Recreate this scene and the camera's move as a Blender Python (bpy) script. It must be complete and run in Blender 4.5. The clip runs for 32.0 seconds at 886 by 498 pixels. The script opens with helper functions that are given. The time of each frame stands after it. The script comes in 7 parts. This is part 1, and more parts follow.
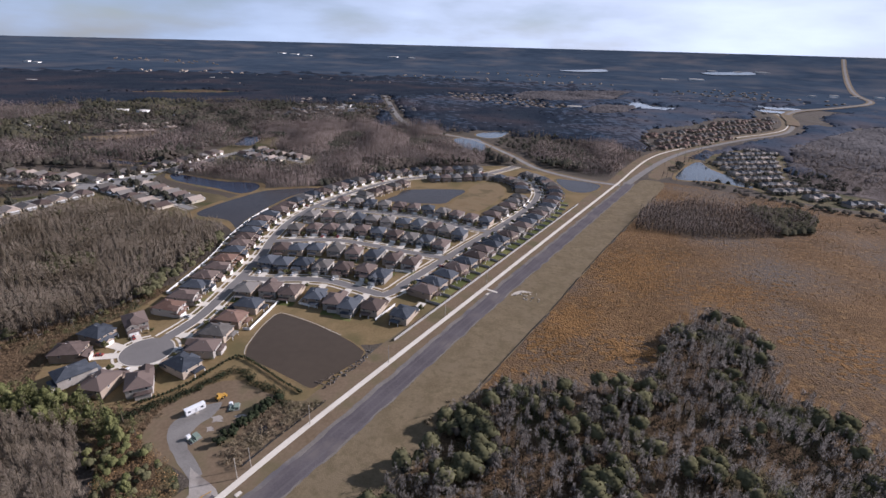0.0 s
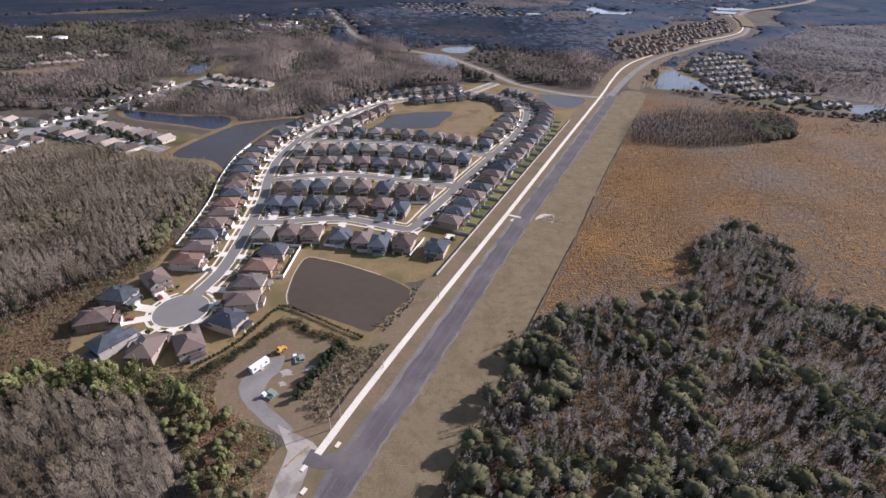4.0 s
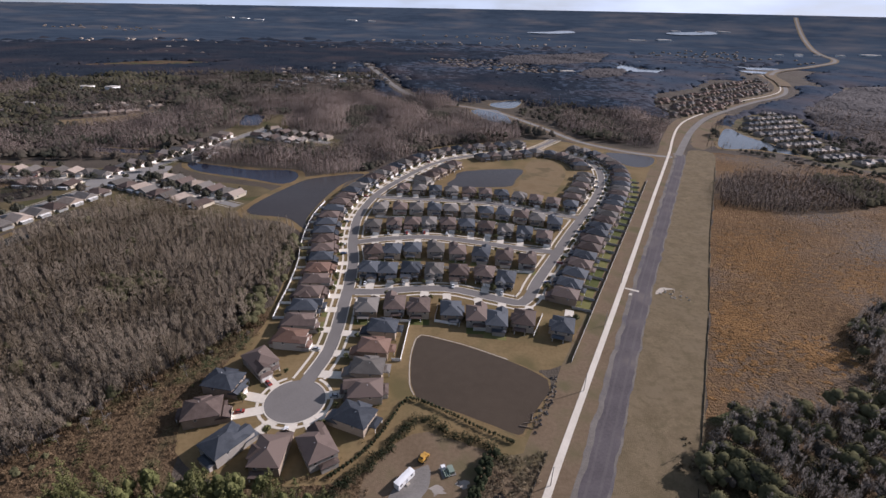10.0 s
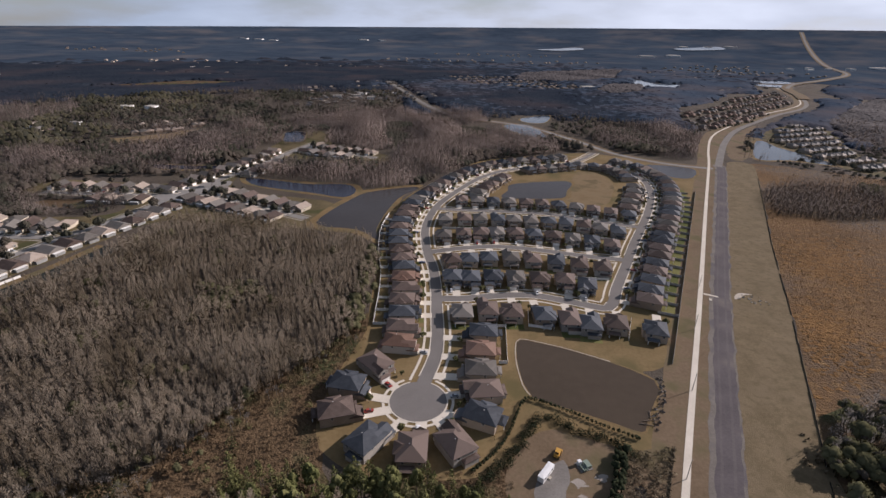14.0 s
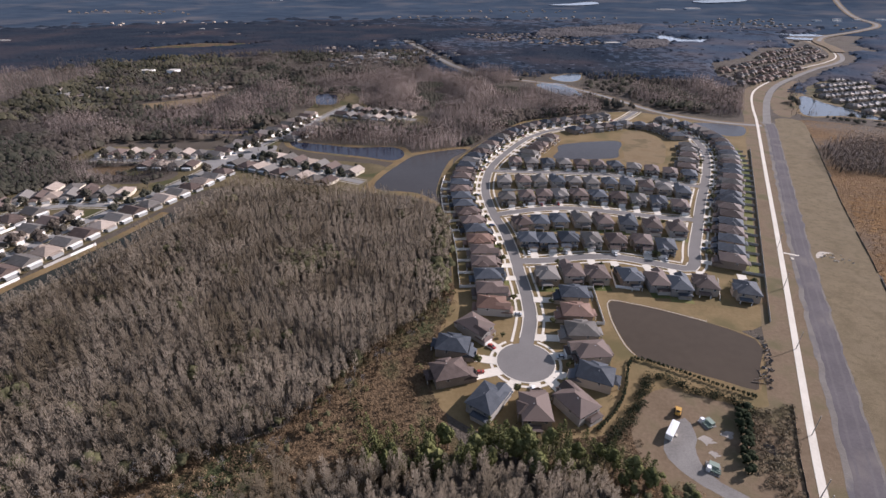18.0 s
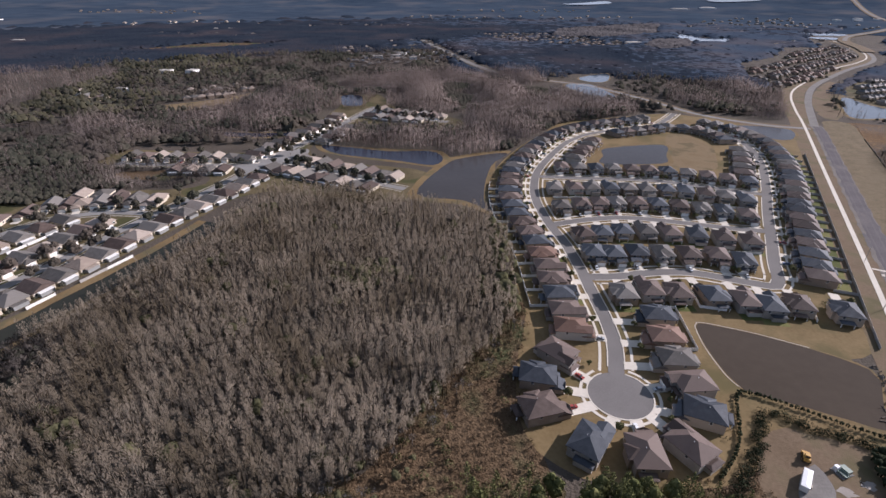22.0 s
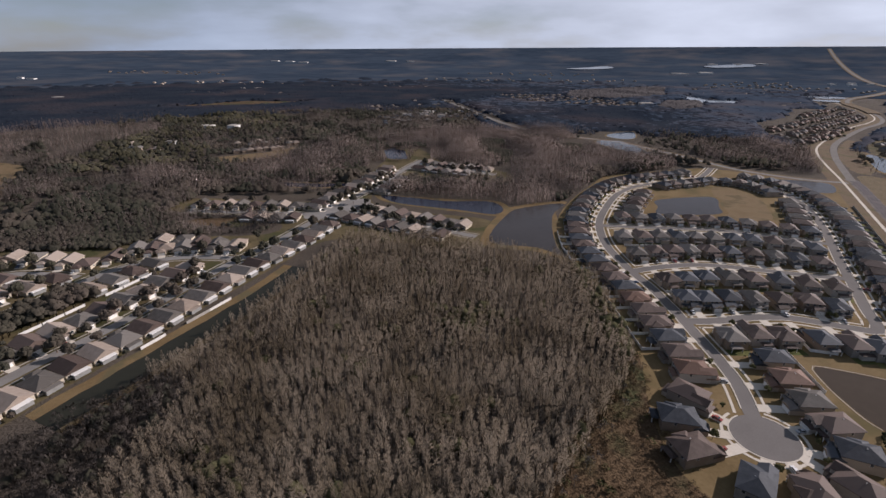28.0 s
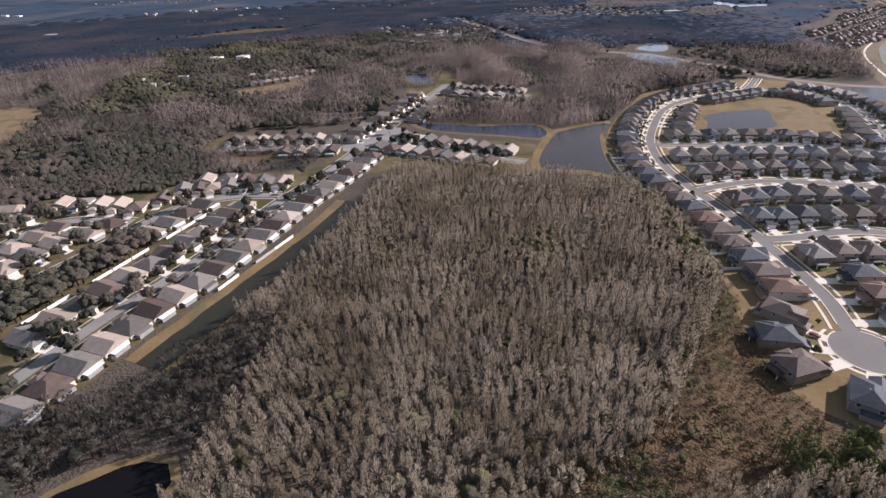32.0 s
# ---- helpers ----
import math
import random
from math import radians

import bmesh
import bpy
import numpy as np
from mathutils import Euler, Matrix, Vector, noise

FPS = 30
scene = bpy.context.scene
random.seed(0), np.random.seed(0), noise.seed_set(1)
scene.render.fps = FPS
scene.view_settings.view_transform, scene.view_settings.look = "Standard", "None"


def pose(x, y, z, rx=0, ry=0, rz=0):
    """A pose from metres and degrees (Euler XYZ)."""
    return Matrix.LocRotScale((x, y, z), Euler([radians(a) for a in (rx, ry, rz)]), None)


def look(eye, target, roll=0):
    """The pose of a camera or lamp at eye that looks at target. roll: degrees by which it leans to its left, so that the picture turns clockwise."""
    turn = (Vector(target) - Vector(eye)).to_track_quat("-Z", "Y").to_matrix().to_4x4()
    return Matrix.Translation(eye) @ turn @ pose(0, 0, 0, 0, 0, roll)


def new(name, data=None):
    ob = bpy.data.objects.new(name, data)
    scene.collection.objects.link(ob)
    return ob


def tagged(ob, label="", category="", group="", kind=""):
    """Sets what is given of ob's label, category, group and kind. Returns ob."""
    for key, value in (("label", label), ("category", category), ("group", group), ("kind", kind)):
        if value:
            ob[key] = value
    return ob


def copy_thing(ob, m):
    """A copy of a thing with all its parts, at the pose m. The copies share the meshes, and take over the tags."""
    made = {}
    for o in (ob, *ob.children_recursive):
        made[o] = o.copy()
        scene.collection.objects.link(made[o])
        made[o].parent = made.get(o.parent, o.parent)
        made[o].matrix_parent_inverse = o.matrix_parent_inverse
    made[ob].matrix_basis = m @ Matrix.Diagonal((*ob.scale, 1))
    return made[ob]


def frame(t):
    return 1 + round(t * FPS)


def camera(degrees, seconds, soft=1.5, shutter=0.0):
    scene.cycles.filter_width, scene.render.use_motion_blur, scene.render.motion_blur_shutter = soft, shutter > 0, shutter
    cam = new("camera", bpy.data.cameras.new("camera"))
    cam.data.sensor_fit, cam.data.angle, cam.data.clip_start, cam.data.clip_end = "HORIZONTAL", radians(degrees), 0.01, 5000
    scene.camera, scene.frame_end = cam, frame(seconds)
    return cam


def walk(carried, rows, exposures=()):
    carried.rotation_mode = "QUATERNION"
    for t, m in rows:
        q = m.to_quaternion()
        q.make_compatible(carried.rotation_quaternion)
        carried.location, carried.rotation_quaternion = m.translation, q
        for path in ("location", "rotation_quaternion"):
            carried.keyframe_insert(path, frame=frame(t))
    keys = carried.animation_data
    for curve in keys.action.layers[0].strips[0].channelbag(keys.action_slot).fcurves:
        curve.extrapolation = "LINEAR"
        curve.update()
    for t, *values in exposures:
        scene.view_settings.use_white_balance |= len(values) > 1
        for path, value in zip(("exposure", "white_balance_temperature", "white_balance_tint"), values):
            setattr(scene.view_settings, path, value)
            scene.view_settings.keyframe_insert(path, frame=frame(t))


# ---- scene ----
# An aerial view over a housing estate beside a new road, with swamp woods round it.
cam = camera(83.86, 32.0)
PATH = [
    (0, (159.32, -35.00, 166.51), (150.97, 56.80, 127.73), 2.44),
    (0.5, (152.02, -37.26, 166.27), (156.49, 54.00, 125.61), 3.88),
    (1, (145.07, -37.98, 166.37), (152.44, 51.94, 123.25), 4.55),
    (1.5, (137.87, -37.96, 166.46), (145.29, 51.27, 121.93), 4.53),
    (2, (131.10, -37.25, 166.91), (137.44, 51.00, 120.31), 3.64),
    (2.5, (124.23, -35.26, 166.69), (129.03, 51.89, 117.89), 2.90),
    (3, (117.83, -33.05, 166.62), (121.19, 53.34, 116.37), 2.22),
    (3.5, (112.02, -29.92, 165.89), (114.95, 55.79, 114.45), 1.74),
    (4, (106.17, -26.43, 165.51), (108.74, 58.69, 113.09), 1.34),
    (4.5, (100.48, -22.74, 165.91), (102.72, 62.00, 112.88), 1.17),
    (6.5, (80.50, -6.38, 164.84), (81.15, 78.73, 112.35), 0.38),
    (7, (75.12, -2.47, 164.75), (75.64, 83.04, 112.90), 0.54),
    (7.5, (69.63, 0.96, 165.27), (70.08, 86.81, 113.99), 0.76),
    (8, (64.23, 3.77, 165.07), (64.75, 90.52, 115.33), 1.12),
    (8.5, (58.39, 5.87, 164.83), (58.95, 93.38, 116.43), 1.56),
    (9, (52.44, 7.41, 164.43), (53.13, 95.89, 117.84), 1.83),
    (9.5, (46.01, 8.30, 164.07), (46.82, 97.40, 118.67), 1.95),
    (10, (39.49, 8.51, 164.08), (40.29, 98.12, 119.71), 2.01),
    (10.5, (32.66, 7.90, 164.01), (33.46, 97.97, 120.58), 2.15),
    (11, (25.57, 7.55, 163.69), (26.43, 98.03, 121.11), 2.26),
    (11.5, (18.60, 6.56, 163.52), (19.41, 97.46, 121.84), 2.12),
    (12, (12.47, 4.31, 163.30), (13.02, 95.56, 122.41), 1.88),
    (12.5, (6.04, 2.46, 163.53), (6.35, 93.82, 122.87), 1.79),
    (13, (0.00, 0.00, 162.80), (0.00, 91.46, 122.37), 1.50),
    (13.5, (-7.23, -1.69, 163.20), (-7.21, 89.45, 122.04), 1.53),
    (14, (-13.66, -3.47, 162.84), (-13.79, 87.49, 121.29), 1.32),
    (14.5, (-20.02, -5.19, 162.32), (-20.37, 85.25, 119.66), 1.19),
    (15, (-26.30, -6.25, 161.39), (-26.71, 83.59, 117.48), 1.02),
    (15.5, (-32.69, -7.09, 161.39), (-33.33, 82.39, 116.75), 0.90),
    (17.5, (-56.20, -3.79, 160.60), (-57.02, 84.32, 113.32), 0.50),
    (18, (-61.45, -1.65, 159.72), (-62.48, 86.07, 111.72), 0.31),
    (18.5, (-65.92, 1.17, 159.21), (-67.14, 88.47, 110.45), 0.17),
    (19, (-70.82, 4.18, 158.67), (-72.28, 91.15, 109.34), -0.09),
    (19.5, (-74.87, 7.56, 157.96), (-76.61, 94.39, 108.38), -0.29),
    (20, (-79.15, 10.80, 157.55), (-81.07, 97.49, 107.75), -0.33),
    (20.5, (-84.01, 13.47, 157.80), (-85.94, 100.20, 108.04), -0.42),
    (21, (-89.15, 16.74, 157.69), (-90.99, 103.52, 108.03), -0.29),
    (21.5, (-93.11, 19.61, 156.88), (-94.98, 106.68, 107.73), 0.05),
    (22, (-96.96, 21.53, 156.52), (-98.88, 109.22, 108.48), 0.26),
    (22.5, (-102.20, 23.54, 156.00), (-103.88, 111.79, 108.99), 0.59),
    (23, (-107.24, 24.46, 155.38), (-108.61, 113.82, 110.49), 0.97),
    (23.5, (-112.10, 25.37, 154.86), (-113.18, 115.64, 111.85), 1.15),
    (24, (-117.51, 25.14, 154.48), (-118.49, 116.20, 113.16), 1.24),
    (24.5, (-123.43, 25.55, 153.79), (-124.32, 117.33, 114.08), 1.30),
    (25, (-128.88, 25.11, 153.85), (-129.86, 117.48, 115.56), 1.30),
    (25.5, (-133.88, 24.02, 152.62), (-134.99, 117.03, 115.92), 1.15),
    (27.5, (-153.89, 14.23, 152.48), (-155.65, 107.46, 116.36), 0.65),
    (28, (-158.42, 12.07, 152.78), (-160.35, 104.50, 114.65), 0.63),
    (28.5, (-163.78, 10.25, 151.89), (-165.67, 101.81, 111.73), 0.67),
    (29, (-168.45, 8.84, 151.36), (-170.48, 99.63, 109.48), 0.58),
    (29.5, (-173.44, 8.52, 151.01), (-175.48, 98.23, 106.89), 0.24),
    (30, (-178.28, 9.12, 150.31), (-180.54, 97.91, 104.36), -0.09),
    (30.5, (-182.91, 10.26, 150.15), (-185.40, 98.13, 102.48), -0.63),
    (31, (-187.50, 12.16, 149.80), (-190.25, 99.29, 100.80), -1.00),
    (31.5, (-192.45, 15.07, 149.45), (-195.26, 101.60, 99.40), -1.27),
    (32, (-195.55, 18.33, 149.53), (-198.76, 104.40, 98.71), -2.26),
]
EXPOSURES = [(0, 0.46, 5390, 22), (2, 0.60, 5400, 22), (4, 0.88, 5400, 22), (7, 0.76, 5430, 22), (9, 0.56, 5450, 22), (11, 0.16, 5720, 22), (13, 0.08, 5850, 21), (15, 0.38, 5790, 21),
             (18, 0.72, 5540, 22), (19, 0.80, 5560, 22), (22, 0.54, 5480, 22), (25, 0.02, 5890, 21), (28, 0.01, 5820, 21), (30, 0.41, 5680, 21), (32, 0.85, 5620, 21)]
walk(cam, [(t, look(eye, target, roll)) for t, eye, target, roll in PATH], EXPOSURES)

# ---- world, sun ----
SUN_AZ = math.atan2(0.92, 0.39)      # from +y towards +x
SUN_EL = radians(27)
world = bpy.data.worlds.new("sky")
world.use_nodes = True
scene.world = world
wn, wl = world.node_tree.nodes, world.node_tree.links
wn.clear()
sky = wn.new("ShaderNodeTexSky")
sky.sky_type, sky.sun_disc = "NISHITA", False
sky.sun_elevation, sky.sun_rotation = SUN_EL, SUN_AZ
sky.air_density, sky.dust_density, sky.ozone_density = 1.0, 0.25, 2.0
wtc = wn.new("ShaderNodeTexCoord")
wmap = wn.new("ShaderNodeMapping")
wmap.inputs["Scale"].default_value = (1.0, 1.0, 4.0)
wnoise = wn.new("ShaderNodeTexNoise")
wnoise.inputs["Scale"].default_value, wnoise.inputs["Detail"].default_value = 4.0, 9.0
wramp = wn.new("ShaderNodeValToRGB")
wramp.color_ramp.elements[0].position, wramp.color_ramp.elements[1].position = 0.30, 0.74
wmix = wn.new("ShaderNodeMixRGB")
wmix.inputs["Color2"].default_value = (5.6, 5.9, 6.3, 1)
wscale = wn.new("ShaderNodeMath")
wscale.operation = "MULTIPLY"
wscale.inputs[1].default_value = 1.0
wdot = wn.new("ShaderNodeVectorMath")
wdot.operation = "DOT_PRODUCT"
wdot.inputs[1].default_value = (0.88, 0.47, 0.0)
wside = wn.new("ShaderNodeMapRange")
wside.inputs["From Min"].default_value, wside.inputs["From Max"].default_value = -0.2, 0.95
wside.inputs["To Min"].default_value, wside.inputs["To Max"].default_value = 0.10, 0.32
wadd = wn.new("ShaderNodeMath")
wsep = wn.new("ShaderNodeSeparateXYZ")
wlow = wn.new("ShaderNodeMapRange")
wlow.inputs["From Min"].default_value, wlow.inputs["From Max"].default_value = 0.0, 0.38
wlow.inputs["To Min"].default_value, wlow.inputs["To Max"].default_value = 2.0, 1.0
wgain = wn.new("ShaderNodeVectorMath")
wgain.operation = "SCALE"
wtone = wn.new("ShaderNodeMixRGB")
wtone.inputs["Color1"].default_value, wtone.inputs["Color2"].default_value = (2.6, 3.05, 3.45, 1), (5.2, 5.5, 5.65, 1)
wpos = wn.new("ShaderNodeMapRange")
wpos.inputs["From Min"].default_value, wpos.inputs["From Max"].default_value = -0.1, 0.8
wbg = wn.new("ShaderNodeBackground")
wbg.inputs["Strength"].default_value = 0.06
wout = wn.new("ShaderNodeOutputWorld")
wl.new(wtc.outputs["Generated"], wsep.inputs["Vector"])
wl.new(wsep.outputs["Z"], wlow.inputs["Value"])
wsoft = wn.new("ShaderNodeMath")
wsoft.operation = "MULTIPLY_ADD"
wsoft.inputs[1].default_value, wsoft.inputs[2].default_value = 1.0, 0.5
wmul = wn.new("ShaderNodeMath")
wmul.operation = "MULTIPLY"
wl.new(wnoise.outputs["Fac"], wsoft.inputs[0])
wl.new(wsoft.outputs["Value"], wmul.inputs[0])
wl.new(wlow.outputs["Result"], wmul.inputs[1])
wl.new(wmul.outputs["Value"], wgain.inputs["Scale"])
wl.new(wgain.outputs["Vector"], wmix.inputs["Color2"])
wl.new(wtc.outputs["Generated"], wmap.inputs["Vector"])
wl.new(wmap.outputs["Vector"], wnoise.inputs["Vector"])
wl.new(wtc.outputs["Generated"], wdot.inputs[0])
wl.new(wdot.outputs["Value"], wside.inputs["Value"])
wl.new(wdot.outputs["Value"], wpos.inputs["Value"])
wl.new(wpos.outputs["Result"], wtone.inputs["Fac"])
wl.new(wtone.outputs["Color"], wgain.inputs[0])
wl.new(wnoise.outputs["Fac"], wadd.inputs[0])
wl.new(wside.outputs["Result"], wadd.inputs[1])
wl.new(wadd.outputs["Value"], wramp.inputs["Fac"])
wl.new(wramp.outputs["Color"], wscale.inputs[0])
wl.new(wscale.outputs["Value"], wmix.inputs["Fac"])
wl.new(sky.outputs["Color"], wmix.inputs["Color1"])
wl.new(wmix.outputs["Color"], wbg.inputs["Color"])
wl.new(wbg.outputs["Background"], wout.inputs["Surface"])

sun = new("sun", bpy.data.lights.new("sun", "SUN"))
sun.data.energy, sun.data.angle, sun.data.color = 5.0, radians(0.55), (1.0, 0.88, 0.73)
SUN_DIR = Vector((math.sin(SUN_AZ) * math.cos(SUN_EL), math.cos(SUN_AZ) * math.cos(SUN_EL), math.sin(SUN_EL)))
sun.matrix_world = look(SUN_DIR * 500, (0, 0, 0))

# ---- materials ----
def mat(name, c1, c2, scale=0.3, fine=4.0, rough=0.9, bump=0.0, bscale=8.0, patch=None, pscale=0.02,
        pmin=0.5, pmax=0.62, island=0.0, each=0.0, metal=0.0, spec=0.06, fleck=None, fscale=0.06, fmin=0.52, fmax=0.66):
    """A surface of two colours mingled at two scales, with patches of a third, and fine relief."""
    m = bpy.data.materials.new(name)
    m.use_nodes = True
    nodes, links = m.node_tree.nodes, m.node_tree.links
    b = nodes["Principled BSDF"]
    b.inputs["Roughness"].default_value, b.inputs["Metallic"].default_value = rough, metal
    b.inputs["Specular IOR Level"].default_value = spec
    geo = nodes.new("ShaderNodeNewGeometry")

    def noise_at(s, detail=5.0):
        n = nodes.new("ShaderNodeTexNoise")
        n.inputs["Scale"].default_value, n.inputs["Detail"].default_value = s, detail
        links.new(geo.outputs["Position"], n.inputs["Vector"])
        return n.outputs["Fac"]

    def calc(op, a, v):
        n = nodes.new("ShaderNodeMath")
        n.operation = op
        for i, s in enumerate((a, v)):
            if isinstance(s, (int, float)):
                n.inputs[i].default_value = s
            else:
                links.new(s, n.inputs[i])
        return n.outputs["Value"]

    f = calc("ADD", calc("MULTIPLY", noise_at(scale), 0.6), calc("MULTIPLY", noise_at(fine, 3.0), 0.4))
    if island:
        f = calc("ADD", f, calc("MULTIPLY", calc("SUBTRACT", geo.outputs["Random Per Island"], 0.5), island))
    if each:
        info = nodes.new("ShaderNodeObjectInfo")
        f = calc("ADD", f, calc("MULTIPLY", calc("SUBTRACT", info.outputs["Random"], 0.5), each))
    ramp = nodes.new("ShaderNodeValToRGB")
    e = ramp.color_ramp.elements
    e[0].position, e[1].position = 0.32, 0.68
    e[0].color, e[1].color = (*c1, 1), (*c2, 1)
    links.new(f, ramp.inputs["Fac"])
    out = ramp.outputs["Color"]
    for tone, at, lo, hi in ((patch, pscale, pmin, pmax), (fleck, fscale, fmin, fmax)):
        if not tone:
            continue
        pr = nodes.new("ShaderNodeValToRGB")
        pr.color_ramp.elements[0].position, pr.color_ramp.elements[1].position = lo, hi
        links.new(noise_at(at, 7.0), pr.inputs["Fac"])
        mix = nodes.new("ShaderNodeMixRGB")
        mix.inputs["Color2"].default_value = (*tone, 1)
        links.new(pr.outputs["Color"], mix.inputs["Fac"])
        links.new(out, mix.inputs["Color1"])
        out = mix.outputs["Color"]
    links.new(out, b.inputs["Base Color"])
    if bump:
        bp = nodes.new("ShaderNodeBump")
        bp.inputs["Strength"].default_value, bp.inputs["Distance"].default_value = bump, 1.0 / bscale
        links.new(noise_at(bscale, 4.0), bp.inputs["Height"])
        links.new(bp.outputs["Normal"], b.inputs["Normal"])
    return m


M = {}
# the blue-grey of the horizon is distance haze put into the base colour
M["distance"] = mat("hazed_distant_land", (0.031, 0.045, 0.067), (0.060, 0.079, 0.106), 0.002, 0.012, bump=0.0, patch=(0.105, 0.104, 0.112), pscale=0.0035,
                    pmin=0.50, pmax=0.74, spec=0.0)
# litter made paler and mauve to hold the haze over the swamp
M["litter"] = mat("hazed_leaf_litter", (0.125, 0.102, 0.094), (0.20, 0.168, 0.152), 0.02, 0.3, bump=0.4, bscale=0.6)
M["ground"] = mat("woods_floor", (0.060, 0.050, 0.040), (0.114, 0.094, 0.075), 0.02, 0.5, bump=0.6, bscale=0.8,
                  patch=(0.09, 0.076, 0.058), pscale=0.006)
M["scrub"] = mat("scrub_floor", (0.076, 0.051, 0.029), (0.148, 0.101, 0.060), 0.06, 0.7, bump=0.9, bscale=0.9,
                 patch=(0.06, 0.065, 0.03), pscale=0.03)
M["field"] = mat("sedge_field", (0.078, 0.048, 0.024), (0.170, 0.100, 0.046), 0.022, 0.5, bump=1.0, bscale=0.7,
                 patch=(0.112, 0.092, 0.074), pscale=0.009, pmin=0.45, pmax=0.66, fleck=(0.195, 0.122, 0.055), fscale=0.22, fmin=0.50, fmax=0.70)
M["sedge"] = mat("sedge_tufts", (0.165, 0.100, 0.045), (0.285, 0.185, 0.088), 0.03, 0.4, island=0.3)
M["bright_sedge"] = mat("orange_sedge", (0.120, 0.068, 0.027), (0.218, 0.122, 0.047), 0.022, 0.5, bump=1.0, bscale=0.7, island=0.15)
M["lawn"] = mat("winter_lawn", (0.14, 0.10, 0.048), (0.22, 0.16, 0.082), 0.05, 0.6, bump=0.2, bscale=3.0,
                patch=(0.118, 0.096, 0.045), pscale=0.03, pmin=0.5, pmax=0.65)
M["old_grass"] = mat("shaggy_lawn", (0.075, 0.062, 0.034), (0.155, 0.122, 0.068), 0.06, 0.5, bump=0.3, bscale=2.0, patch=(0.068, 0.066, 0.03), pscale=0.04)
M["green"] = mat("green_lawn", (0.085, 0.094, 0.032), (0.155, 0.148, 0.056), 0.08, 1.0, bump=0.2, bscale=3.0, each=0.6)
M["dry"] = mat("dry_grass", (0.155, 0.110, 0.060), (0.225, 0.168, 0.098), 0.05, 0.6, bump=0.2, bscale=3.0, patch=(0.13, 0.10, 0.055), pscale=0.05)
M["dirt"] = mat("graded_earth", (0.125, 0.09, 0.056), (0.20, 0.147, 0.098), 0.05, 0.6, bump=0.3, bscale=2.0,
                patch=(0.115, 0.098, 0.052), pscale=0.05, pmin=0.48, pmax=0.66)
M["verge"] = mat("verge_grass", (0.112, 0.087, 0.050), (0.195, 0.150, 0.092), 0.09, 0.8, bump=0.35, bscale=2.0,
                 patch=(0.165, 0.128, 0.08), pscale=0.05, pmin=0.45, pmax=0.7, fleck=(0.120, 0.096, 0.055), fscale=0.25, fmin=0.50, fmax=0.70)
M["base"] = mat("road_base", (0.072, 0.062, 0.066), (0.118, 0.104, 0.106), 0.06, 0.9, rough=0.8, spec=0.08, bump=0.15, bscale=2.0, patch=(0.145, 0.125, 0.115), pscale=0.045, pmin=0.52, pmax=0.72)
M["track"] = mat("packed_base", (0.088, 0.077, 0.079), (0.130, 0.116, 0.114), 0.06, 0.9, rough=0.8, spec=0.08)
M["shoulder"] = mat("gravel_shoulder", (0.13, 0.115, 0.10), (0.20, 0.18, 0.16), 0.08, 1.0, bump=0.3, bscale=2.0, patch=(0.115, 0.105, 0.108), pscale=0.05)
M["old_concrete"] = mat("worn_concrete", (0.33, 0.30, 0.25), (0.44, 0.40, 0.34), 0.08, 1.0, rough=0.85, bump=0.05)
M["old_asphalt"] = mat("worn_asphalt", (0.19, 0.18, 0.168), (0.27, 0.257, 0.24), 0.05, 1.2, rough=0.85)
M["asphalt"] = mat("street_asphalt", (0.150, 0.139, 0.130), (0.198, 0.184, 0.172), 0.05, 1.5, rough=0.85, bump=0.05)
M["concrete"] = mat("pale_concrete", (0.53, 0.48, 0.40), (0.65, 0.595, 0.51), 0.08, 1.0, rough=0.8, bump=0.05)
M["gravel"] = mat("grey_gravel", (0.15, 0.138, 0.126), (0.235, 0.22, 0.20), 0.1, 1.2, bump=0.4, bscale=4.0)
M["apron"] = mat("worn_apron", (0.25, 0.222, 0.192), (0.36, 0.325, 0.285), 0.1, 1.2, bump=0.3, bscale=3.0, patch=(0.20, 0.175, 0.15), pscale=0.12)
M["sand"] = mat("pale_sand", (0.36, 0.31, 0.25), (0.50, 0.45, 0.38), 0.1, 1.0, bump=0.3, bscale=2.0)
M["bank"] = mat("bank_grass", (0.135, 0.092, 0.045), (0.21, 0.15, 0.076), 0.06, 0.7, bump=0.3, bscale=2.0, patch=(0.12, 0.10, 0.055), pscale=0.05)


def water(name, c, rough=0.08, wave=0.06, spec=0.5):
    m = mat(name, c, tuple(v * 1.25 for v in c), 0.02, 0.2, rough=rough, bump=wave, bscale=0.9, spec=spec)
    m.node_tree.nodes["Principled BSDF"].inputs["IOR"].default_value = 1.33
    return m


M["brown_water"] = water("brown_pond_water", (0.060, 0.046, 0.033), 0.14, 0.06, 0.26)
M["blue_water"] = water("dark_pond_water", (0.018, 0.02, 0.032), 0.05, 0.05, 0.28)
M["grey_water"] = water("grey_pond_water", (0.042, 0.038, 0.037), 0.1, 0.06, 0.15)
M["canal_water"] = water("canal_brown_water", (0.026, 0.026, 0.019), 0.08, 0.05, 0.13)
M["black_water"] = water("black_swamp_water", (0.006, 0.006, 0.007), 0.04, 0.03, 0.10)
M["far_water"] = water("far_pond_water", (0.05, 0.06, 0.07), 0.06)

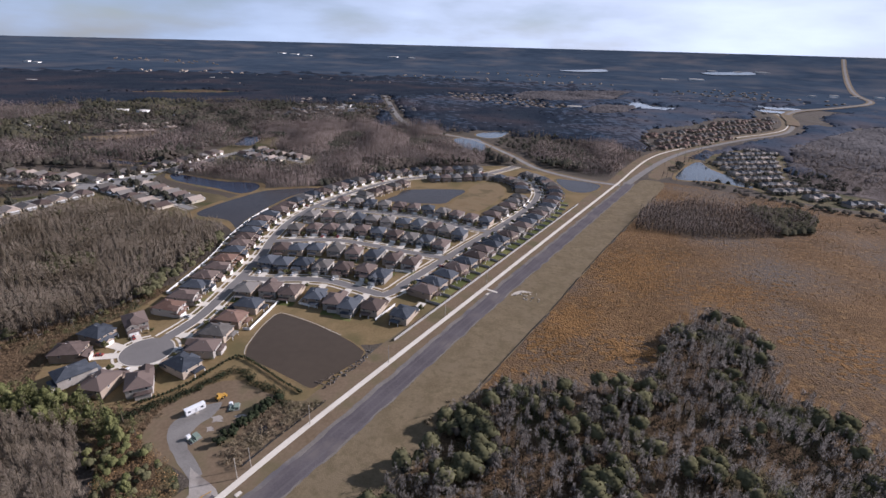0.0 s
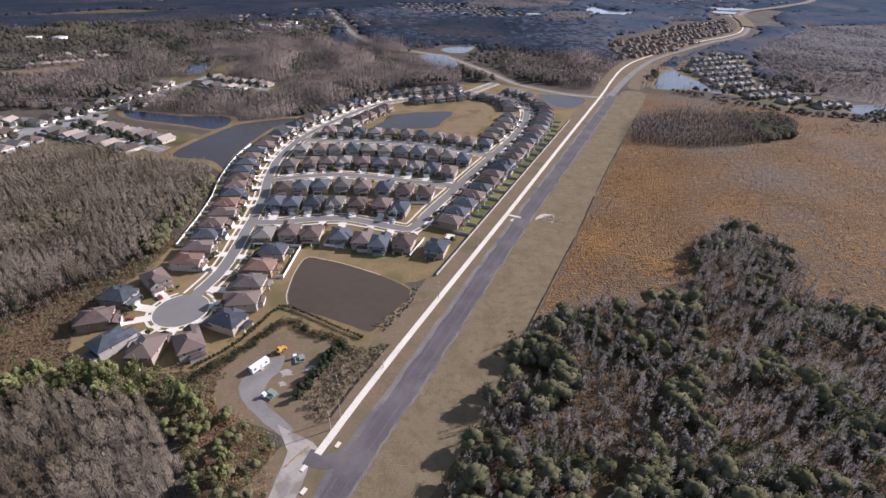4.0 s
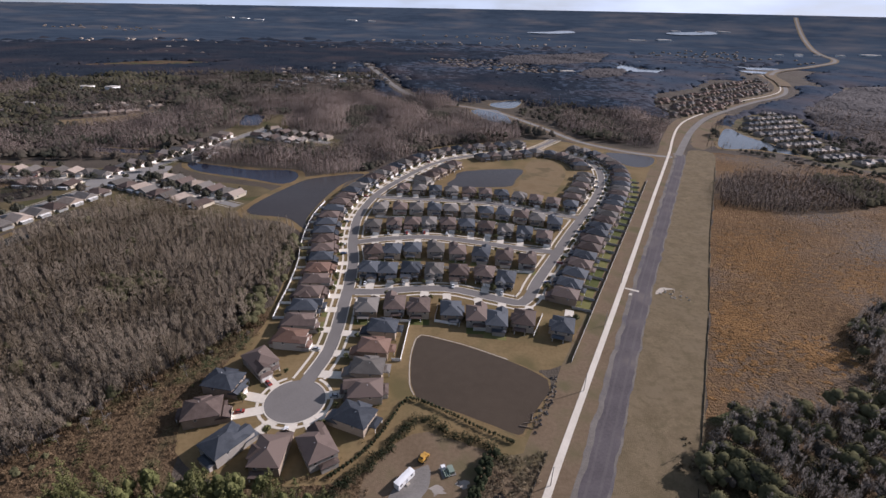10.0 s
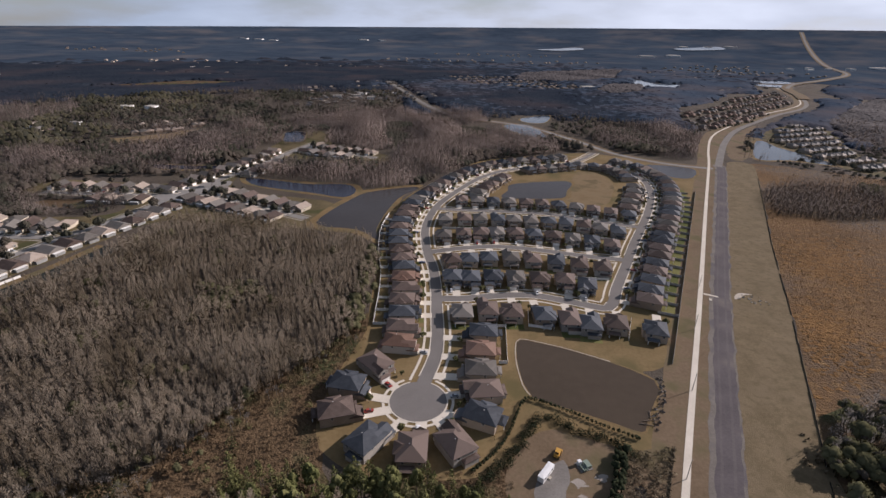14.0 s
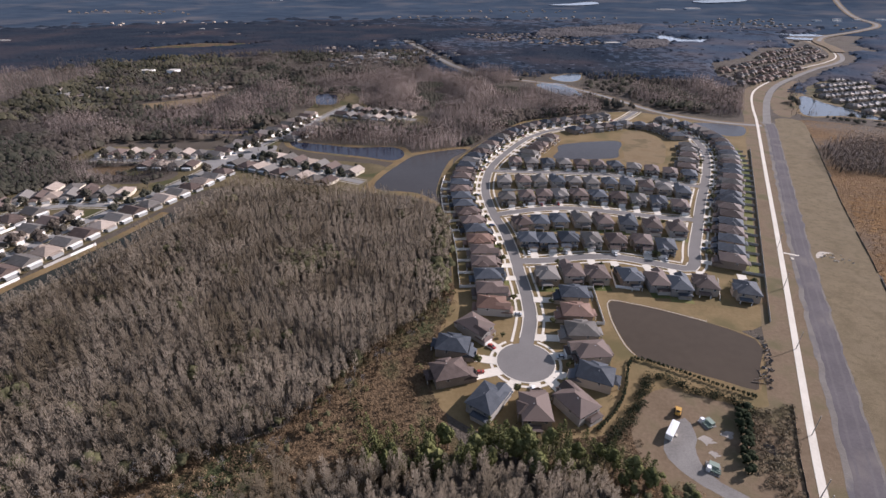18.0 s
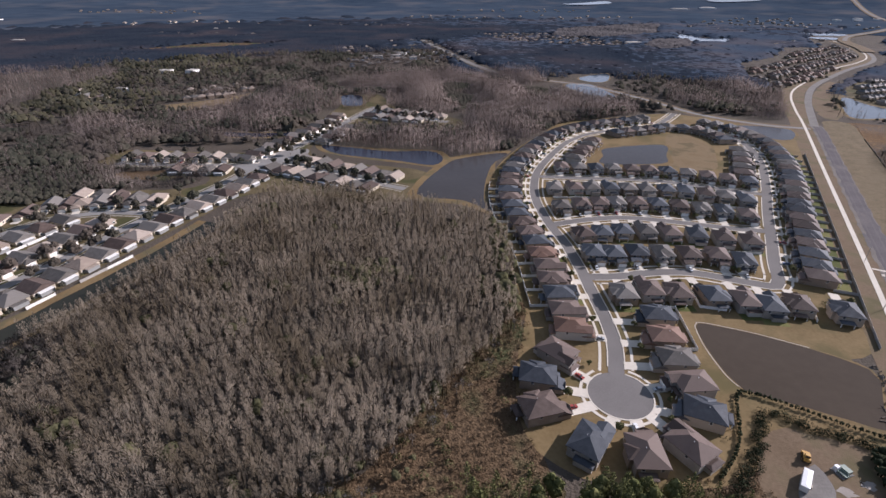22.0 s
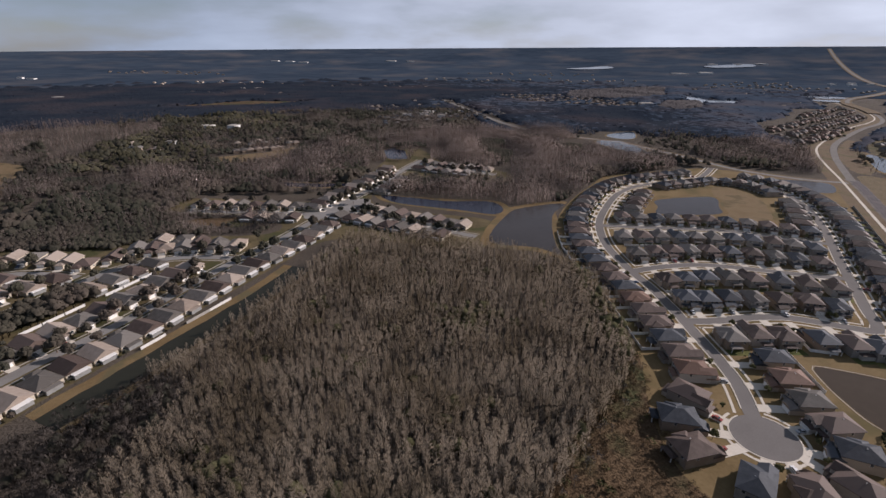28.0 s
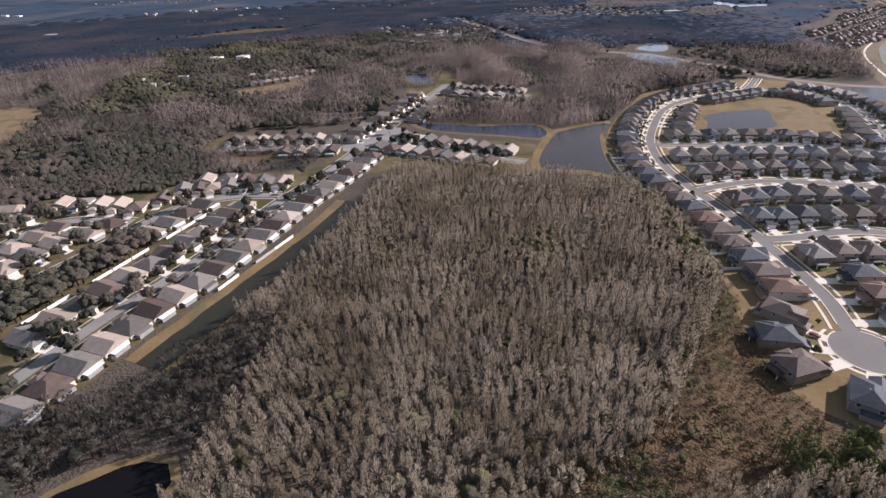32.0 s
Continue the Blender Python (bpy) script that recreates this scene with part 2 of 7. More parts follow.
M["roof_brown"] = mat("brown_shingles", (0.080, 0.059, 0.050), (0.143, 0.108, 0.092), 0.4, 5.0, bump=0.3, bscale=4.0, each=0.6, rough=0.66, spec=0.13)
M["roof_blue"] = mat("slate_grey_shingles", (0.040, 0.045, 0.054), (0.082, 0.089, 0.101), 0.4, 5.0, bump=0.3, bscale=4.0, each=0.6, rough=0.66, spec=0.13)
M["roof_red"] = mat("terracotta_shingles", (0.14, 0.085, 0.062), (0.205, 0.132, 0.10), 0.4, 5.0, bump=0.3, bscale=4.0, each=0.4, rough=0.66, spec=0.13)
M["roof_grey"] = mat("grey_brown_shingles", (0.102, 0.092, 0.082), (0.180, 0.164, 0.147), 0.4, 5.0, bump=0.3, bscale=4.0, each=0.6, rough=0.66, spec=0.13)
M["roof_tan"] = mat("tan_shingles", (0.25, 0.20, 0.16), (0.36, 0.30, 0.25), 0.4, 5.0, bump=0.3, bscale=4.0, each=0.5, rough=0.66, spec=0.13)
M["wall_tan"] = mat("tan_stucco", (0.26, 0.205, 0.155), (0.39, 0.325, 0.255), 0.3, 3.0, bump=0.1, each=1.0)
M["wall_grey"] = mat("pale_grey_stucco", (0.29, 0.267, 0.238), (0.42, 0.39, 0.35), 0.3, 3.0, bump=0.1, each=1.0)
M["wall_pale"] = mat("cream_stucco", (0.40, 0.35, 0.27), (0.54, 0.48, 0.38), 0.3, 3.0, bump=0.1, each=1.0)
M["white"] = mat("white_paint", (0.74, 0.73, 0.70), (0.84, 0.83, 0.80), 0.5, 5.0, rough=0.6)
M["screen"] = mat("porch_screen", (0.22, 0.22, 0.21), (0.32, 0.32, 0.31), 0.4, 3.0, rough=0.7)
M["glass"] = mat("window_glass", (0.03, 0.035, 0.04), (0.06, 0.07, 0.08), 0.4, 2.0, rough=0.08, spec=0.6)
M["vinyl"] = mat("white_vinyl", (0.62, 0.61, 0.58), (0.76, 0.75, 0.72), 0.3, 2.0, rough=0.6)
M["grey_fence"] = mat("weathered_fence", (0.30, 0.29, 0.27), (0.42, 0.40, 0.37), 0.3, 2.0, rough=0.8)
M["wood"] = mat("grey_pole_wood", (0.34, 0.30, 0.25), (0.46, 0.42, 0.36), 0.5, 6.0, rough=0.85)
M["dark"] = mat("black_rubber", (0.02, 0.02, 0.02), (0.04, 0.04, 0.04), 0.5, 5.0, rough=0.8)

M["cypress"] = mat("bare_cypress_twigs", (0.188, 0.151, 0.110), (0.312, 0.258, 0.194), 0.04, 0.3, island=0.25, patch=(0.150, 0.119, 0.080), pscale=0.035,
                   pmin=0.48, pmax=0.64)
# pinker copy of the cypress twigs, tinted for the haze of distance
M["cypress_far"] = mat("hazed_distant_twigs", (0.165, 0.129, 0.112), (0.285, 0.232, 0.207), 0.02, 0.25, island=0.08)
M["bare"] = mat("bare_hardwood_twigs", (0.128, 0.114, 0.102), (0.220, 0.199, 0.180), 0.04, 0.3, island=0.2)
M["oak"] = mat("live_oak_leaves", (0.074, 0.074, 0.040), (0.145, 0.134, 0.072), 0.04, 0.3, island=0.12, rough=1.0, spec=0.0)
M["mid_oak"] = mat("dark_broad_leaves", (0.031, 0.035, 0.028), (0.078, 0.072, 0.052), 0.010, 0.14, island=0.10, patch=(0.088, 0.073, 0.060), pscale=0.012, pmin=0.48, pmax=0.62, rough=1.0, spec=0.0)
M["mid_olive"] = mat("olive_broad_leaves", (0.047, 0.046, 0.030), (0.100, 0.089, 0.058), 0.012, 0.15, island=0.12, rough=1.0, spec=0.0)
# darker copy of the bare twigs; in the west it holds cloud shade
M["dim_bare"] = mat("dark_bare_twigs", (0.098, 0.080, 0.070), (0.195, 0.162, 0.142), 0.015, 0.2, island=0.1)
M["mid_bare"] = mat("brown_bare_twigs", (0.078, 0.065, 0.057), (0.158, 0.134, 0.118), 0.015, 0.2, island=0.1)
# darkest copy of the bare twigs: shade round the pool in the colour
M["shade_bare"] = mat("shaded_bare_twigs", (0.048, 0.041, 0.036), (0.108, 0.093, 0.082), 0.03, 0.3, island=0.2)
M["pine"] = mat("pine_needles", (0.078, 0.086, 0.034), (0.165, 0.160, 0.068), 0.06, 0.4, island=0.25, rough=1.0, spec=0.0)
# the dark navy of these crowns holds cloud shade and distance haze
M["farwood"] = mat("haze_shade_crowns", (0.017, 0.023, 0.035), (0.034, 0.041, 0.053), 0.012, 0.10, island=0.04, bump=0.25, bscale=0.12,
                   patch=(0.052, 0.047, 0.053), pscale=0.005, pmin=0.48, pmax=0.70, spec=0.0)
# lighter, bluer copy for the sunward side: brighter haze in the colour
M["farmixed"] = mat("sunward_haze_crowns", (0.038, 0.052, 0.076), (0.066, 0.084, 0.114), 0.012, 0.10, island=0.04, bump=0.25, bscale=0.12,
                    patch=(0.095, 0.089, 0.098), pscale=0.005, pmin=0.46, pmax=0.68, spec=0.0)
# brown crowns whose mauve cast is haze mixed into the colour
M["far_bare"] = mat("hazed_bare_crowns", (0.068, 0.062, 0.063), (0.126, 0.113, 0.110), 0.01, 0.12, island=0.05, bump=0.3, bscale=0.3)
M["shrub"] = mat("shrub_leaves", (0.06, 0.062, 0.027), (0.135, 0.125, 0.058), 0.1, 0.8, island=0.5)
M["brush"] = mat("dry_brush", (0.118, 0.092, 0.058), (0.212, 0.172, 0.114), 0.06, 0.5, island=0.4)
M["rust_brush"] = mat("rust_brown_brush", (0.104, 0.074, 0.043), (0.198, 0.140, 0.084), 0.06, 0.5, island=0.45)
M["hedge"] = mat("dark_hedge_leaves", (0.022, 0.028, 0.016), (0.05, 0.058, 0.03), 0.3, 2.0, island=0.4)
M["bark"] = mat("tree_bark", (0.12, 0.095, 0.075), (0.20, 0.165, 0.135), 0.5, 4.0)


# ---- helpers ----
def rise(x, y):
    """The height of the land: flat here, rising gently to the horizon's rim."""
    r = math.hypot(x, y)
    u = min(max((r - 2600.0) / 2350.0, 0.0), 1.0)
    return (134.0 + 52.0 * x / (0.67 * r + 1e-6)) * u * u


def mesh_of(name, verts, faces, material):
    me = bpy.data.meshes.new(name)
    me.from_pydata(verts, [], faces)
    me.materials.append(material)
    me.update()
    return me


def part(name, bm, material, parent, label=""):
    """Links a bmesh as one mesh object under a thing or a part."""
    me = bpy.data.meshes.new(name)
    bm.to_mesh(me)
    bm.free()
    me.materials.append(material)
    ob = new(name, me)
    ob.parent = parent
    return tagged(ob, label) if label else ob


def thing(name, x, y, z, rz, label, category, group="", kind=""):
    ob = new(name)
    ob.empty_display_size = 0.5
    ob.matrix_world = pose(x, y, z, 0, 0, rz)
    return tagged(ob, label, category, group, kind)


def box(bm, x0, y0, z0, x1, y1, z1):
    p = [bm.verts.new(c) for c in ((x0, y0, z0), (x1, y0, z0), (x1, y1, z0), (x0, y1, z0),
                                   (x0, y0, z1), (x1, y0, z1), (x1, y1, z1), (x0, y1, z1))]
    for q in ((0, 3, 2, 1), (4, 5, 6, 7), (0, 1, 5, 4), (1, 2, 6, 5), (2, 3, 7, 6), (3, 0, 4, 7)):
        bm.faces.new([p[i] for i in q])
    return bm


def block(*c):
    return box(bmesh.new(), *c)


def hip(x0, y0, x1, y1, z, pitch=0.5, over=0.45, fascia=0.22, gable=False):
    """A hipped (or gabled) roof over a rectangle, with its eaves and fascia."""
    x0, y0, x1, y1 = x0 - over, y0 - over, x1 + over, y1 + over
    w, d = x1 - x0, y1 - y0
    half = min(w, d) / 2
    top = z + half * pitch
    inset = 0.0 if gable else half
    if w < d:
        a, b = ((x0 + x1) / 2, y0 + inset, top), ((x0 + x1) / 2, y1 - inset, top)
    else:
        a, b = (x0 + inset, (y0 + y1) / 2, top), (x1 - inset, (y0 + y1) / 2, top)
    bm = bmesh.new()
    low = [bm.verts.new((x, y, z - fascia)) for x, y in ((x0, y0), (x1, y0), (x1, y1), (x0, y1))]
    up = [bm.verts.new((x, y, z)) for x, y in ((x0, y0), (x1, y0), (x1, y1), (x0, y1))]
    bm.faces.new(low[::-1])
    for i in range(4):
        bm.faces.new((low[i], low[(i + 1) % 4], up[(i + 1) % 4], up[i]))
    if (Vector(a) - Vector(b)).length < 0.05:
        t = bm.verts.new(a)
        for i in range(4):
            bm.faces.new((up[i], up[(i + 1) % 4], t))
        return bm
    va, vb = bm.verts.new(a), bm.verts.new(b)
    if w < d:
        for f in ((up[0], up[1], va), (up[1], up[2], vb, va), (up[2], up[3], vb), (up[3], up[0], va, vb)):
            bm.faces.new(f)
    else:
        for f in ((up[3], up[0], va), (up[0], up[1], vb, va), (up[1], up[2], vb), (up[2], up[3], va, vb)):
            bm.faces.new(f)
    return bm


def smooth(points, step=6.0, closed=False):
    """Points along a smooth line through the given ones."""
    p = [Vector((q[0], q[1])) for q in points]
    n, out = len(p), []
    for i in range(n if closed else n - 1):
        if closed:
            a, b, c, d = p[i - 1], p[i], p[(i + 1) % n], p[(i + 2) % n]
        else:
            a, b, c, d = p[max(i - 1, 0)], p[i], p[i + 1], p[min(i + 2, n - 1)]
        k = max(1, int((c - b).length / step))
        for j in range(k):
            t = j / k
            out.append(0.5 * (2 * b + (c - a) * t + (2 * a - 5 * b + 4 * c - d) * t * t + (3 * b - a - 3 * c + d) * t ** 3))
    return out if closed else out + [p[-1]]


def offsets(line, d):
    """A line moved sideways: to the right of its course for d > 0."""
    out = []
    for i, p in enumerate(line):
        u = (line[min(i + 1, len(line) - 1)] - line[max(i - 1, 0)]).normalized()
        out.append(Vector((p.x + u.y * d, p.y - u.x * d)))
    return out


def ribbon(name, line, left, right, z, material, label, category, height=0.0, parent=None):
    """A strip along a line from the offset left to the offset right; with a height it is a raised kerb or slab."""
    a, b = offsets(line, left), offsets(line, right)
    if name in ("road_base", "road_shoulder", "road_verge", "tyre_track", "cross_verge", "canal_bank", "canal_water"):
        wide = 0.25 if name == "tyre_track" else 1.1
        for side, seed in ((a, 3.0), (b, 8.0)):
            for p in side:
                k = wide * noise.noise((p.x * 0.07, p.y * 0.07, seed)) + 0.5 * wide * noise.noise((p.x * 0.3, p.y * 0.3, seed))
                p.x, p.y = p.x + k, p.y - 0.5 * k
    verts, faces = [], []
    for p, q in zip(a, b):
        zp = rise(p.x, p.y) + z
        verts += [(p.x, p.y, zp + height), (q.x, q.y, zp + height)]
        if height:
            verts += [(p.x, p.y, zp - 0.1), (q.x, q.y, zp - 0.1)]
    k = 4 if height else 2
    for i in range(len(a) - 1):
        s, t = k * i, k * i + k
        faces.append((s, s + 1, t + 1, t))
        if height:
            faces += [(s + 2, s, t, t + 2), (s + 1, s + 3, t + 3, t + 1)]
    ob = new(name, mesh_of(name, verts, faces, material))
    if parent:
        ob.parent = parent
        return ob
    return tagged(ob, label, category, "", "structure")


def sheet(name, points, z, material, label, category, step=6.0, rough=0.6, round_off=True):
    """A patch of ground or water with a slightly uneven outline."""
    line = smooth(points, step, True) if round_off else [Vector(p) for p in points]
    rng = random.Random(len(points) * 7 + int(abs(points[0][0])))
    bm = bmesh.new()
    vs = [bm.verts.new((p.x + rng.uniform(-rough, rough), p.y + rng.uniform(-rough, rough), rise(p.x, p.y) + z)) for p in line]
    f = bm.faces.new(vs)
    f.normal_update()
    if f.normal.z < 0:
        f.normal_flip()
    bmesh.ops.triangulate(bm, faces=bm.faces[:])
    me = bpy.data.meshes.new(name)
    bm.to_mesh(me)
    bm.free()
    me.materials.append(material)
    return tagged(new(name, me), label, category, "", "structure")


def grown(points, d):
    """An outline pushed outward by d."""
    c = sum((Vector(p) for p in points), Vector((0, 0))) / len(points)
    return [tuple(Vector(p) + (Vector(p) - c).normalized() * d) for p in points]


def inside(x, y, poly):
    """Which of the points lie in the polygon (numpy arrays)."""
    hit = np.zeros(len(x), bool)
    for (x0, y0), (x1, y1) in zip(poly, poly[1:] + poly[:1]):
        cross = ((y0 > y) != (y1 > y)) & (x < (x1 - x0) * (y - y0) / ((y1 - y0) or 1e-9) + x0)
        hit ^= cross
    return hit


# ---- the land ----
def land():
    rings = [0, 60, 120, 200, 300, 400, 520, 660, 820, 1000, 1250, 1500, 1800, 2200, 2600] + [2600 + 235 * i for i in range(1, 11)]
    n = 96
    verts, faces = [(0, 0, 0)], []
    for r in rings[1:]:
        for k in range(n):
            a = 2 * math.pi * k / n
            verts.append((r * math.cos(a), r * math.sin(a), rise(r * math.cos(a), r * math.sin(a))))
    for k in range(n):
        faces.append((0, 1 + k, 1 + (k + 1) % n))
    for i in range(len(rings) - 2):
        s = 1 + i * n
        for k in range(n):
            j = (k + 1) % n
            faces.append((s + k, s + n + k, s + n + j, s + j))
    ob = new("ground", mesh_of("ground", verts, faces, M["ground"]))
    tagged(ob, "dark brown woodland floor reaching to the horizon", "ground", "", "structure")


land()
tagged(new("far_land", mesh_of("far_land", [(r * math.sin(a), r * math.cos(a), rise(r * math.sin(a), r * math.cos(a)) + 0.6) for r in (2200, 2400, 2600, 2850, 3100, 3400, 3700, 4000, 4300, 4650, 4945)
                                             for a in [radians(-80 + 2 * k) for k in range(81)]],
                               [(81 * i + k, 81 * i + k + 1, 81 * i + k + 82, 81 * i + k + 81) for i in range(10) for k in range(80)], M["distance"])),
       "distant woods and fields at the horizon, with haze in their blue-grey colour", "distance", "", "structure")

# the new road: verge, dark base, trail
TRAIL = [(52, 70), (64, 93), (88, 144), (161, 290), (250, 470), (334, 639), (373, 722), (418, 809), (465, 877), (546, 965), (680, 1099),
         (771, 1173), (851, 1254), (918, 1360), (978, 1491), (1022, 1629)]
trail_line = smooth(TRAIL, 12)
near_trail = [p for p in smooth(TRAIL[1:], 12)]
ribbon("road_verge", trail_line, -14.5, 17.5, 0.062, M["dirt"], "bare graded earth beside the new road", "earth")
verge = [(52, -10), (96, 60), (122, 99), (141, 125), (152, 155), (193, 237), (230, 312), (267, 387), (320, 490), (365, 579), (395, 648), (372, 660),
         (345, 616), (250, 440), (165, 273), (105, 145), (60, 60), (20, -10)]
sheet("verge_lawn", verge, 0.070, M["verge"], "wide mown verge of faded grass beside the road", "grass", 8, 0.8)
ROAD = [(58, 40), (78, 90), (105, 145), (166, 272), (249, 438), (331, 601), (347, 640)]
ribbon("road_shoulder", smooth(ROAD, 3), -6.8, 6.6, 0.096, M["shoulder"], "grey gravel shoulders of the unfinished road", "road")
ribbon("road_base", smooth(ROAD, 3), -4.3, 5.6, 0.11, M["base"], "unfinished road with a dark crushed base", "road")
for off in (-2.6, 2.2):
    ribbon("tyre_track", smooth(ROAD, 3), off, off + 1.1, 0.118, M["track"], "pale tyre track along the unfinished road", "track")
ROAD_FAR = [(343, 632), (388, 714), (433, 791), (499, 886), (584, 977), (699, 1088), (807, 1180), (883, 1277), (972, 1444), (1038, 1605), (1155, 1750),
            (1401, 1951), (1688, 2241), (1890, 2690), (2622, 4053)]
ribbon("road_far", smooth(ROAD_FAR, 20), -4.6, 4.6, 0.12, M["gravel"], "pale grey paved road curving into the distance", "road")
ribbon("trail", near_trail, -1.5, 1.5, 0.11, M["concrete"], "pale concrete trail along the new road", "path", 0.05)
CROSS = [(331, 622), (281, 640), (227, 690), (190, 772), (135, 875), (97, 910), (20, 960)]
ribbon("cross_verge", smooth(CROSS, 12), -11, 11, 0.066, M["dirt"], "bare sandy shoulders of the cross road", "earth")
ribbon("cross_road", smooth(CROSS, 12), -4.0, 4.0, 0.12, M["old_asphalt"], "pale cross road at the edge of the estate", "road")

# the sedge field and open ground
FIELD = [(96, 40), (141, 125), (152, 155), (193, 237), (267, 387), (365, 579), (395, 651), (498, 608), (595, 556), (690, 520), (760, 380), (700, 150), (420, 20)]
sheet("field", FIELD, 0.04, M["field"], "rust-brown sedge field with worn tracks", "field", 10, 1.5)
ESTATE = [(-68, 158), (-66, 197), (-58, 235), (-60, 280), (-62, 340), (-66, 400), (-62, 450), (-35, 520), (5, 590), (40, 640), (110, 668), (190, 690), (260, 640),
          (300, 560), (262, 520), (214, 421), (155, 295), (110, 212), (92, 205), (100, 160), (80, 150), (30, 150), (6, 138), (-20, 134), (-50, 138)]
sheet("estate_lawn", ESTATE, 0.05, M["lawn"], "faded winter lawns of the housing estate", "grass", 8, 0.5)
sheet("meadow", [(133, 552), (150, 590), (172, 588), (178, 544), (170, 515), (150, 472), (121, 468), (111, 488), (124, 512)], 0.07, M["dry"], "tan dry meadow beside the estate pond", "grass", 6, 0.4)
SCRUB = [(-64, 200), (-57, 222), (-55, 258), (-64, 250), (-70, 230), (-76, 220), (-86, 205), (-110, 172), (-128, 138), (-150, 126), (-110, 118), (-60, 128), (-66, 160)]
sheet("scrub_ground", SCRUB, 0.03, M["scrub"], "open brown scrub ground between the woods", "ground", 6, 2)
sheet("thicket_floor", [(-245, 86), (-236, 58), (-196, 70), (-150, 92), (-110, 108), (-60, 116), (-60, 130), (-110, 122), (-150, 130), (-205, 108)], 0.036, M["scrub"], "brown ground under the thicket between two stands of cypress", "ground", 6, 2)
sheet("corner_ground", [(24, 78), (-4, 112), (8, 126), (30, 112), (46, 98), (52, 74), (56, 40), (20, 40)], 0.034, M["scrub"], "brown grassy ground under the corner thicket", "ground", 6, 1.5)
CORNER = [(-8, 138), (16, 143), (15, 124), (3, 112), (-24, 118), (-40, 134)]
sheet("corner_ground", CORNER, 0.0335, M["scrub"], "brown brushy ground behind the gardens", "ground", 5, 1)
sheet("works_yard", [(31, 162), (14, 140), (16, 118), (38, 106), (62, 100), (84, 140), (88, 156), (70, 152), (50, 158)], 0.056, M["dirt"],
      "bare earth of the small works yard", "earth", 5, 0.6)
sheet("gravel_patch", [(33, 144), (38, 146), (39, 138), (35, 128), (37, 118), (46, 110), (52, 104), (50, 100), (44, 104), (34, 112), (25, 122), (23, 130), (27, 138)], 0.09, M["gravel"],
      "grey gravel turning place in the works yard", "gravel", 3, 0.3)
sheet("concrete_apron", [(45, 107), (53, 102), (61, 98), (66, 93), (62, 88), (60, 78), (57, 68), (50, 70), (51, 84), (52, 94)], 0.112, M["apron"], "pale worn apron where the road ends", "apron", 4, 0.5)

# waters, each in its bank
PONDS = []


def pond(points, material, label, bank=5.0, z=0.10, step=6.0):
    z += 0.0015 * len(PONDS)
    PONDS.append(points)
    if bank:
        sheet("pond_bank", grown(points, bank), z - 0.022, M["bank"], "grassy tan bank round a pond", "bank", step, 0.7)
    sheet("water", points, z, material, label, "pond", step, 0.25)


pond([(29, 228), (31, 231), (35, 230.5), (53, 224), (77, 212), (91, 202), (95, 198), (94.5, 190), (85, 176), (78, 163.5), (76, 162.5), (72, 164), (58, 171), (36, 181), (31, 184), (28, 192), (27, 212)], M["brown_water"],
     "still brown water of the square retention pond", 1.3)
pond([(-127, 402), (-106, 473), (-87, 497), (-43, 514), (-60, 477), (-69, 430), (-72, 388), (-68, 368), (-89, 389)], M["grey_water"],
     "dark still water of a curved pond", 9.0)
pond([(-238, 533), (-211, 529), (-164, 516), (-122, 518), (-108, 495), (-117, 474), (-156, 487), (-216, 506)], M["blue_water"], "dark blue water of a narrow pond", 8.0)
pond([(64, 534), (128, 548), (118, 510), (106, 487), (48, 484), (54, 508)], M["grey_water"], "grey water of the square estate pond", 5.0)
pond([(251, 633), (303, 619), (284, 577), (258, 579)], M["grey_water"], "small grey pond at the road corner", 4.0)
pond([(422, 682), (477, 785), (500, 806), (498, 762), (508, 718), (514, 653), (471, 676)], M["far_water"], "bright water of a pond beyond the field", 8.0)
pond([(88, 888), (134, 895), (148, 792), (111, 812)], M["far_water"], "bright pond beside the cross road", 4.0)
pond([(128, 961), (190, 1010), (170, 930), (138, 921)], M["far_water"], "bright pond among the far woods", 3.0)
pond([(-345, 98), (-337, 110), (-331, 116), (-323, 121), (-315, 126), (-308, 128), (-299, 127), (-294, 120), (-296, 112), (-304, 98), (-325, 90)], M["black_water"], "black pool in the swamp woods", 4.0)
pond([(654, 1830), (661, 1700), (739, 1690), (672, 1556), (605, 1566), (590, 1680)], M["far_water"], "far lake among dark woods", 0, 0.3, 20)
pond([(1090, 1900), (1190, 1840), (1170, 1780), (1050, 1785)], M["far_water"], "far narrow lake", 0, 0.3, 20)
pond([(-252, 722), (-228, 724), (-232, 760), (-240, 790), (-268, 792), (-262, 750)], M["blue_water"], "dark pond behind the small cluster of houses", 1.5)
pond([(-374, 582), (-325, 578), (-284, 582), (-278, 572), (-320, 562), (-374, 566)], M["blue_water"], "narrow pond behind the older houses", 6.0)
CANAL = [(-345, 180), (-340, 192), (-324, 232), (-313, 259), (-300, 290), (-290, 320), (-283, 345)]
ribbon("canal_bank", smooth(CANAL, 8), -1, 26, 0.073, M["bank"], "tan grassy bank along the canal", "bank")
ribbon("canal_water", smooth(CANAL, 8), 6, 22, 0.098, M["canal_water"], "dark green water of a straight canal", "canal")

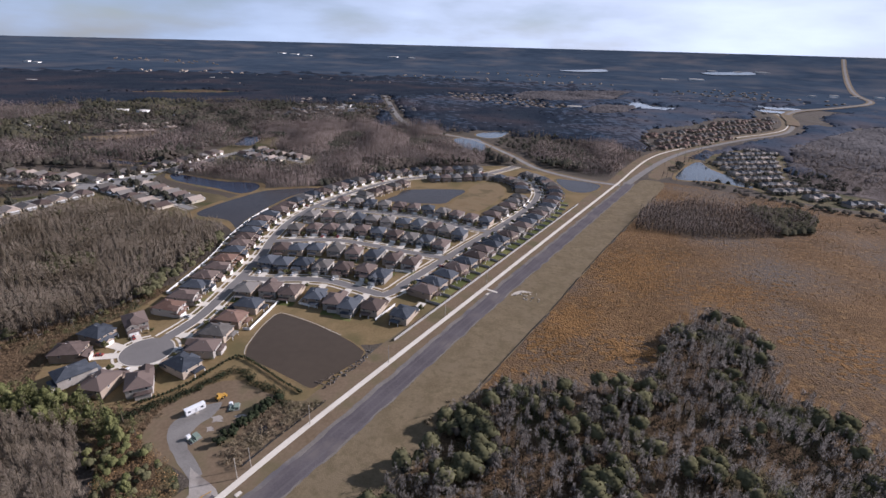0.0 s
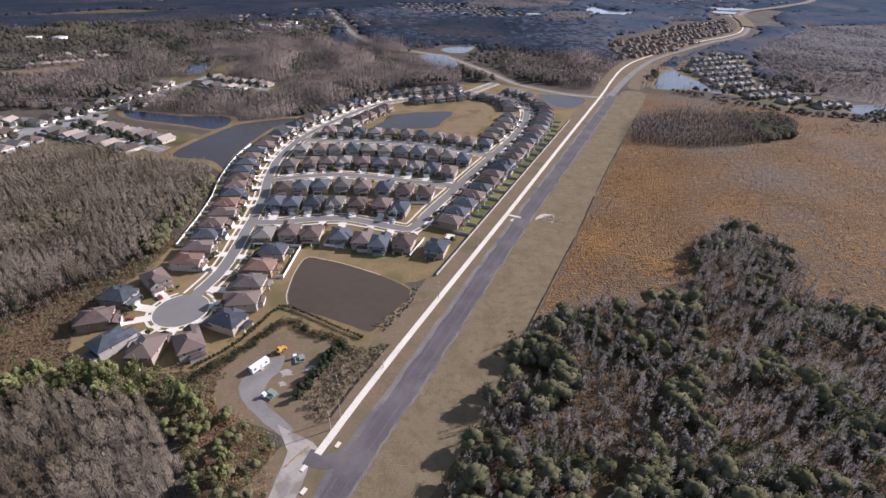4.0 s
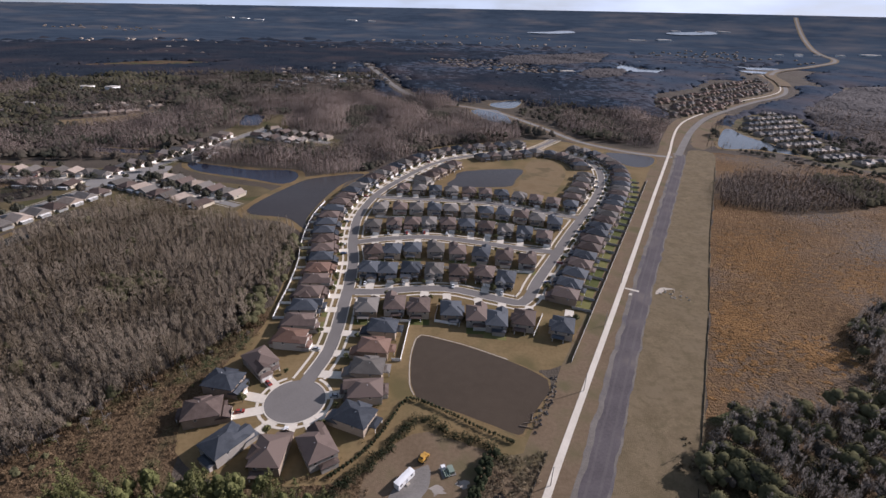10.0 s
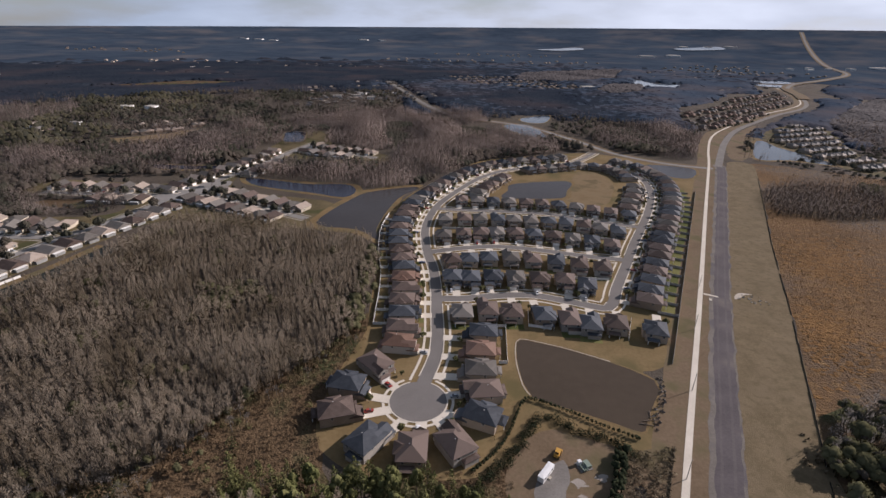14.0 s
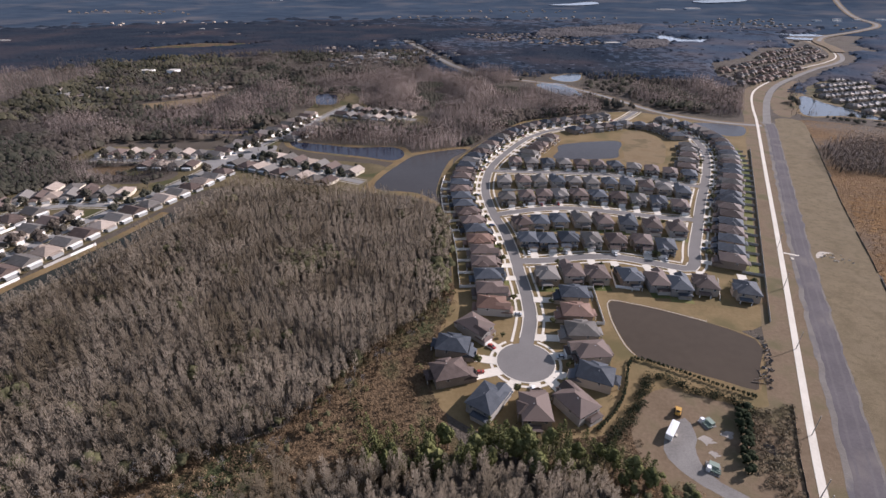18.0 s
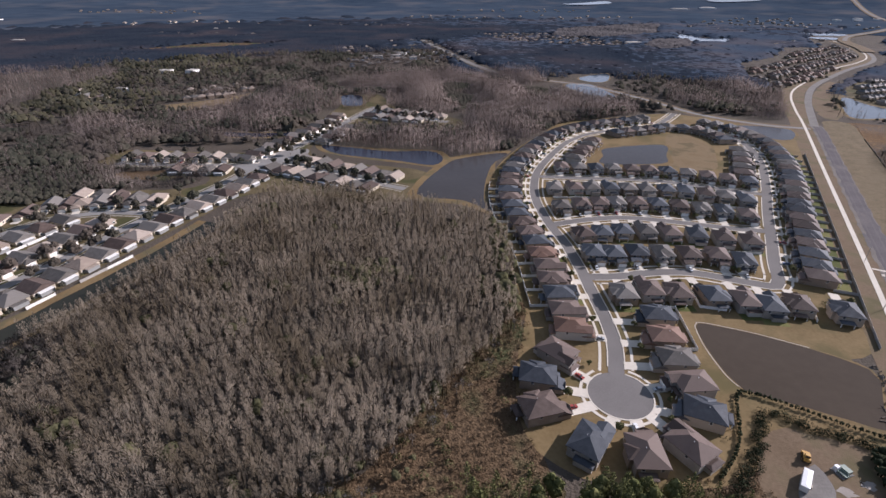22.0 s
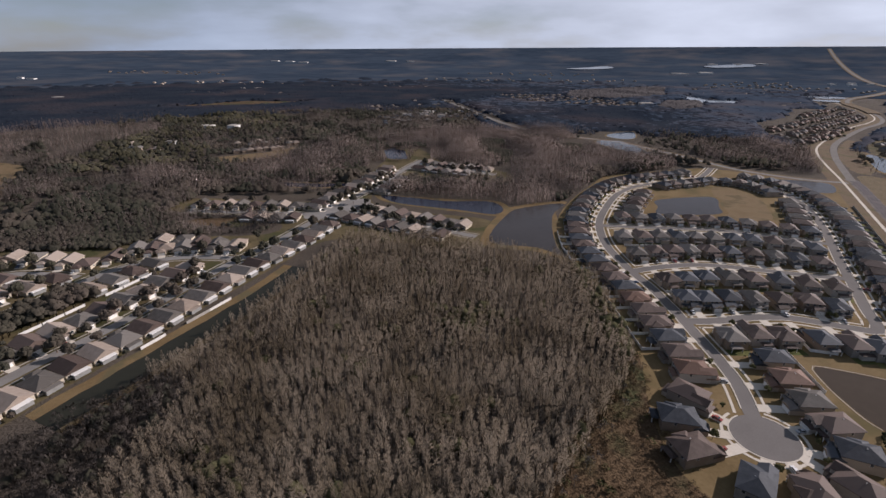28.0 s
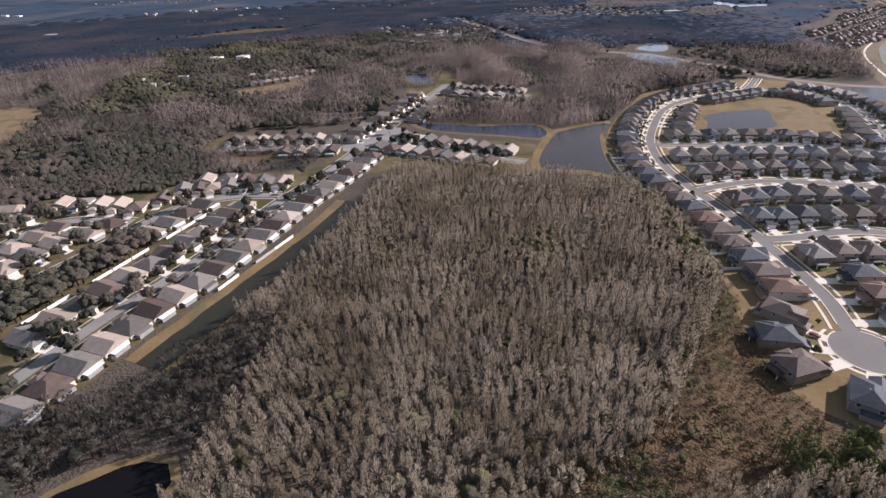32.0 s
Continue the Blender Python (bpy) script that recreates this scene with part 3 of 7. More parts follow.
# ---- streets of the estate ----
STREETS = {
    "A": [(-22, 192), (-17, 213), (-16, 234), (-17, 258), (-18, 285), (-21, 318), (-26, 344), (-29, 370), (-30, 398), (-26, 432), (-18, 463), (1, 507), (23, 549),
          (40, 571), (55, 586), (82, 602), (119, 617), (148, 630), (172, 658), (197, 694)],
    "B": [(-17, 275), (2, 276), (25, 281), (47, 282), (66, 276), (82, 270), (92, 268), (99, 278)],
    "C": [(-25, 346), (0, 355), (28, 360), (53, 357), (81, 350), (105, 344), (129, 340)],
    "D": [(-24, 447), (9, 444), (51, 442), (86, 438), (118, 426), (144, 416), (164, 409)],
    "E": [(99, 278), (106, 295), (123, 329), (143, 370), (169, 420), (191, 465), (207, 504), (216, 536), (219, 562), (214, 592), (196, 617), (170, 627), (150, 629)],
}
LINES = {k: smooth(v, 5) for k, v in STREETS.items()}
for k, line in LINES.items():
    z = 0.11 + 0.004 * "ABCDE".index(k)
    ribbon("street", line, -3.6, 3.6, z, M["asphalt"], "grey asphalt estate street", "street")


def clear_of(p, own, d):
    """Whether a point lies off the carriageways of the other streets."""
    return all(min((p - q).length for q in line) > d for k, line in LINES.items() if k != own) and (p - Vector((-24, 179))).length > 15.3


def broken(name, own, line, left, right, z, material, label, category, height):
    """A strip along a street that stops where another street joins."""
    mid = offsets(line, (left + right) / 2)
    run, start = [], None
    for i, p in enumerate(mid + [None]):
        ok = p is not None and clear_of(p, own, 3.9)
        if ok and start is None:
            start = i
        if not ok and start is not None:
            if i - start > 2:
                ribbon(name, line[start:i], left, right, z, material, label, category, height)
            start = None


for k, line in LINES.items():
    for s in (-1, 1):
        e = sorted((s * 3.55, s * 4.1))
        broken("kerb", k, line, e[0], e[1], 0.10, M["concrete"], "pale concrete kerb of the street", "kerb", 0.15)
        e = sorted((s * 6.6, s * 7.9))
        broken("sidewalk", k, line, e[0], e[1], 0.09, M["concrete"], "pale concrete sidewalk", "sidewalk", 0.06)

# the turning circle
def disc(r0, r1, z, material, name, label, category, height=0.0, a0=0, a1=360, n=56):
    verts, faces = [], []
    for i in range(n + 1):
        a = radians(a0 + (a1 - a0) * i / n)
        for r in (r0, r1):
            verts.append((-24 + r * math.cos(a), 179 + r * math.sin(a), z + height))
            verts.append((-24 + r * math.cos(a), 179 + r * math.sin(a), z - 0.1))
    for i in range(n):
        s, t = 4 * i, 4 * i + 4
        faces += [(s, s + 2, t + 2, t), (s + 2, s + 3, t + 3, t + 2), (s + 1, s, t, t + 1)]
    ob = new(name, mesh_of(name, verts, faces, material))
    return tagged(ob, label, category, "", "structure")


disc(0.01, 13.7, 0.135, M["asphalt"], "turning_circle", "round grey asphalt turning circle at the street's end", "street")
disc(13.6, 14.2, 0.10, M["concrete"], "kerb", "pale concrete kerb of the turning circle", "kerb", 0.15, 110, 425)
disc(15.9, 17.2, 0.09, M["concrete"], "sidewalk", "pale concrete sidewalk round the turning circle", "sidewalk", 0.06, 118, 422)

# ---- houses ----
def window(house, x, y, z, w, h, facing):
    """A window with its white frame set on a wall; facing: the wall's outward side."""
    bm, gl = bmesh.new(), bmesh.new()
    t = 0.06
    if facing in "ns":
        s = -1 if facing == "s" else 1
        box(bm, x - w / 2 - 0.1, min(y, y + s * t), z - 0.1, x + w / 2 + 0.1, max(y, y + s * t), z + h + 0.1)
        box(gl, x - w / 2, min(y + s * t * 0.5, y + s * (t + 0.02)), z, x + w / 2, max(y + s * t * 0.5, y + s * (t + 0.02)), z + h)
    else:
        s = -1 if facing == "w" else 1
        box(bm, min(x, x + s * t), y - w / 2 - 0.1, z - 0.1, max(x, x + s * t), y + w / 2 + 0.1, z + h + 0.1)
        box(gl, min(x + s * t * 0.5, x + s * (t + 0.02)), y - w / 2, z, max(x + s * t * 0.5, x + s * (t + 0.02)), y + w / 2, z + h)
    n = len(bm.faces)
    me = bpy.data.meshes.new("glass")
    gl.to_mesh(me)
    gl.free()
    bm.from_mesh(me)
    bm.faces.ensure_lookup_table()
    for f in bm.faces[n:]:
        f.material_index = 1
    bpy.data.meshes.remove(me)
    part("window", bm, M["white"], house).data.materials.append(M["glass"])


def gable_end(bm, x0, x1, y, z, pitch, thick=0.06):
    """A triangle of wall under a gable that faces along y."""
    xm, top = (x0 + x1) / 2, z + (x1 - x0) / 2 * pitch
    a = [bm.verts.new(c) for c in ((x0, y, z), (x1, y, z), (xm, y, top), (x0, y + thick, z), (x1, y + thick, z), (xm, y + thick, top))]
    for f in ((0, 1, 2), (5, 4, 3), (0, 3, 4, 1), (1, 4, 5, 2), (2, 5, 3, 0)):
        bm.faces.new([a[i] for i in f])
    return bm


def two_storey(name, roof, wall, label, mirror=1, lanai=True, wing=False):
    """A two-storey house, its front towards -y, with a garage wing, a porch and a low roof behind."""
    h = thing(name, 0, 0, 0, 0, label, "house", "houses of the estate")
    W, D = 5.8, 8.6
    sx = mirror
    body = part("wall", block(-W, -D + 2.2, 0, W, D, 5.4), wall, h)
    top = part("roof", hip(-W, -D + 2.2, W, D, 5.4, 0.46, 0.6), roof, h)
    gx0, gx1 = sorted((sx * -W, sx * 0.3))
    if wing:
        part("upper_wall", block(gx0, -D - 0.2, 2.9, gx1, -D + 2.2, 5.4), wall, h)
        part("upper_roof", hip(gx0, -D - 0.2, gx1, -D + 7.0, 5.4, 0.5, 0.45, 0.2, True), roof, h)
        part("gable", gable_end(bmesh.new(), gx0 - 0.1, gx1 + 0.1, -D - 0.72, 5.4, 0.5), wall, h)
        window(h, (gx0 + gx1) / 2, -D - 0.2, 3.6, 1.6, 1.4, "s")
    else:
        sx0, sx1 = sorted((sx * 1.6, sx * (W + 1.5)))
        part("side_wall", block(sx0, -1.5, 0, sx1, 5.0, 5.3), wall, h)
        part("side_roof", hip(sx0 - 4.0 * (sx > 0), -1.5, sx1 + 4.0 * (sx < 0), 5.0, 5.3, 0.46, 0.5), roof, h)
    garage = part("garage_wall", block(gx0, -D - 1.8, 0, gx1, -D + 2.2, 2.9), wall, h)
    part("garage_roof", hip(gx0, -D - 1.8, gx1, -D + 4.0, 2.9, 0.46, 0.45, 0.2, not wing), roof, h)
    if not wing:
        part("gable", gable_end(bmesh.new(), gx0, gx1, -D - 2.32, 2.9, 0.46), wall, garage)
    cx = (gx0 + gx1) / 2
    part("garage_door", block(cx - 2.4, -D - 1.86, 0.05, cx + 2.4, -D - 1.8, 2.25), M["white"], garage, "white panelled garage door")
    part("front_door", block(sx * 2.6 - 0.5, -D + 2.14, 0.1, sx * 2.6 + 0.5, -D + 2.2, 2.2), M["roof_brown"], body)
    px0, px1 = sorted((sx * 0.9, sx * 5.2))
    part("porch_roof", hip(px0, -D + 0.2, px1, -D + 2.3, 2.8, 0.35, 0.25), roof, h)
    for x in (sx * 1.2, sx * 4.9):
        part("porch_post", block(x - 0.15, -D + 0.3, 0, x + 0.15, -D + 0.6, 2.7), M["white"], h)
    if lanai:
        lx0, lx1 = sorted((sx * -1.4, sx * 4.8))
        part("rear_roof", hip(lx0, D - 0.1, lx1, D + 3.2, 2.75, 0.3, 0.3), roof, h)
        for x in (lx0 + 0.2, lx1 - 0.2):
            part("porch_post", block(x - 0.15, D + 2.8, 0, x + 0.15, D + 3.1, 2.6), M["white"], h)
    else:
        lx0, lx1 = sorted((sx * -5.0, sx * 2.0))
        part("rear_wall", block(lx0, D, 0, lx1, D + 2.6, 2.9), wall, h)
        part("rear_roof", hip(lx0, D - 0.1, lx1, D + 2.6, 2.9, 0.36, 0.4), roof, h)
    for x in ((sx * 3.4,) if wing else (-3.4, 0.2, 3.4)):
        window(h, x, -D + 2.2, 3.6, 1.3, 1.4, "s")
    for x in (-3.4, 3.4):
        window(h, x, D, 3.6, 1.2, 1.3, "n")
    window(h, W if wing or sx < 0 else W + 1.5, 3.2, 3.6, 1.0, 1.2, "e")
    window(h, -W if wing or sx > 0 else -W - 1.5, 3.2, 3.6, 1.0, 1.2, "w")
    part("roof_vent", block(0.9, 2.0, 6.6, 1.15, 2.25, 8.1), M["white"], top)
    return h


def low_house(name, roof, wall, label, group, gable=False):
    """A one-storey house, its front towards -y, with a garage wing in front and a screened porch behind."""
    h = thing(name, 0, 0, 0, 0, label, "house", group)
    body = part("wall", block(-5.6, -6.0, 0, 5.6, 7.0, 2.9), wall, h)
    part("roof", hip(-5.6, -6.0, 5.6, 7.0, 2.9, 0.46, 0.5, 0.2, gable), roof, h)
    if gable:
        bm = bmesh.new()
        for y in (-6.0, 6.95):
            a = [bm.verts.new(c) for c in ((-5.6, y, 2.85), (5.6, y, 2.85), (0, y, 5.45), (-5.6, y + 0.05, 2.85), (5.6, y + 0.05, 2.85), (0, y + 0.05, 5.45))]
            for f in ((0, 1, 2), (5, 4, 3), (0, 3, 4, 1), (1, 4, 5, 2), (2, 5, 3, 0)):
                bm.faces.new([a[i] for i in f])
        part("gable", bm, wall, h)
    garage = part("garage_wall", block(-5.0, -9.5, 0, 0.6, -6.0, 2.75), wall, h)
    part("garage_roof", hip(-5.0, -9.5, 0.6, -4.5, 2.75, 0.46, 0.4), roof, h)
    part("garage_door", block(-4.4, -9.56, 0.05, 0.0, -9.5, 2.2), M["white"], garage, "white garage door")
    part("front_door", block(1.6, -6.06, 0.1, 2.6, -6.0, 2.15), M["roof_brown"], body)
    part("porch", block(-3.5, 7.0, 0, 3.5, 9.6, 2.2), M["screen"], h, "grey screened rear porch")
    part("porch_roof", block(-3.7, 7.0, 2.2, 3.7, 9.9, 2.34), M["white"] if gable else roof, h)
    window(h, 3.6, -6.0, 0.9, 1.6, 1.3, "s")
    window(h, 5.6, -2.0, 0.9, 1.2, 1.2, "e")
    window(h, -5.6, 3.0, 0.9, 1.2, 1.2, "w")
    window(h, 4.2, 7.0, 0.9, 1.2, 1.2, "n")
    return h


PLACED = {}


def place(key, builder, x, y, rz):
    """Sets down the first house of a kind, and copies of it after that."""
    m = pose(x, y, 0.04, 0, 0, rz)
    if key not in PLACED:
        PLACED[key] = builder()
        PLACED[key].matrix_world = m @ Matrix.Scale(1.09 if key[0] == "low" else 1.0, 4)
        return PLACED[key]
    return copy_thing(PLACED[key], m)


ROOFS = {
    "brown": ("roof_brown", "brown shingle hip roof"), "blue": ("roof_blue", "slate-grey shingle hip roof"),
    "red": ("roof_red", "terracotta shingle hip roof"), "grey": ("roof_grey", "grey-brown shingle hip roof"), "tan": ("roof_tan", "sun-bleached tan shingle hip roof"),
}


def estate_house(x, y, face, roof, var=0):
    rz = math.degrees(math.atan2(face[0], -face[1])) + rnd.uniform(-2, 2)
    rm, rl = ROOFS[roof]
    wall, wl_ = (("wall_tan", "tan"), ("wall_grey", "pale grey"))[var % 2]
    key = ("two", roof, var)
    label = f"two-storey {wl_} stucco house with a {rl}"
    return place(key, lambda: two_storey("house", M[rm], M[wall], label, 1 if var < 2 else -1, var != 1, var in (1, 3)), x, y, rz)


drive_me = bpy.data.meshes.new("driveway")
_bm = block(-2.6, 0, 0, 2.6, 9.0, 0.13)
_bm.to_mesh(drive_me)
_bm.free()
drive_me.materials.append(M["concrete"])
side_me = bpy.data.meshes.new("side_fence")
_bm = bmesh.new()
box(_bm, -0.06, -6.0, 0, 0.06, 6.0, 1.8)
for yy in (-6, -3, 0, 3, 6):
    box(_bm, -0.1, yy - 0.1, 0, 0.1, yy + 0.1, 1.95)
_bm.to_mesh(side_me)
_bm.free()
side_me.materials.append(M["grey_fence"])
side_white = side_me.copy()
side_white.materials[0] = M["vinyl"]


def driveway(x, y, face, var, reach=8.6, back=9.4):
    """A concrete drive from the garage to the street."""
    f = Vector(face).normalized()
    side = Vector((-f.y, f.x)) * (2.3 if var < 2 else -2.3)
    start = Vector((x, y)) + f * back - side
    if x > -70:
        gaps = [(start - q).length - 3.4 for line in LINES.values() for q in line] + [(start - Vector((-24, 179))).length - 13.6]
        reach = min(max(min(gaps), 2.0), 14.0)
    ob = new("driveway", drive_me)
    rz = math.degrees(math.atan2(f.x, -f.y)) + 180
    ob.matrix_world = Matrix.Translation((start.x, start.y, 0.06)) @ pose(0, 0, 0, 0, 0, rz) @ Matrix.Diagonal((1, reach / 9.0, 1, 1))
    tagged(ob, "pale concrete driveway to a garage", "driveway", "driveways", "structure")


def yard_fence(x, y, rz, white=True, scale=1.0):
    ob = new("yard_fence", side_white if white else side_me)
    ob.matrix_world = pose(x, y, 0.04, 0, 0, rz) @ Matrix.Diagonal((1, scale, 1, 1))
    tagged(ob, "white vinyl yard fence" if white else "weathered grey yard fence", "fence", "yard fences")


rnd = random.Random(4)
HOUSES = []


def row(points, faces, roofs, reach=8.6):
    for i, (x, y) in enumerate(points):
        f = faces if isinstance(faces, tuple) else faces[i]
        var = rnd.choice((0, 1, 2, 3))
        x, y = x + rnd.uniform(-0.6, 0.6), y + rnd.uniform(-0.6, 0.6)
        estate_house(x, y, f, {"b": "brown", "u": "blue", "r": "red", "g": "grey"}[roofs[i % len(roofs)]], var)
        driveway(x, y, f, var, reach)
        HOUSES.append((x, y, f))


CENTRE = Vector((-24, 179))
circle = [(-46, 201), (-57, 186), (-59, 168), (-44, 152), (-25, 147), (-7, 151), (5, 167), (7, 183)]
row(circle, [tuple((CENTRE - Vector(p)).normalized()) for p in circle], "bububbub", 4.5)
row([(6, 199), (6, 215), (9, 233)], (-1, 0.05), "gru", 8)
row([(-1, 254), (14, 258), (29, 256), (48, 253), (62, 249), (74, 244), (90, 246)], [(0, 1)] * 5 + [(0.15, 1), (0.2, 1)], "gbbububu", 7.0)
row([(111, 240)], (0.3, 0.95), "u", 5)
row([(-7, 298), (6, 298), (21, 300), (37, 299), (53, 298), (70, 297), (84, 291)], [(0, -1)] * 5 + [(-0.2, -1)] * 2, "uuugbbu", 7)
row([(-8, 327), (6, 329), (21, 332), (37, 333), (53, 331), (70, 328), (87, 324), (102, 319)], [(-0.2, 1)] + [(0, 1)] * 4 + [(0.15, 1)] * 3, "buugbubb", 7)
row([(-13, 371), (2, 376), (17, 379), (31, 380), (46, 380), (62, 378), (77, 375), (92, 371), (107, 367), (121, 360)], [(0, -1)] * 6 + [(-0.2, -1)] * 4, "gbbgbubgub", 7)
row([(-12, 411), (4, 412), (19, 413), (34, 413), (49, 412), (64, 411), (80, 410), (95, 407), (109, 402), (123, 397), (136, 390)], [(0, 1)] * 7 + [(0.25, 1)] * 4, "gbgugguubgu", 7)
row([(3, 462), (18, 461), (34, 460), (50, 459), (66, 458), (82, 456), (98, 453), (113, 448), (128, 442), (143, 436), (158, 430)], [(0, -1)] * 7 + [(-0.3, -1)] * 4, "bgugbbugbbu", 7)
row([(20, 489), (28, 504), (36, 519), (44, 534), (52, 549)], (-0.87, 0.45), "gbbgb", 6)
row([(165, 450), (173, 467), (181, 484), (189, 502), (194, 520)], (0.9, -0.42), "bgbgg", 6)


def along(line, side, first, pitch, count):
    """Places beside a street at an even pitch, with the way to the street."""
    moved, out, gone, k = offsets(line, side), [], 0.0, 0
    for i in range(1, len(moved)):
        step = (moved[i] - moved[i - 1]).length
        while k < count and gone + step >= first + k * pitch:
            t = (first + k * pitch - gone) / max(step, 1e-6)
            p = moved[i - 1].lerp(moved[i], t)
            q = line[i - 1].lerp(line[i], t)
            out.append((tuple(p), tuple((q - p).normalized())))
            k += 1
        gone += step
    return out


west = along(LINES["A"], -20.5, 24, 15.3, 26)
row([p for p, f in west], [f for p, f in west], "rbubbrubbuububbugubgbugbub")
east = along(LINES["E"], 19.5, 2, 15.3, 19)
row([p for p, f in east], [f for p, f in east], "buububbuubgbuubgubu")
north = along(LINES["A"], 19.5, 430, 14.6, 8) + along(LINES["E"], -19.5, 300, 15.0, 6) + along(LINES["A"], -20.5, 422, 15.0, 9) + along(LINES["E"], 19.5, 293, 15.0, 8)
for i, (p, f) in enumerate(north):
    near = any((p[0] - hx) ** 2 + (p[1] - hy) ** 2 < 155 for hx, hy, _ in HOUSES)
    onroad = any((p[0] - q.x) ** 2 + (p[1] - q.y) ** 2 < 170 for line in LINES.values() for q in line)
    if not near and not onroad:
        row([p], [f], "ubgbuggb"[i % 8])

# small green lawns behind and before the houses
def garden(x, y, f, u, wide, deep, k):
    fv = Vector(f).normalized()
    c = Vector((x, y)) + fv * u
    bm = block(-wide / 2, -deep / 2, 0, wide / 2, deep / 2, 0.03)
    me = bpy.data.meshes.new("garden_lawn")
    bm.to_mesh(me)
    bm.free()
    me.materials.append(M["green"])
    ob = new("garden_lawn", me)
    ob.matrix_world = pose(c.x, c.y, 0.05 + 0.002 * (k % 3), 0, 0, math.degrees(math.atan2(fv.x, -fv.y)))
    tagged(ob, "small green lawn beside a house", "lawn", "garden lawns", "structure")


for k, ((x, y), f) in enumerate(east):
    garden(x, y, f, -13.2, 14.2, 8.4, k)
for k, ((x, y), f) in enumerate(west):
    if k % 3:
        garden(x, y, f, 11.2, 11.0, 3.6, k)
for k, (x, y, f) in enumerate(HOUSES):
    if x > -20 and 240 < y < 470 and abs(f[0]) < 0.4 and (k * 7) % 5 < 3:
        garden(x, y, f, -11.6, 12.5, 5.6, k)

# yard fences behind the west row and between lots
for (x, y), f in west[2:14]:
    fx, fy = -f[0], -f[1]
    rz = math.degrees(math.atan2(fx, -fy))
    yard_fence(x + fx * 12.5 - fy * 7.4, y + fy * 12.5 + fx * 7.4, rz, True, 0.85)
    yard_fence(x + fx * 17.4, y + fy * 17.4, rz + 90, True, 1.22)
for (x, y), f in east:
    fx, fy = -f[0], -f[1]
    rz = math.degrees(math.atan2(fx, -fy))
    yard_fence(x + fx * 13.0 + fy * 7.6, y + fy * 13.0 - fx * 7.6, rz, False, 1.0)
for x0, x1, y0, y1 in ((-14, 104, 313, 306), (-16, 62, 396, 396), (62, 130, 396, 378)):
    k = int((x1 - x0) / 12)
    for i in range(k):
        t = (i + 0.5) / k
        yard_fence(x0 + (x1 - x0) * t, y0 + (y1 - y0) * t, 90 + math.degrees(math.atan2(y1 - y0, x1 - x0)), True, 1.0)

# ---- the long fence by the trail ----
fence = thing("fence", 110, 212, 0.05, 0, "long weathered grey panel fence behind the estate gardens", "fence")
panel_me = bpy.data.meshes.new("panel")
_bm = block(-0.05, 0, 0.05, 0.05, 2.5, 1.9)
_bm.to_mesh(panel_me)
_bm.free()
panel_me.materials.append(M["grey_fence"])
post_me = bpy.data.meshes.new("post")
_bm = block(-0.09, -0.09, 0, 0.09, 0.09, 2.05)
_bm.to_mesh(post_me)
_bm.free()
post_me.materials.append(M["grey_fence"])
fd = Vector((262 - 110, 520 - 212))
flen = fd.length
fang = -math.degrees(math.atan2(fd.x, fd.y))
for i in range(int(flen / 2.6)):
    p = fd.normalized() * 2.6 * i
    for nm, me in (("panel", panel_me), ("post", post_me)):
        o = new(nm, me)
        o.parent = fence
        o.matrix_basis = pose(p.x, p.y, 0, 0, 0, fang)

# ---- the older houses to the west ----
def old_house(x, y, face, k):
    rz = math.degrees(math.atan2(face[0], -face[1]))
    roof = ("tan", "tan", "brown", "tan", "grey")[k % 5] if x < -425 else ("grey", "brown", "grey", "tan", "grey", "brown", "tan")[k % 7]
    rm = ROOFS[roof][0]
    gable = k % 3 != 1
    label = f"one-storey pale stucco house with a {ROOFS[roof][1].replace('hip', 'gable' if gable else 'hip')}"
    place(("low", roof, gable), lambda: low_house("house", M[rm], M["wall_pale"], label, "older houses beyond the canal", gable), x, y, rz)


GLADE = [(-404, 438), (-395, 447), (-361, 449), (-341, 440), (-345, 428), (-367, 424), (-388, 428)]
OLD_LINES = {
    "one": [(-392, 150), (-383, 180), (-372, 213), (-358, 245), (-346, 278), (-337, 307), (-325, 345), (-307, 388), (-290, 440), (-277, 487), (-260, 539), (-240, 599), (-222, 667), (-206, 715)],
    "two": [(-452, 190), (-440, 235), (-426, 268), (-416, 295), (-408, 320), (-399, 335), (-381, 350), (-355, 357), (-327, 356)],
    "three": [(-505, 255), (-489, 280), (-484, 305), (-474, 318), (-450, 321), (-420, 317)],
    "top": [(-420, 468), (-380, 466), (-335, 466), (-283, 466)],
    "pond": [(-277, 478), (-240, 462), (-200, 442), (-165, 425), (-138, 412)],
    "cluster": [(-214, 690), (-180, 662), (-140, 650), (-105, 636)],
}
OLD = {k: smooth(v, 6) for k, v in OLD_LINES.items()}
sheet("far_meadow", [(-630, 470), (-664, 545), (-690, 605), (-735, 645), (-790, 655), (-840, 600), (-790, 500), (-700, 435)], 0.05, M["dry"], "pale dry clearing in the far woods", "grass", 15, 3)
sheet("far_meadow", [(-513, 705), (-490, 722), (-437, 760), (-410, 812), (-402, 770), (-425, 704), (-468, 680)], 0.05, M["dry"], "pale dry clearing beside far houses", "grass", 12, 2)
sheet("bog_glade", GLADE, 0.055, M["scrub"], "rust-brown boggy glade between the older houses", "grass", 6, 2)
sheet("far_bare_field", [(-900, 1284), (-820, 1391), (-750, 1455), (-582, 1460), (-666, 1381)], 0.4, M["scrub"], "narrow brown far field", "field", 20, 4)
ribbon("far_street", smooth([(-15, 1000), (-66, 1131), (-133, 1360), (-195, 1573)], 20), -6, 6, 0.4, M["gravel"], "far pale street through dark woods", "street")
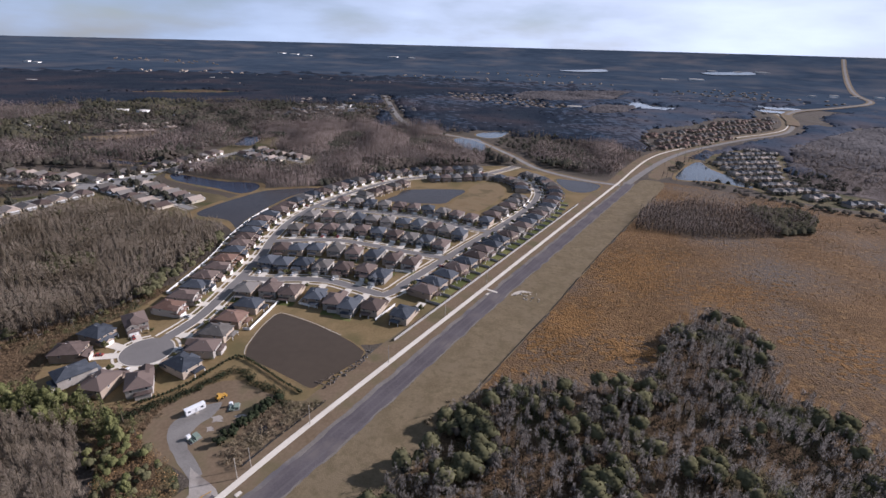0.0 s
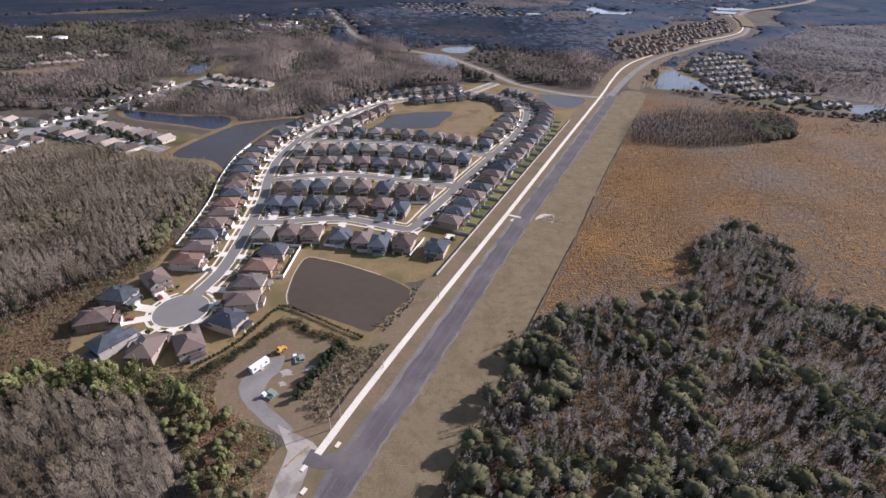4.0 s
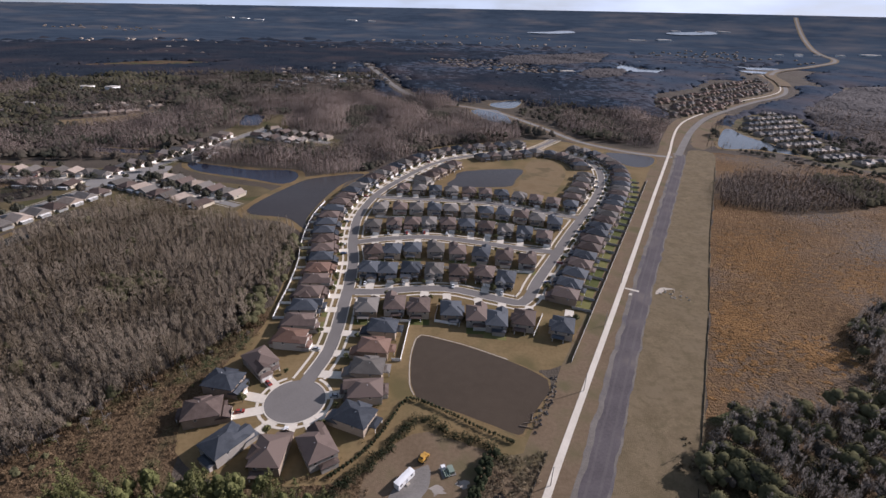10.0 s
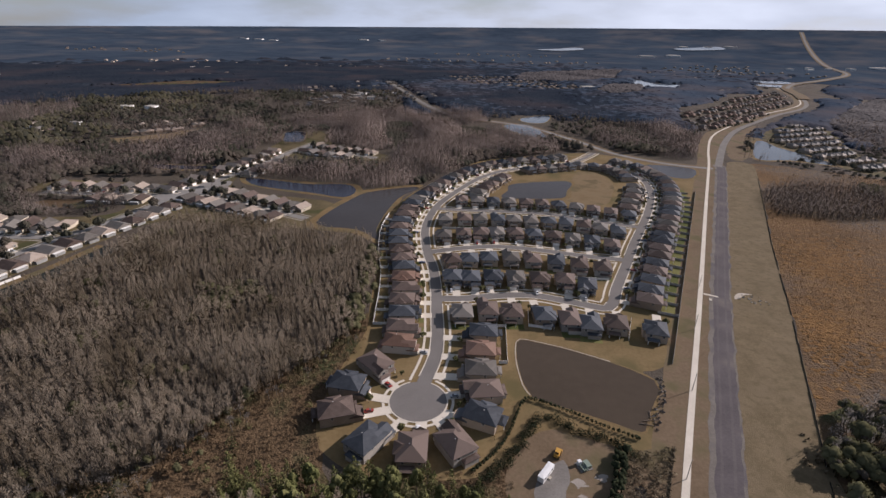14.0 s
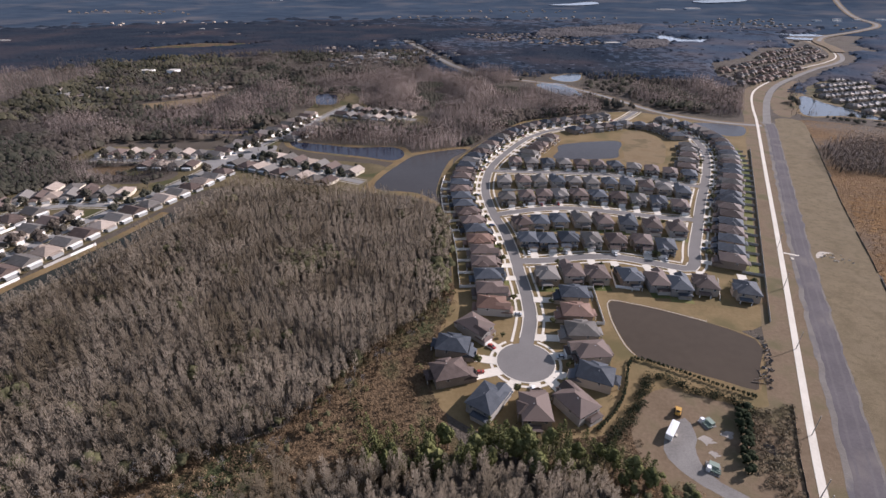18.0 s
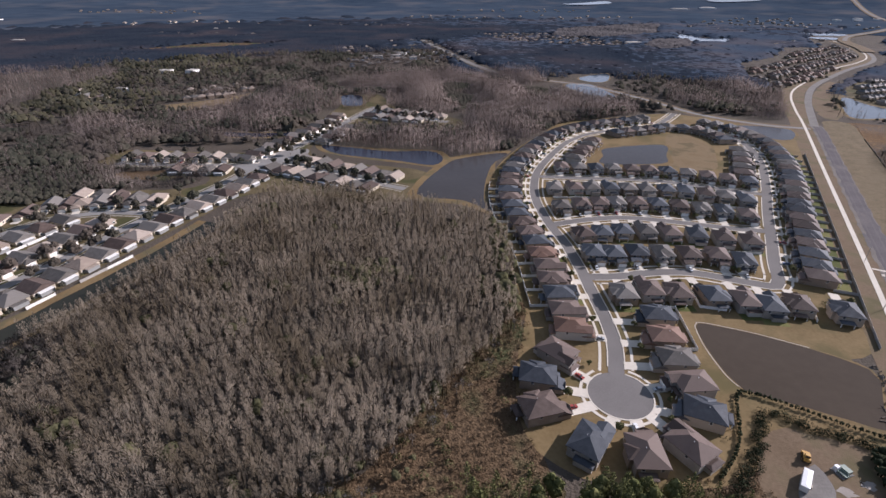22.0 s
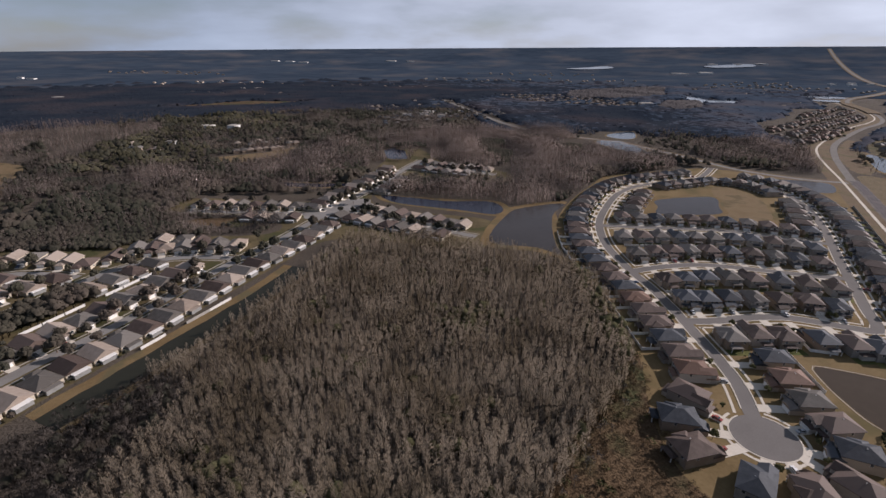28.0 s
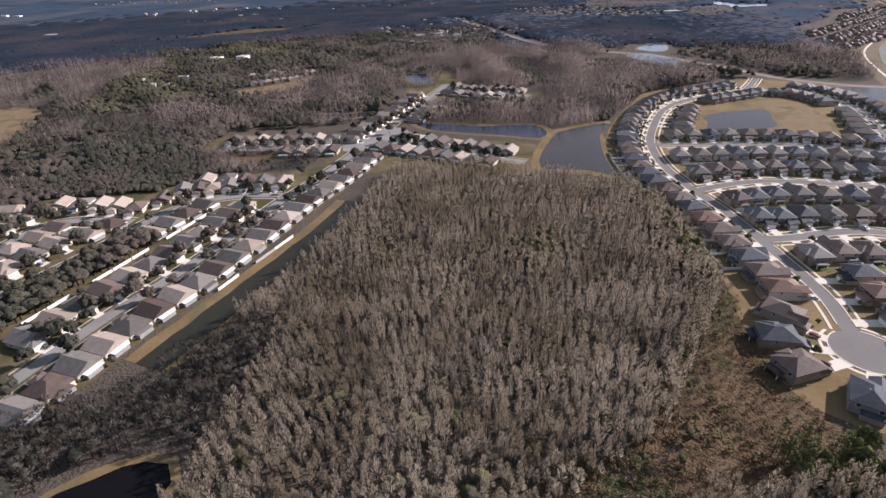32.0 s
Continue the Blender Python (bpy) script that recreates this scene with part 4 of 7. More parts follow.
sheet("old_lawn", [(-530, 190), (-395, 120), (-368, 130), (-345, 190), (-318, 262), (-288, 345), (-255, 400), (-140, 385), (-115, 430), (-130, 460), (-240, 500), (-225, 620),
                   (-100, 600), (-90, 650), (-170, 700), (-215, 800), (-250, 760), (-268, 620), (-300, 510), (-430, 510), (-440, 470), (-330, 450), (-318, 410), (-400, 396), (-470, 372), (-530, 350)],
      0.045, M["old_grass"], "shaggy olive-brown lawns between the older houses", "grass", 10, 1)
for k, line in OLD.items():
    ribbon("street", line, -3.8, 3.8, 0.10 + 0.004 * len(k), M["old_asphalt"], "sun-bleached street between older houses", "street")
    for s in (-1, 1):
        e = sorted((s * 5.6, s * 6.7))
        ribbon("sidewalk", line, e[0], e[1], 0.10 + 0.003 * len(k), M["old_concrete"], "worn concrete sidewalk", "sidewalk")
sheet("junction_lot", [(-300, 452), (-296, 486), (-272, 512), (-250, 520), (-246, 498), (-262, 478), (-272, 456)], 0.135, M["old_asphalt"], "wide sun-bleached junction between the older streets", "street", 6, 0.6)
oldn = 0
for k, side, first, pitch, count in (("one", 21, 5, 13.6, 23), ("one", -19, 40, 13.6, 14), ("one", -19, 330, 14, 15), ("one", 19, 420, 15, 5), ("one", 19, 540, 14, 2),
                                     ("two", -18, 198, 13.5, 5), ("top", -18, 5, 14, 9), ("top", 18, 70, 14, 4),
                                     ("pond", -16, 26, 13.5, 9), ("pond", 16, 18, 13.5, 9), ("cluster", -15, 12, 13, 8), ("cluster", 15, 16, 13, 7)):
    for (x, y), f in along(OLD[k], side, first, pitch, count):
        if any((x - a) ** 2 + (y - b) ** 2 < 150 for a, b, _ in HOUSES) or min((Vector((x, y)) - q).length for j, l in OLD.items() if j != k for q in l) < 11:
            continue
        old_house(x, y, f, oldn)
        driveway(x, y, f, 0, 5.5, 9.6)
        HOUSES.append((x, y, f))
        oldn += 1
for pts, face in (([(-507, 290), (-503, 306), (-501, 321), (-499, 337)], (1, -0.2)), ([(-488, 344), (-473, 344), (-457, 342), (-442, 340), (-427, 336), (-414, 350)], (0.15, -1)),
                  ([(-478, 263), (-473, 278), (-468, 293), (-464, 307)], (-0.95, 0.3)), ([(-460, 256), (-455, 270), (-450, 284), (-445, 298)], (0.93, -0.35)),
                  ([(-464, 241), (-468, 227), (-472, 213)], (0.95, -0.25)), ([(-396, 296), (-390, 310), (-385, 324), (-378, 338)], (-0.93, 0.35)),
                  ([(-484, 235), (-488, 221), (-492, 207)], (-0.95, 0.25)), ([(-397, 384), (-381, 387), (-365, 381), (-349, 378), (-333, 380)], (0.1, -1)),
                  ([(-407, 366), (-394, 366)], (0.3, -0.95)), ([(-518, 320), (-521, 336)], (0.95, 0.1)), ([(-437, 296), (-430, 310)], (-0.93, 0.35))):
    for px, py in pts:
        old_house(px, py, face, oldn + 1)
        driveway(px, py, face, 0, 5.5, 9.6)
        HOUSES.append((px, py, face))
        oldn += 1
# white walls behind the older gardens
for a, b in (((-412, 205), (-366, 339)), ((-474, 255), (-452, 305))):
    v = Vector(b) - Vector(a)
    k = int(v.length / 12)
    for i in range(k):
        p = Vector(a) + v * (i + 0.5) / k
        if i % 4 == 2:
            continue
        yard_fence(p.x, p.y, -math.degrees(math.atan2(v.x, v.y)), True, 1.0)
for p, q in zip(offsets(smooth(CANAL, 13), -0.5), offsets(smooth(CANAL, 13), -0.5)[1:]):
    v = q - p
    if int(abs(p.y)) % 3 == 1:
        yard_fence((p.x + q.x) / 2, (p.y + q.y) / 2, -math.degrees(math.atan2(v.x, v.y)), int(abs(p.y)) % 2 == 0, v.length / 12)

# ---- distant estates ----
def cluster(outline, pitch, turn, roof, label, group):
    xs, ys = [p[0] for p in outline], [p[1] for p in outline]
    c, s = math.cos(radians(turn)), math.sin(radians(turn))
    r = random.Random(len(outline) + int(xs[0]))
    pts = []
    for i in range(-40, 41):
        for j in range(-40, 41):
            u, v = i * pitch, j * pitch * 1.25 + (6 if j % 2 else -6)
            pts.append((sum(xs) / len(xs) + c * u - s * v, sum(ys) / len(ys) + s * u + c * v, 0 if j % 2 else 180))
    px, py = np.array([p[0] for p in pts]), np.array([p[1] for p in pts])
    verts, faces, mats = [], [], []
    wallb, roofb = block(-4.8, -5.8, 0, 4.8, 5.8, 4.0), hip(-4.8, -5.8, 4.8, 5.8, 4.0, 0.48)
    box(wallb, -4.4, -8, 0, 0.4, -5.8, 2.8)
    for bm in (wallb, roofb):
        bm.verts.index_update()
    for (x, y, flip), ok in zip(pts, inside(px, py, outline)):
        if not ok or r.random() > (0.9 if pitch < 40 else 0.6):
            continue
        loose = (0.16 if pitch < 15 else 0.32) if pitch < 40 else 0.48
        x, y = x + r.uniform(-loose, loose) * pitch, y + r.uniform(-loose, loose) * pitch
        m = pose(x, y, 0.04 + rise(x, y), 0, 0, turn + flip + r.uniform(-9, 9))
        k = r.randrange(len(roof))
        for bm, slot in ((wallb, 0), (roofb, 1 + k)):
            n = len(verts)
            verts += [tuple(m @ v.co) for v in bm.verts]
            for f in bm.faces:
                faces.append(tuple(n + v.index for v in f.verts))
                mats.append(slot)
        HOUSES.append((x, y, None))
    wallb.free()
    roofb.free()
    me = mesh_of("far_houses", verts, faces, M["wall_tan"])
    for k in roof:
        me.materials.append(M[k])
    me.polygons.foreach_set("material_index", mats)
    tagged(new("far_houses", me), label, "houses", group, "stuff")


cluster([(508, 780), (554, 862), (640, 955), (672, 905), (600, 770), (580, 700), (590, 655), (640, 618), (622, 574), (585, 590), (526, 620), (514, 692)], 12.5, 20, ("roof_blue", "roof_grey", "roof_tan", "roof_grey"), "distant grey-roofed house beyond the field", "houses beyond the field")
cluster([(440, 850), (490, 900), (598, 1015), (700, 1120), (780, 1195), (870, 1330), (930, 1450), (800, 1400), (640, 1220), (520, 1100), (440, 980)], 18, 40, ("roof_brown", "roof_red", "roof_red", "roof_grey"), "distant brown-roofed house beside the far road", "houses beside the far road")
cluster([(-28, 1754), (188, 1784), (390, 1500), (313, 1420), (160, 1480), (40, 1540)], 24, 10, ("roof_tan", "roof_tan", "roof_grey"), "far pale house among dark woods", "far pale houses")
cluster([(-300, 1050), (-120, 1120), (0, 1250), (-80, 1350), (-260, 1250), (-340, 1150)], 30, 15, ("roof_grey", "roof_blue"), "far house among tall trees", "far houses in the woods")
cluster([(-700, 768), (-682, 808), (-600, 745), (-588, 715), (-640, 735)], 24, 15, ("roof_grey", "roof_tan", "roof_brown"), "far house at the edge of a clearing", "houses at the clearing")
cluster([(-500, 730), (-490, 748), (-446, 785), (-424, 832), (-410, 826), (-430, 774), (-480, 728)], 11, 32, ("roof_tan", "roof_grey", "roof_tan"), "far pale house in a row beside a tan field", "row of houses by the tan field")

cluster([(690, 1810), (1100, 1930), (1440, 2520), (1090, 2560), (800, 2200)], 46, 25, ("roof_grey", "roof_tan"), "far pale house in the woods by the lake", "far houses by the lake")
cluster([(-400, 1360), (-200, 1600), (-120, 1400), (-190, 1120), (-330, 1060)], 40, 15, ("roof_grey", "roof_tan"), "far pale house along the far street", "far houses along the street")
cluster([(-525, 785), (-515, 850), (-450, 885), (-425, 880), (-450, 800)], 26, 30, ("roof_grey", "roof_tan"), "far house among mixed woods", "far houses among mixed woods")
for k, (cx, cy, rx, ry) in enumerate(((-1150, 2100, 300, 120), (-500, 2050, 260, 130), (-150, 2500, 320, 150), (420, 2600, 300, 140), (900, 1500, 140, 120), (-900, 1650, 200, 80), (300, 3000, 400, 120), (1350, 2100, 200, 180), (-1600, 2700, 400, 130))):
    cluster([(cx + rx * math.cos(a), cy + ry * math.sin(a)) for a in [j * math.pi / 4 for j in range(8)]], 58, 15 * k, ("roof_tan", "roof_grey"), "far pale house scattered in the woods", "far scattered houses")
sheet("far_estate_ground", [(504, 800), (540, 875), (600, 930), (655, 960), (684, 905), (612, 765), (594, 705), (604, 662), (655, 622), (640, 560), (585, 578), (520, 612), (508, 690)], 0.045, M["old_grass"], "grey-brown gardens of the estate beyond the field", "grass", 12, 1)
for a in (0, 1):
    ribbon("far_street", smooth([(545 + 45 * a, 625 - 12 * a), (530 + 30 * a, 700), (540 + 38 * a, 790), (590 + 44 * a, 880)], 20), -3.5, 3.5, 0.09 + 0.006 * a, M["asphalt"], "pale street of the estate beyond the field", "street")
sheet("far_road_ground", [(430, 840), (490, 890), (598, 1005), (700, 1108), (790, 1190), (880, 1330), (945, 1460), (779, 1450), (630, 1270), (500, 1160), (430, 1000)], 0.05, M["ground"], "dark brown gardens beside the far road", "ground", 16, 3)
ribbon("far_road_verge", smooth([(925, 1350), (972, 1444), (1038, 1605), (1155, 1750), (1401, 1951), (1688, 2241), (1890, 2690), (2622, 4053)], 30), -15, 15, 2.2, M["dirt"], "wide tan verges of the far road", "earth")
ribbon("far_carriageway", smooth([(1038, 1605), (1155, 1750), (1401, 1951), (1688, 2241), (1890, 2690), (2622, 4053)], 30), -6, 6, 2.5, M["gravel"], "pale grey far road between wide verges", "road")
pond([(632, 598), (684, 606), (690, 590), (658, 571), (627, 565)], M["far_water"], "small bright pond by the grey estate", 3.0)
sheet("pond_shore", [(383, 668), (406, 737), (479, 850), (560, 940), (560, 900), (512, 830), (500, 812), (474, 790), (418, 690)], 0.058, M["dirt"], "tan bare shore between the far pond and the road", "earth", 8, 2)

# ---- trees ----
nrng = np.random.default_rng(11)


def twigs(n, h, low, spread, width, rng, up=0.35, top=0.15):
    """Thin blades set round a stem: the branches and twigs of a bare tree. Triangles as an array n x 3 x 3."""
    z = h * (low + (1 - low) * rng.random(n) ** 0.8)
    a = rng.random(n) * 2 * np.pi
    rel = (z / h - low) / (1 - low)
    ln = spread * (np.sin(np.pi * np.clip(rel * 0.85 + 0.12, 0, 1)) * 0.9 + top) * (0.6 + 0.6 * rng.random(n))
    d = np.stack([np.cos(a), np.sin(a), up + 0.5 * rng.random(n)], 1)
    d /= np.linalg.norm(d, axis=1)[:, None]
    start = np.stack([0.1 * np.cos(a), 0.1 * np.sin(a), z], 1) + d * (ln * 0.15 * rng.random(n))[:, None]
    end = start + d * ln[:, None]
    side = np.stack([-np.sin(a), np.cos(a), 0 * a], 1) * np.cos(rng.random(n) * 3)[:, None] + np.array([0, 0, 1.0]) * np.sin(rng.random(n) * 3)[:, None]
    w = width * (0.6 + 0.8 * rng.random(n))[:, None]
    mid = start * 0.45 + end * 0.55
    return np.stack([start, mid + side * w, end - side * w * 0.3], 1)


def stem(h, r, sides=5, lean=0.0):
    a = np.arange(sides) * 2 * np.pi / sides
    out = []
    for i in range(sides):
        j = (i + 1) % sides
        p, q = (r * math.cos(a[i]), r * math.sin(a[i]), 0), (r * math.cos(a[j]), r * math.sin(a[j]), 0)
        out.append([p, q, (lean, 0, h)])
    return np.array(out, float)


def leaves(n, centre, radii, size, rng, flat=0.4):
    """Leaf clumps spread over a lumpy ellipsoid: triangles n x 3 x 3."""
    v = rng.normal(size=(n, 3))
    v /= np.linalg.norm(v, axis=1)[:, None]
    v[:, 2] = np.where(v[:, 2] < -0.3, -v[:, 2] * 0.5, v[:, 2])
    c = np.array(centre) + v * np.array(radii) * (0.72 + 0.36 * rng.random(n))[:, None]
    a = rng.normal(size=(n, 3))
    a -= (a * v).sum(1)[:, None] * v * flat
    a /= np.linalg.norm(a, axis=1)[:, None]
    b = np.cross(v, a) + 0.3 * rng.normal(size=(n, 3))
    s = size * (0.6 + 0.8 * rng.random(n))[:, None]
    return np.stack([c - a * s, c + a * s, c + b * s * 1.3], 1)


CENTRES = {}


def shaped(tris, centres):
    """Keeps, for each leaf or twig of a plant, the middle of the clump that it belongs to."""
    CENTRES[id(tris)] = (tris, centres)
    return tris


def crown_twigs(n, h, low, wide, width, rng):
    """Upswept twigs that fill a rounded cone: the crown of a bare cypress."""
    rel = rng.random(n) ** 1.25
    a = rng.random(n) * 2 * np.pi
    rad = wide * np.sqrt(np.clip(1.0 - rel ** 1.6, 0.02, 1)) * (0.40 + 0.60 * rng.random(n) ** 0.6)
    z = h * (low + (1 - low) * rel)
    flat = np.stack([np.cos(a), np.sin(a), 0 * a], 1)
    up = np.array([0, 0, 1.0])
    end = flat * rad[:, None] + up * z[:, None]
    start = flat * (rad * 0.35)[:, None] + up * (z - 0.35 - 0.45 * rad - 0.5 * rng.random(n))[:, None]
    side = np.stack([-np.sin(a), np.cos(a), 0 * a], 1) + 0.5 * rng.normal(size=(n, 3))
    w = width * (0.6 + 0.8 * rng.random(n))[:, None]
    mid = start * 0.3 + end * 0.7
    return np.stack([start, mid + side * w, end - side * w * 0.4], 1)


def cypress(rng, n=84, width=0.16):
    h = 12.5 + 5.0 * rng.random()
    low, wide = 0.44 + 0.10 * rng.random(), 1.55 + 0.75 * rng.random()
    return np.concatenate([stem(h, 0.17), crown_twigs(n, h, low, wide, width, rng), twigs(6, h, 0.25, 1.1, 0.07, rng, 0.2)])


def bare_tree(rng, n=90):
    """A broad bare hardwood: forked limbs with puffs of fine twigs round their ends."""
    h = 9 + 4 * rng.random()
    tris, mids = [stem(h * 0.8, 0.2)], [np.tile((0, 0, h * 0.5), (5, 1))]
    lumps = 5
    for k in range(lumps):
        a = 2 * math.pi * k / lumps + rng.random()
        q = 1.7 if k else 0.0
        c = np.array((q * math.cos(a), q * math.sin(a), h * (0.60 + 0.2 * rng.random() + (0.12 if k == 0 else 0))))
        m = n // lumps
        v = rng.normal(size=(m, 3))
        v /= np.linalg.norm(v, axis=1)[:, None]
        v[:, 2] = np.abs(v[:, 2]) * 1.1 - 0.15
        tip = c + v * np.array((1.7, 1.7, h * 0.2)) * (0.65 + 0.45 * rng.random(m))[:, None]
        root = c + (tip - c) * 0.3 - np.array((0, 0, 0.5))
        w = rng.normal(size=(m, 3)) * 0.075
        tris.append(np.stack([root, root * 0.3 + tip * 0.7 + w, tip - w * 0.4], 1))
        mids.append(np.tile(c * 0.6 + np.array((0, 0, h * 0.2)), (m, 1)))
    return shaped(np.concatenate(tris), np.concatenate(mids))


def lumpy(rng, n, h, r, size, lumps=5):
    """An evergreen: a short stem under a crown of several rounded clumps of leaves."""
    tris, mids = [stem(h * 0.7, 0.3)], [np.tile((0, 0, h * 0.5), (5, 1))]
    for k in range(lumps):
        a = 2 * math.pi * k / lumps + rng.random()
        q = r * (0.34 + 0.2 * rng.random()) if k else 0.0
        c = np.array((q * math.cos(a), q * math.sin(a), h * (0.56 + 0.22 * rng.random() + (0.16 if k == 0 else 0))))
        m = n // lumps
        heart = puff(rng, r * 0.42, h * 0.30, 0, 1.0, 5, 0.0) + (c - np.array((0, 0, h * 0.14)))
        tris += [heart, leaves(m, c, (r * 0.5, r * 0.5, h * 0.22), size, rng)]
        mids.append(np.tile(c * 0.5 + np.array((0, 0, h * 0.14)), (m + len(heart), 1)))
    return shaped(np.concatenate(tris), np.concatenate(mids))


def puff(rng, r, h, fringe=12, size=0.8, sides=7, low=0.25, sink=1.3):
    """A far crown: an uneven closed dome with loose leaf clumps standing out of it."""
    rings = []
    for q, z in ((0.95, low), (0.92, 0.52), (0.55, 0.85)):
        a = (np.arange(sides) + 0.5 * rng.random()) * 2 * np.pi / sides
        k = r * q * rng.uniform(0.78, 1.2, sides)
        rings.append(np.stack([k * np.cos(a), k * np.sin(a), h * z * rng.uniform(0.88, 1.12, sides)], 1))
    tip = np.array([rng.uniform(-0.2, 0.2) * r, rng.uniform(-0.2, 0.2) * r, h])
    out = []
    for lo, hi in zip(rings, rings[1:]):
        for i in range(sides):
            j = (i + 1) % sides
            out += [[lo[i], lo[j], hi[j]], [lo[i], hi[j], hi[i]]]
    out += [[rings[-1][i], rings[-1][(i + 1) % sides], tip] for i in range(sides)]
    out = np.array(out)
    if fringe:
        out = np.concatenate([out, leaves(fringe, (0, 0, h * 0.55), (r * 0.95, r * 0.95, h * 0.42), size, rng)])
    return shaped(out, np.tile((0, 0, -h * sink), (len(out), 1)))


def pine_tree(rng, n=110):
    """A pine: tufted boughs in whorls up a straight stem."""
    h = 13 + 5 * rng.random()
    tris, mids = [stem(h, 0.26)], [np.tile((0, 0, h * 0.6), (5, 1))]
    for k in range(11):
        z = h * (0.38 + 0.06 * k)
        r = 2.9 - 0.23 * k
        a = k * 2.4 + rng.random()
        c = np.array((0.5 * r * math.cos(a), 0.5 * r * math.sin(a), z))
        m = n // 11
        tris.append(leaves(m, c, (r * 0.72, r * 0.72, 1.0), 0.30, rng))
        mids.append(np.tile(c * np.array((0.5, 0.5, 1)) - np.array((0, 0, 0.6)), (m, 1)))
    return shaped(np.concatenate(tris), np.concatenate(mids))


def bush(rng, n=64, h=1.6):
    return leaves(n, (0, 0, h * 0.4), (h * 0.7, h * 0.7, h * 0.6), 0.21, rng)


def soften(me, v, centre):
    """Bends the shading of a crown's leaves outward, so that the crown reads as one soft mass."""
    t = v.reshape(-1, 3, 3)
    g = np.cross(t[:, 1] - t[:, 0], t[:, 2] - t[:, 0])
    g /= np.linalg.norm(g, axis=1)[:, None] + 1e-9
    o = (t - centre).reshape(-1, 3, 3)
    o /= np.linalg.norm(o, axis=2)[:, :, None] + 1e-9
    nv = 0.22 * g[:, None, :] + o
    nv /= np.linalg.norm(nv, axis=2)[:, :, None] + 1e-9
    at = me.attributes.new("custom_normal", "FLOAT_VECTOR", "POINT")
    at.data.foreach_set("vector", nv.astype(np.float32).ravel())


def stuff(name, protos, x, y, scale, material, label, category, tall=None, soft=False, core=0.45, slope=None, deep=8.0):
    """One mesh of many plants: a copy of one of the protos at each place."""
    k = nrng.integers(0, len(protos), len(x))
    rot = nrng.random(len(x)) * 2 * np.pi
    tall = scale if tall is None else tall
    chunks, centres = [], []
    for i, p in enumerate(protos):
        at = np.nonzero(k == i)[0]
        if not len(at):
            continue
        c, s = np.cos(rot[at])[:, None, None], np.sin(rot[at])[:, None, None]
        sc, tl = scale[at][:, None, None], tall[at][:, None, None]
        px, py, pz = p[None, :, :, 0], p[None, :, :, 1], p[None, :, :, 2]
        gz = np.array([rise(a, b) for a, b in zip(x[at], y[at])])[:, None, None]
        v = np.stack([x[at][:, None, None] + sc * (c * px - s * py), y[at][:, None, None] + sc * (s * px + c * py), gz + tl * pz], -1)
        chunks.append(v.reshape(-1, 3))
        if soft:
            own = CENTRES.get(id(p), (None, None))[1]
            if slope is not None:
                mid = np.stack([x[at] + (deep + 8) * slope[0][at], y[at] + (deep + 8) * slope[1][at], gz[:, 0, 0] - deep], -1)
                centres.append(np.repeat(mid, p.shape[0], 0))
            elif own is None:
                mid = np.stack([x[at], y[at], gz[:, 0, 0] + tall[at] * p[:, :, 2].max() * core], -1)
                centres.append(np.repeat(mid, p.shape[0], 0))
            else:
                cx, cy, cz = own[None, :, 0], own[None, :, 1], own[None, :, 2]
                c2, s2, sc2, tl2 = c[:, :, 0], s[:, :, 0], sc[:, :, 0], tl[:, :, 0]
                mid = np.stack([x[at][:, None] + sc2 * (c2 * cx - s2 * cy), y[at][:, None] + sc2 * (s2 * cx + c2 * cy), gz[:, :, 0] + tl2 * cz], -1)
                centres.append(mid.reshape(-1, 3))
    v = np.concatenate(chunks).astype(np.float32)
    if soft:
        t = v.reshape(-1, 3, 3)
        out = t.mean(1) - np.concatenate(centres)
        turned = (np.cross(t[:, 1] - t[:, 0], t[:, 2] - t[:, 0]) * out).sum(1) < 0
        t[turned] = t[turned][:, [0, 2, 1]]
    n = len(v) // 3
    me = bpy.data.meshes.new(name)
    me.vertices.add(3 * n)
    me.vertices.foreach_set("co", v.ravel())
    me.loops.add(3 * n)
    me.loops.foreach_set("vertex_index", np.arange(3 * n, dtype=np.int32))
    me.polygons.add(n)
    me.polygons.foreach_set("loop_start", np.arange(0, 3 * n, 3, dtype=np.int32))
    me.update(calc_edges=True)
    if soft:
        soften(me, v, np.concatenate(centres)[:, None, :])
    me.materials.append(material)
    return tagged(new(name, me), label, category, "", "stuff")


def sown(poly, spacing, jitter=0.45, keep=1.0):
    """Places in a polygon on a jittered grid."""
    xs, ys = [p[0] for p in poly], [p[1] for p in poly]
    gx, gy = np.meshgrid(np.arange(min(xs), max(xs), spacing), np.arange(min(ys), max(ys), spacing * 0.87))
    gx = gx + (np.arange(gx.shape[0])[:, None] % 2) * spacing / 2
    x, y = gx.ravel(), gy.ravel()
    x, y = x + nrng.uniform(-jitter, jitter, len(x)) * spacing, y + nrng.uniform(-jitter, jitter, len(x)) * spacing
    ok = inside(x, y, poly) & (nrng.random(len(x)) < keep)
    return x[ok], y[ok]


def sizes(n, lo=0.75, hi=1.2):
    return nrng.uniform(lo, hi, n)


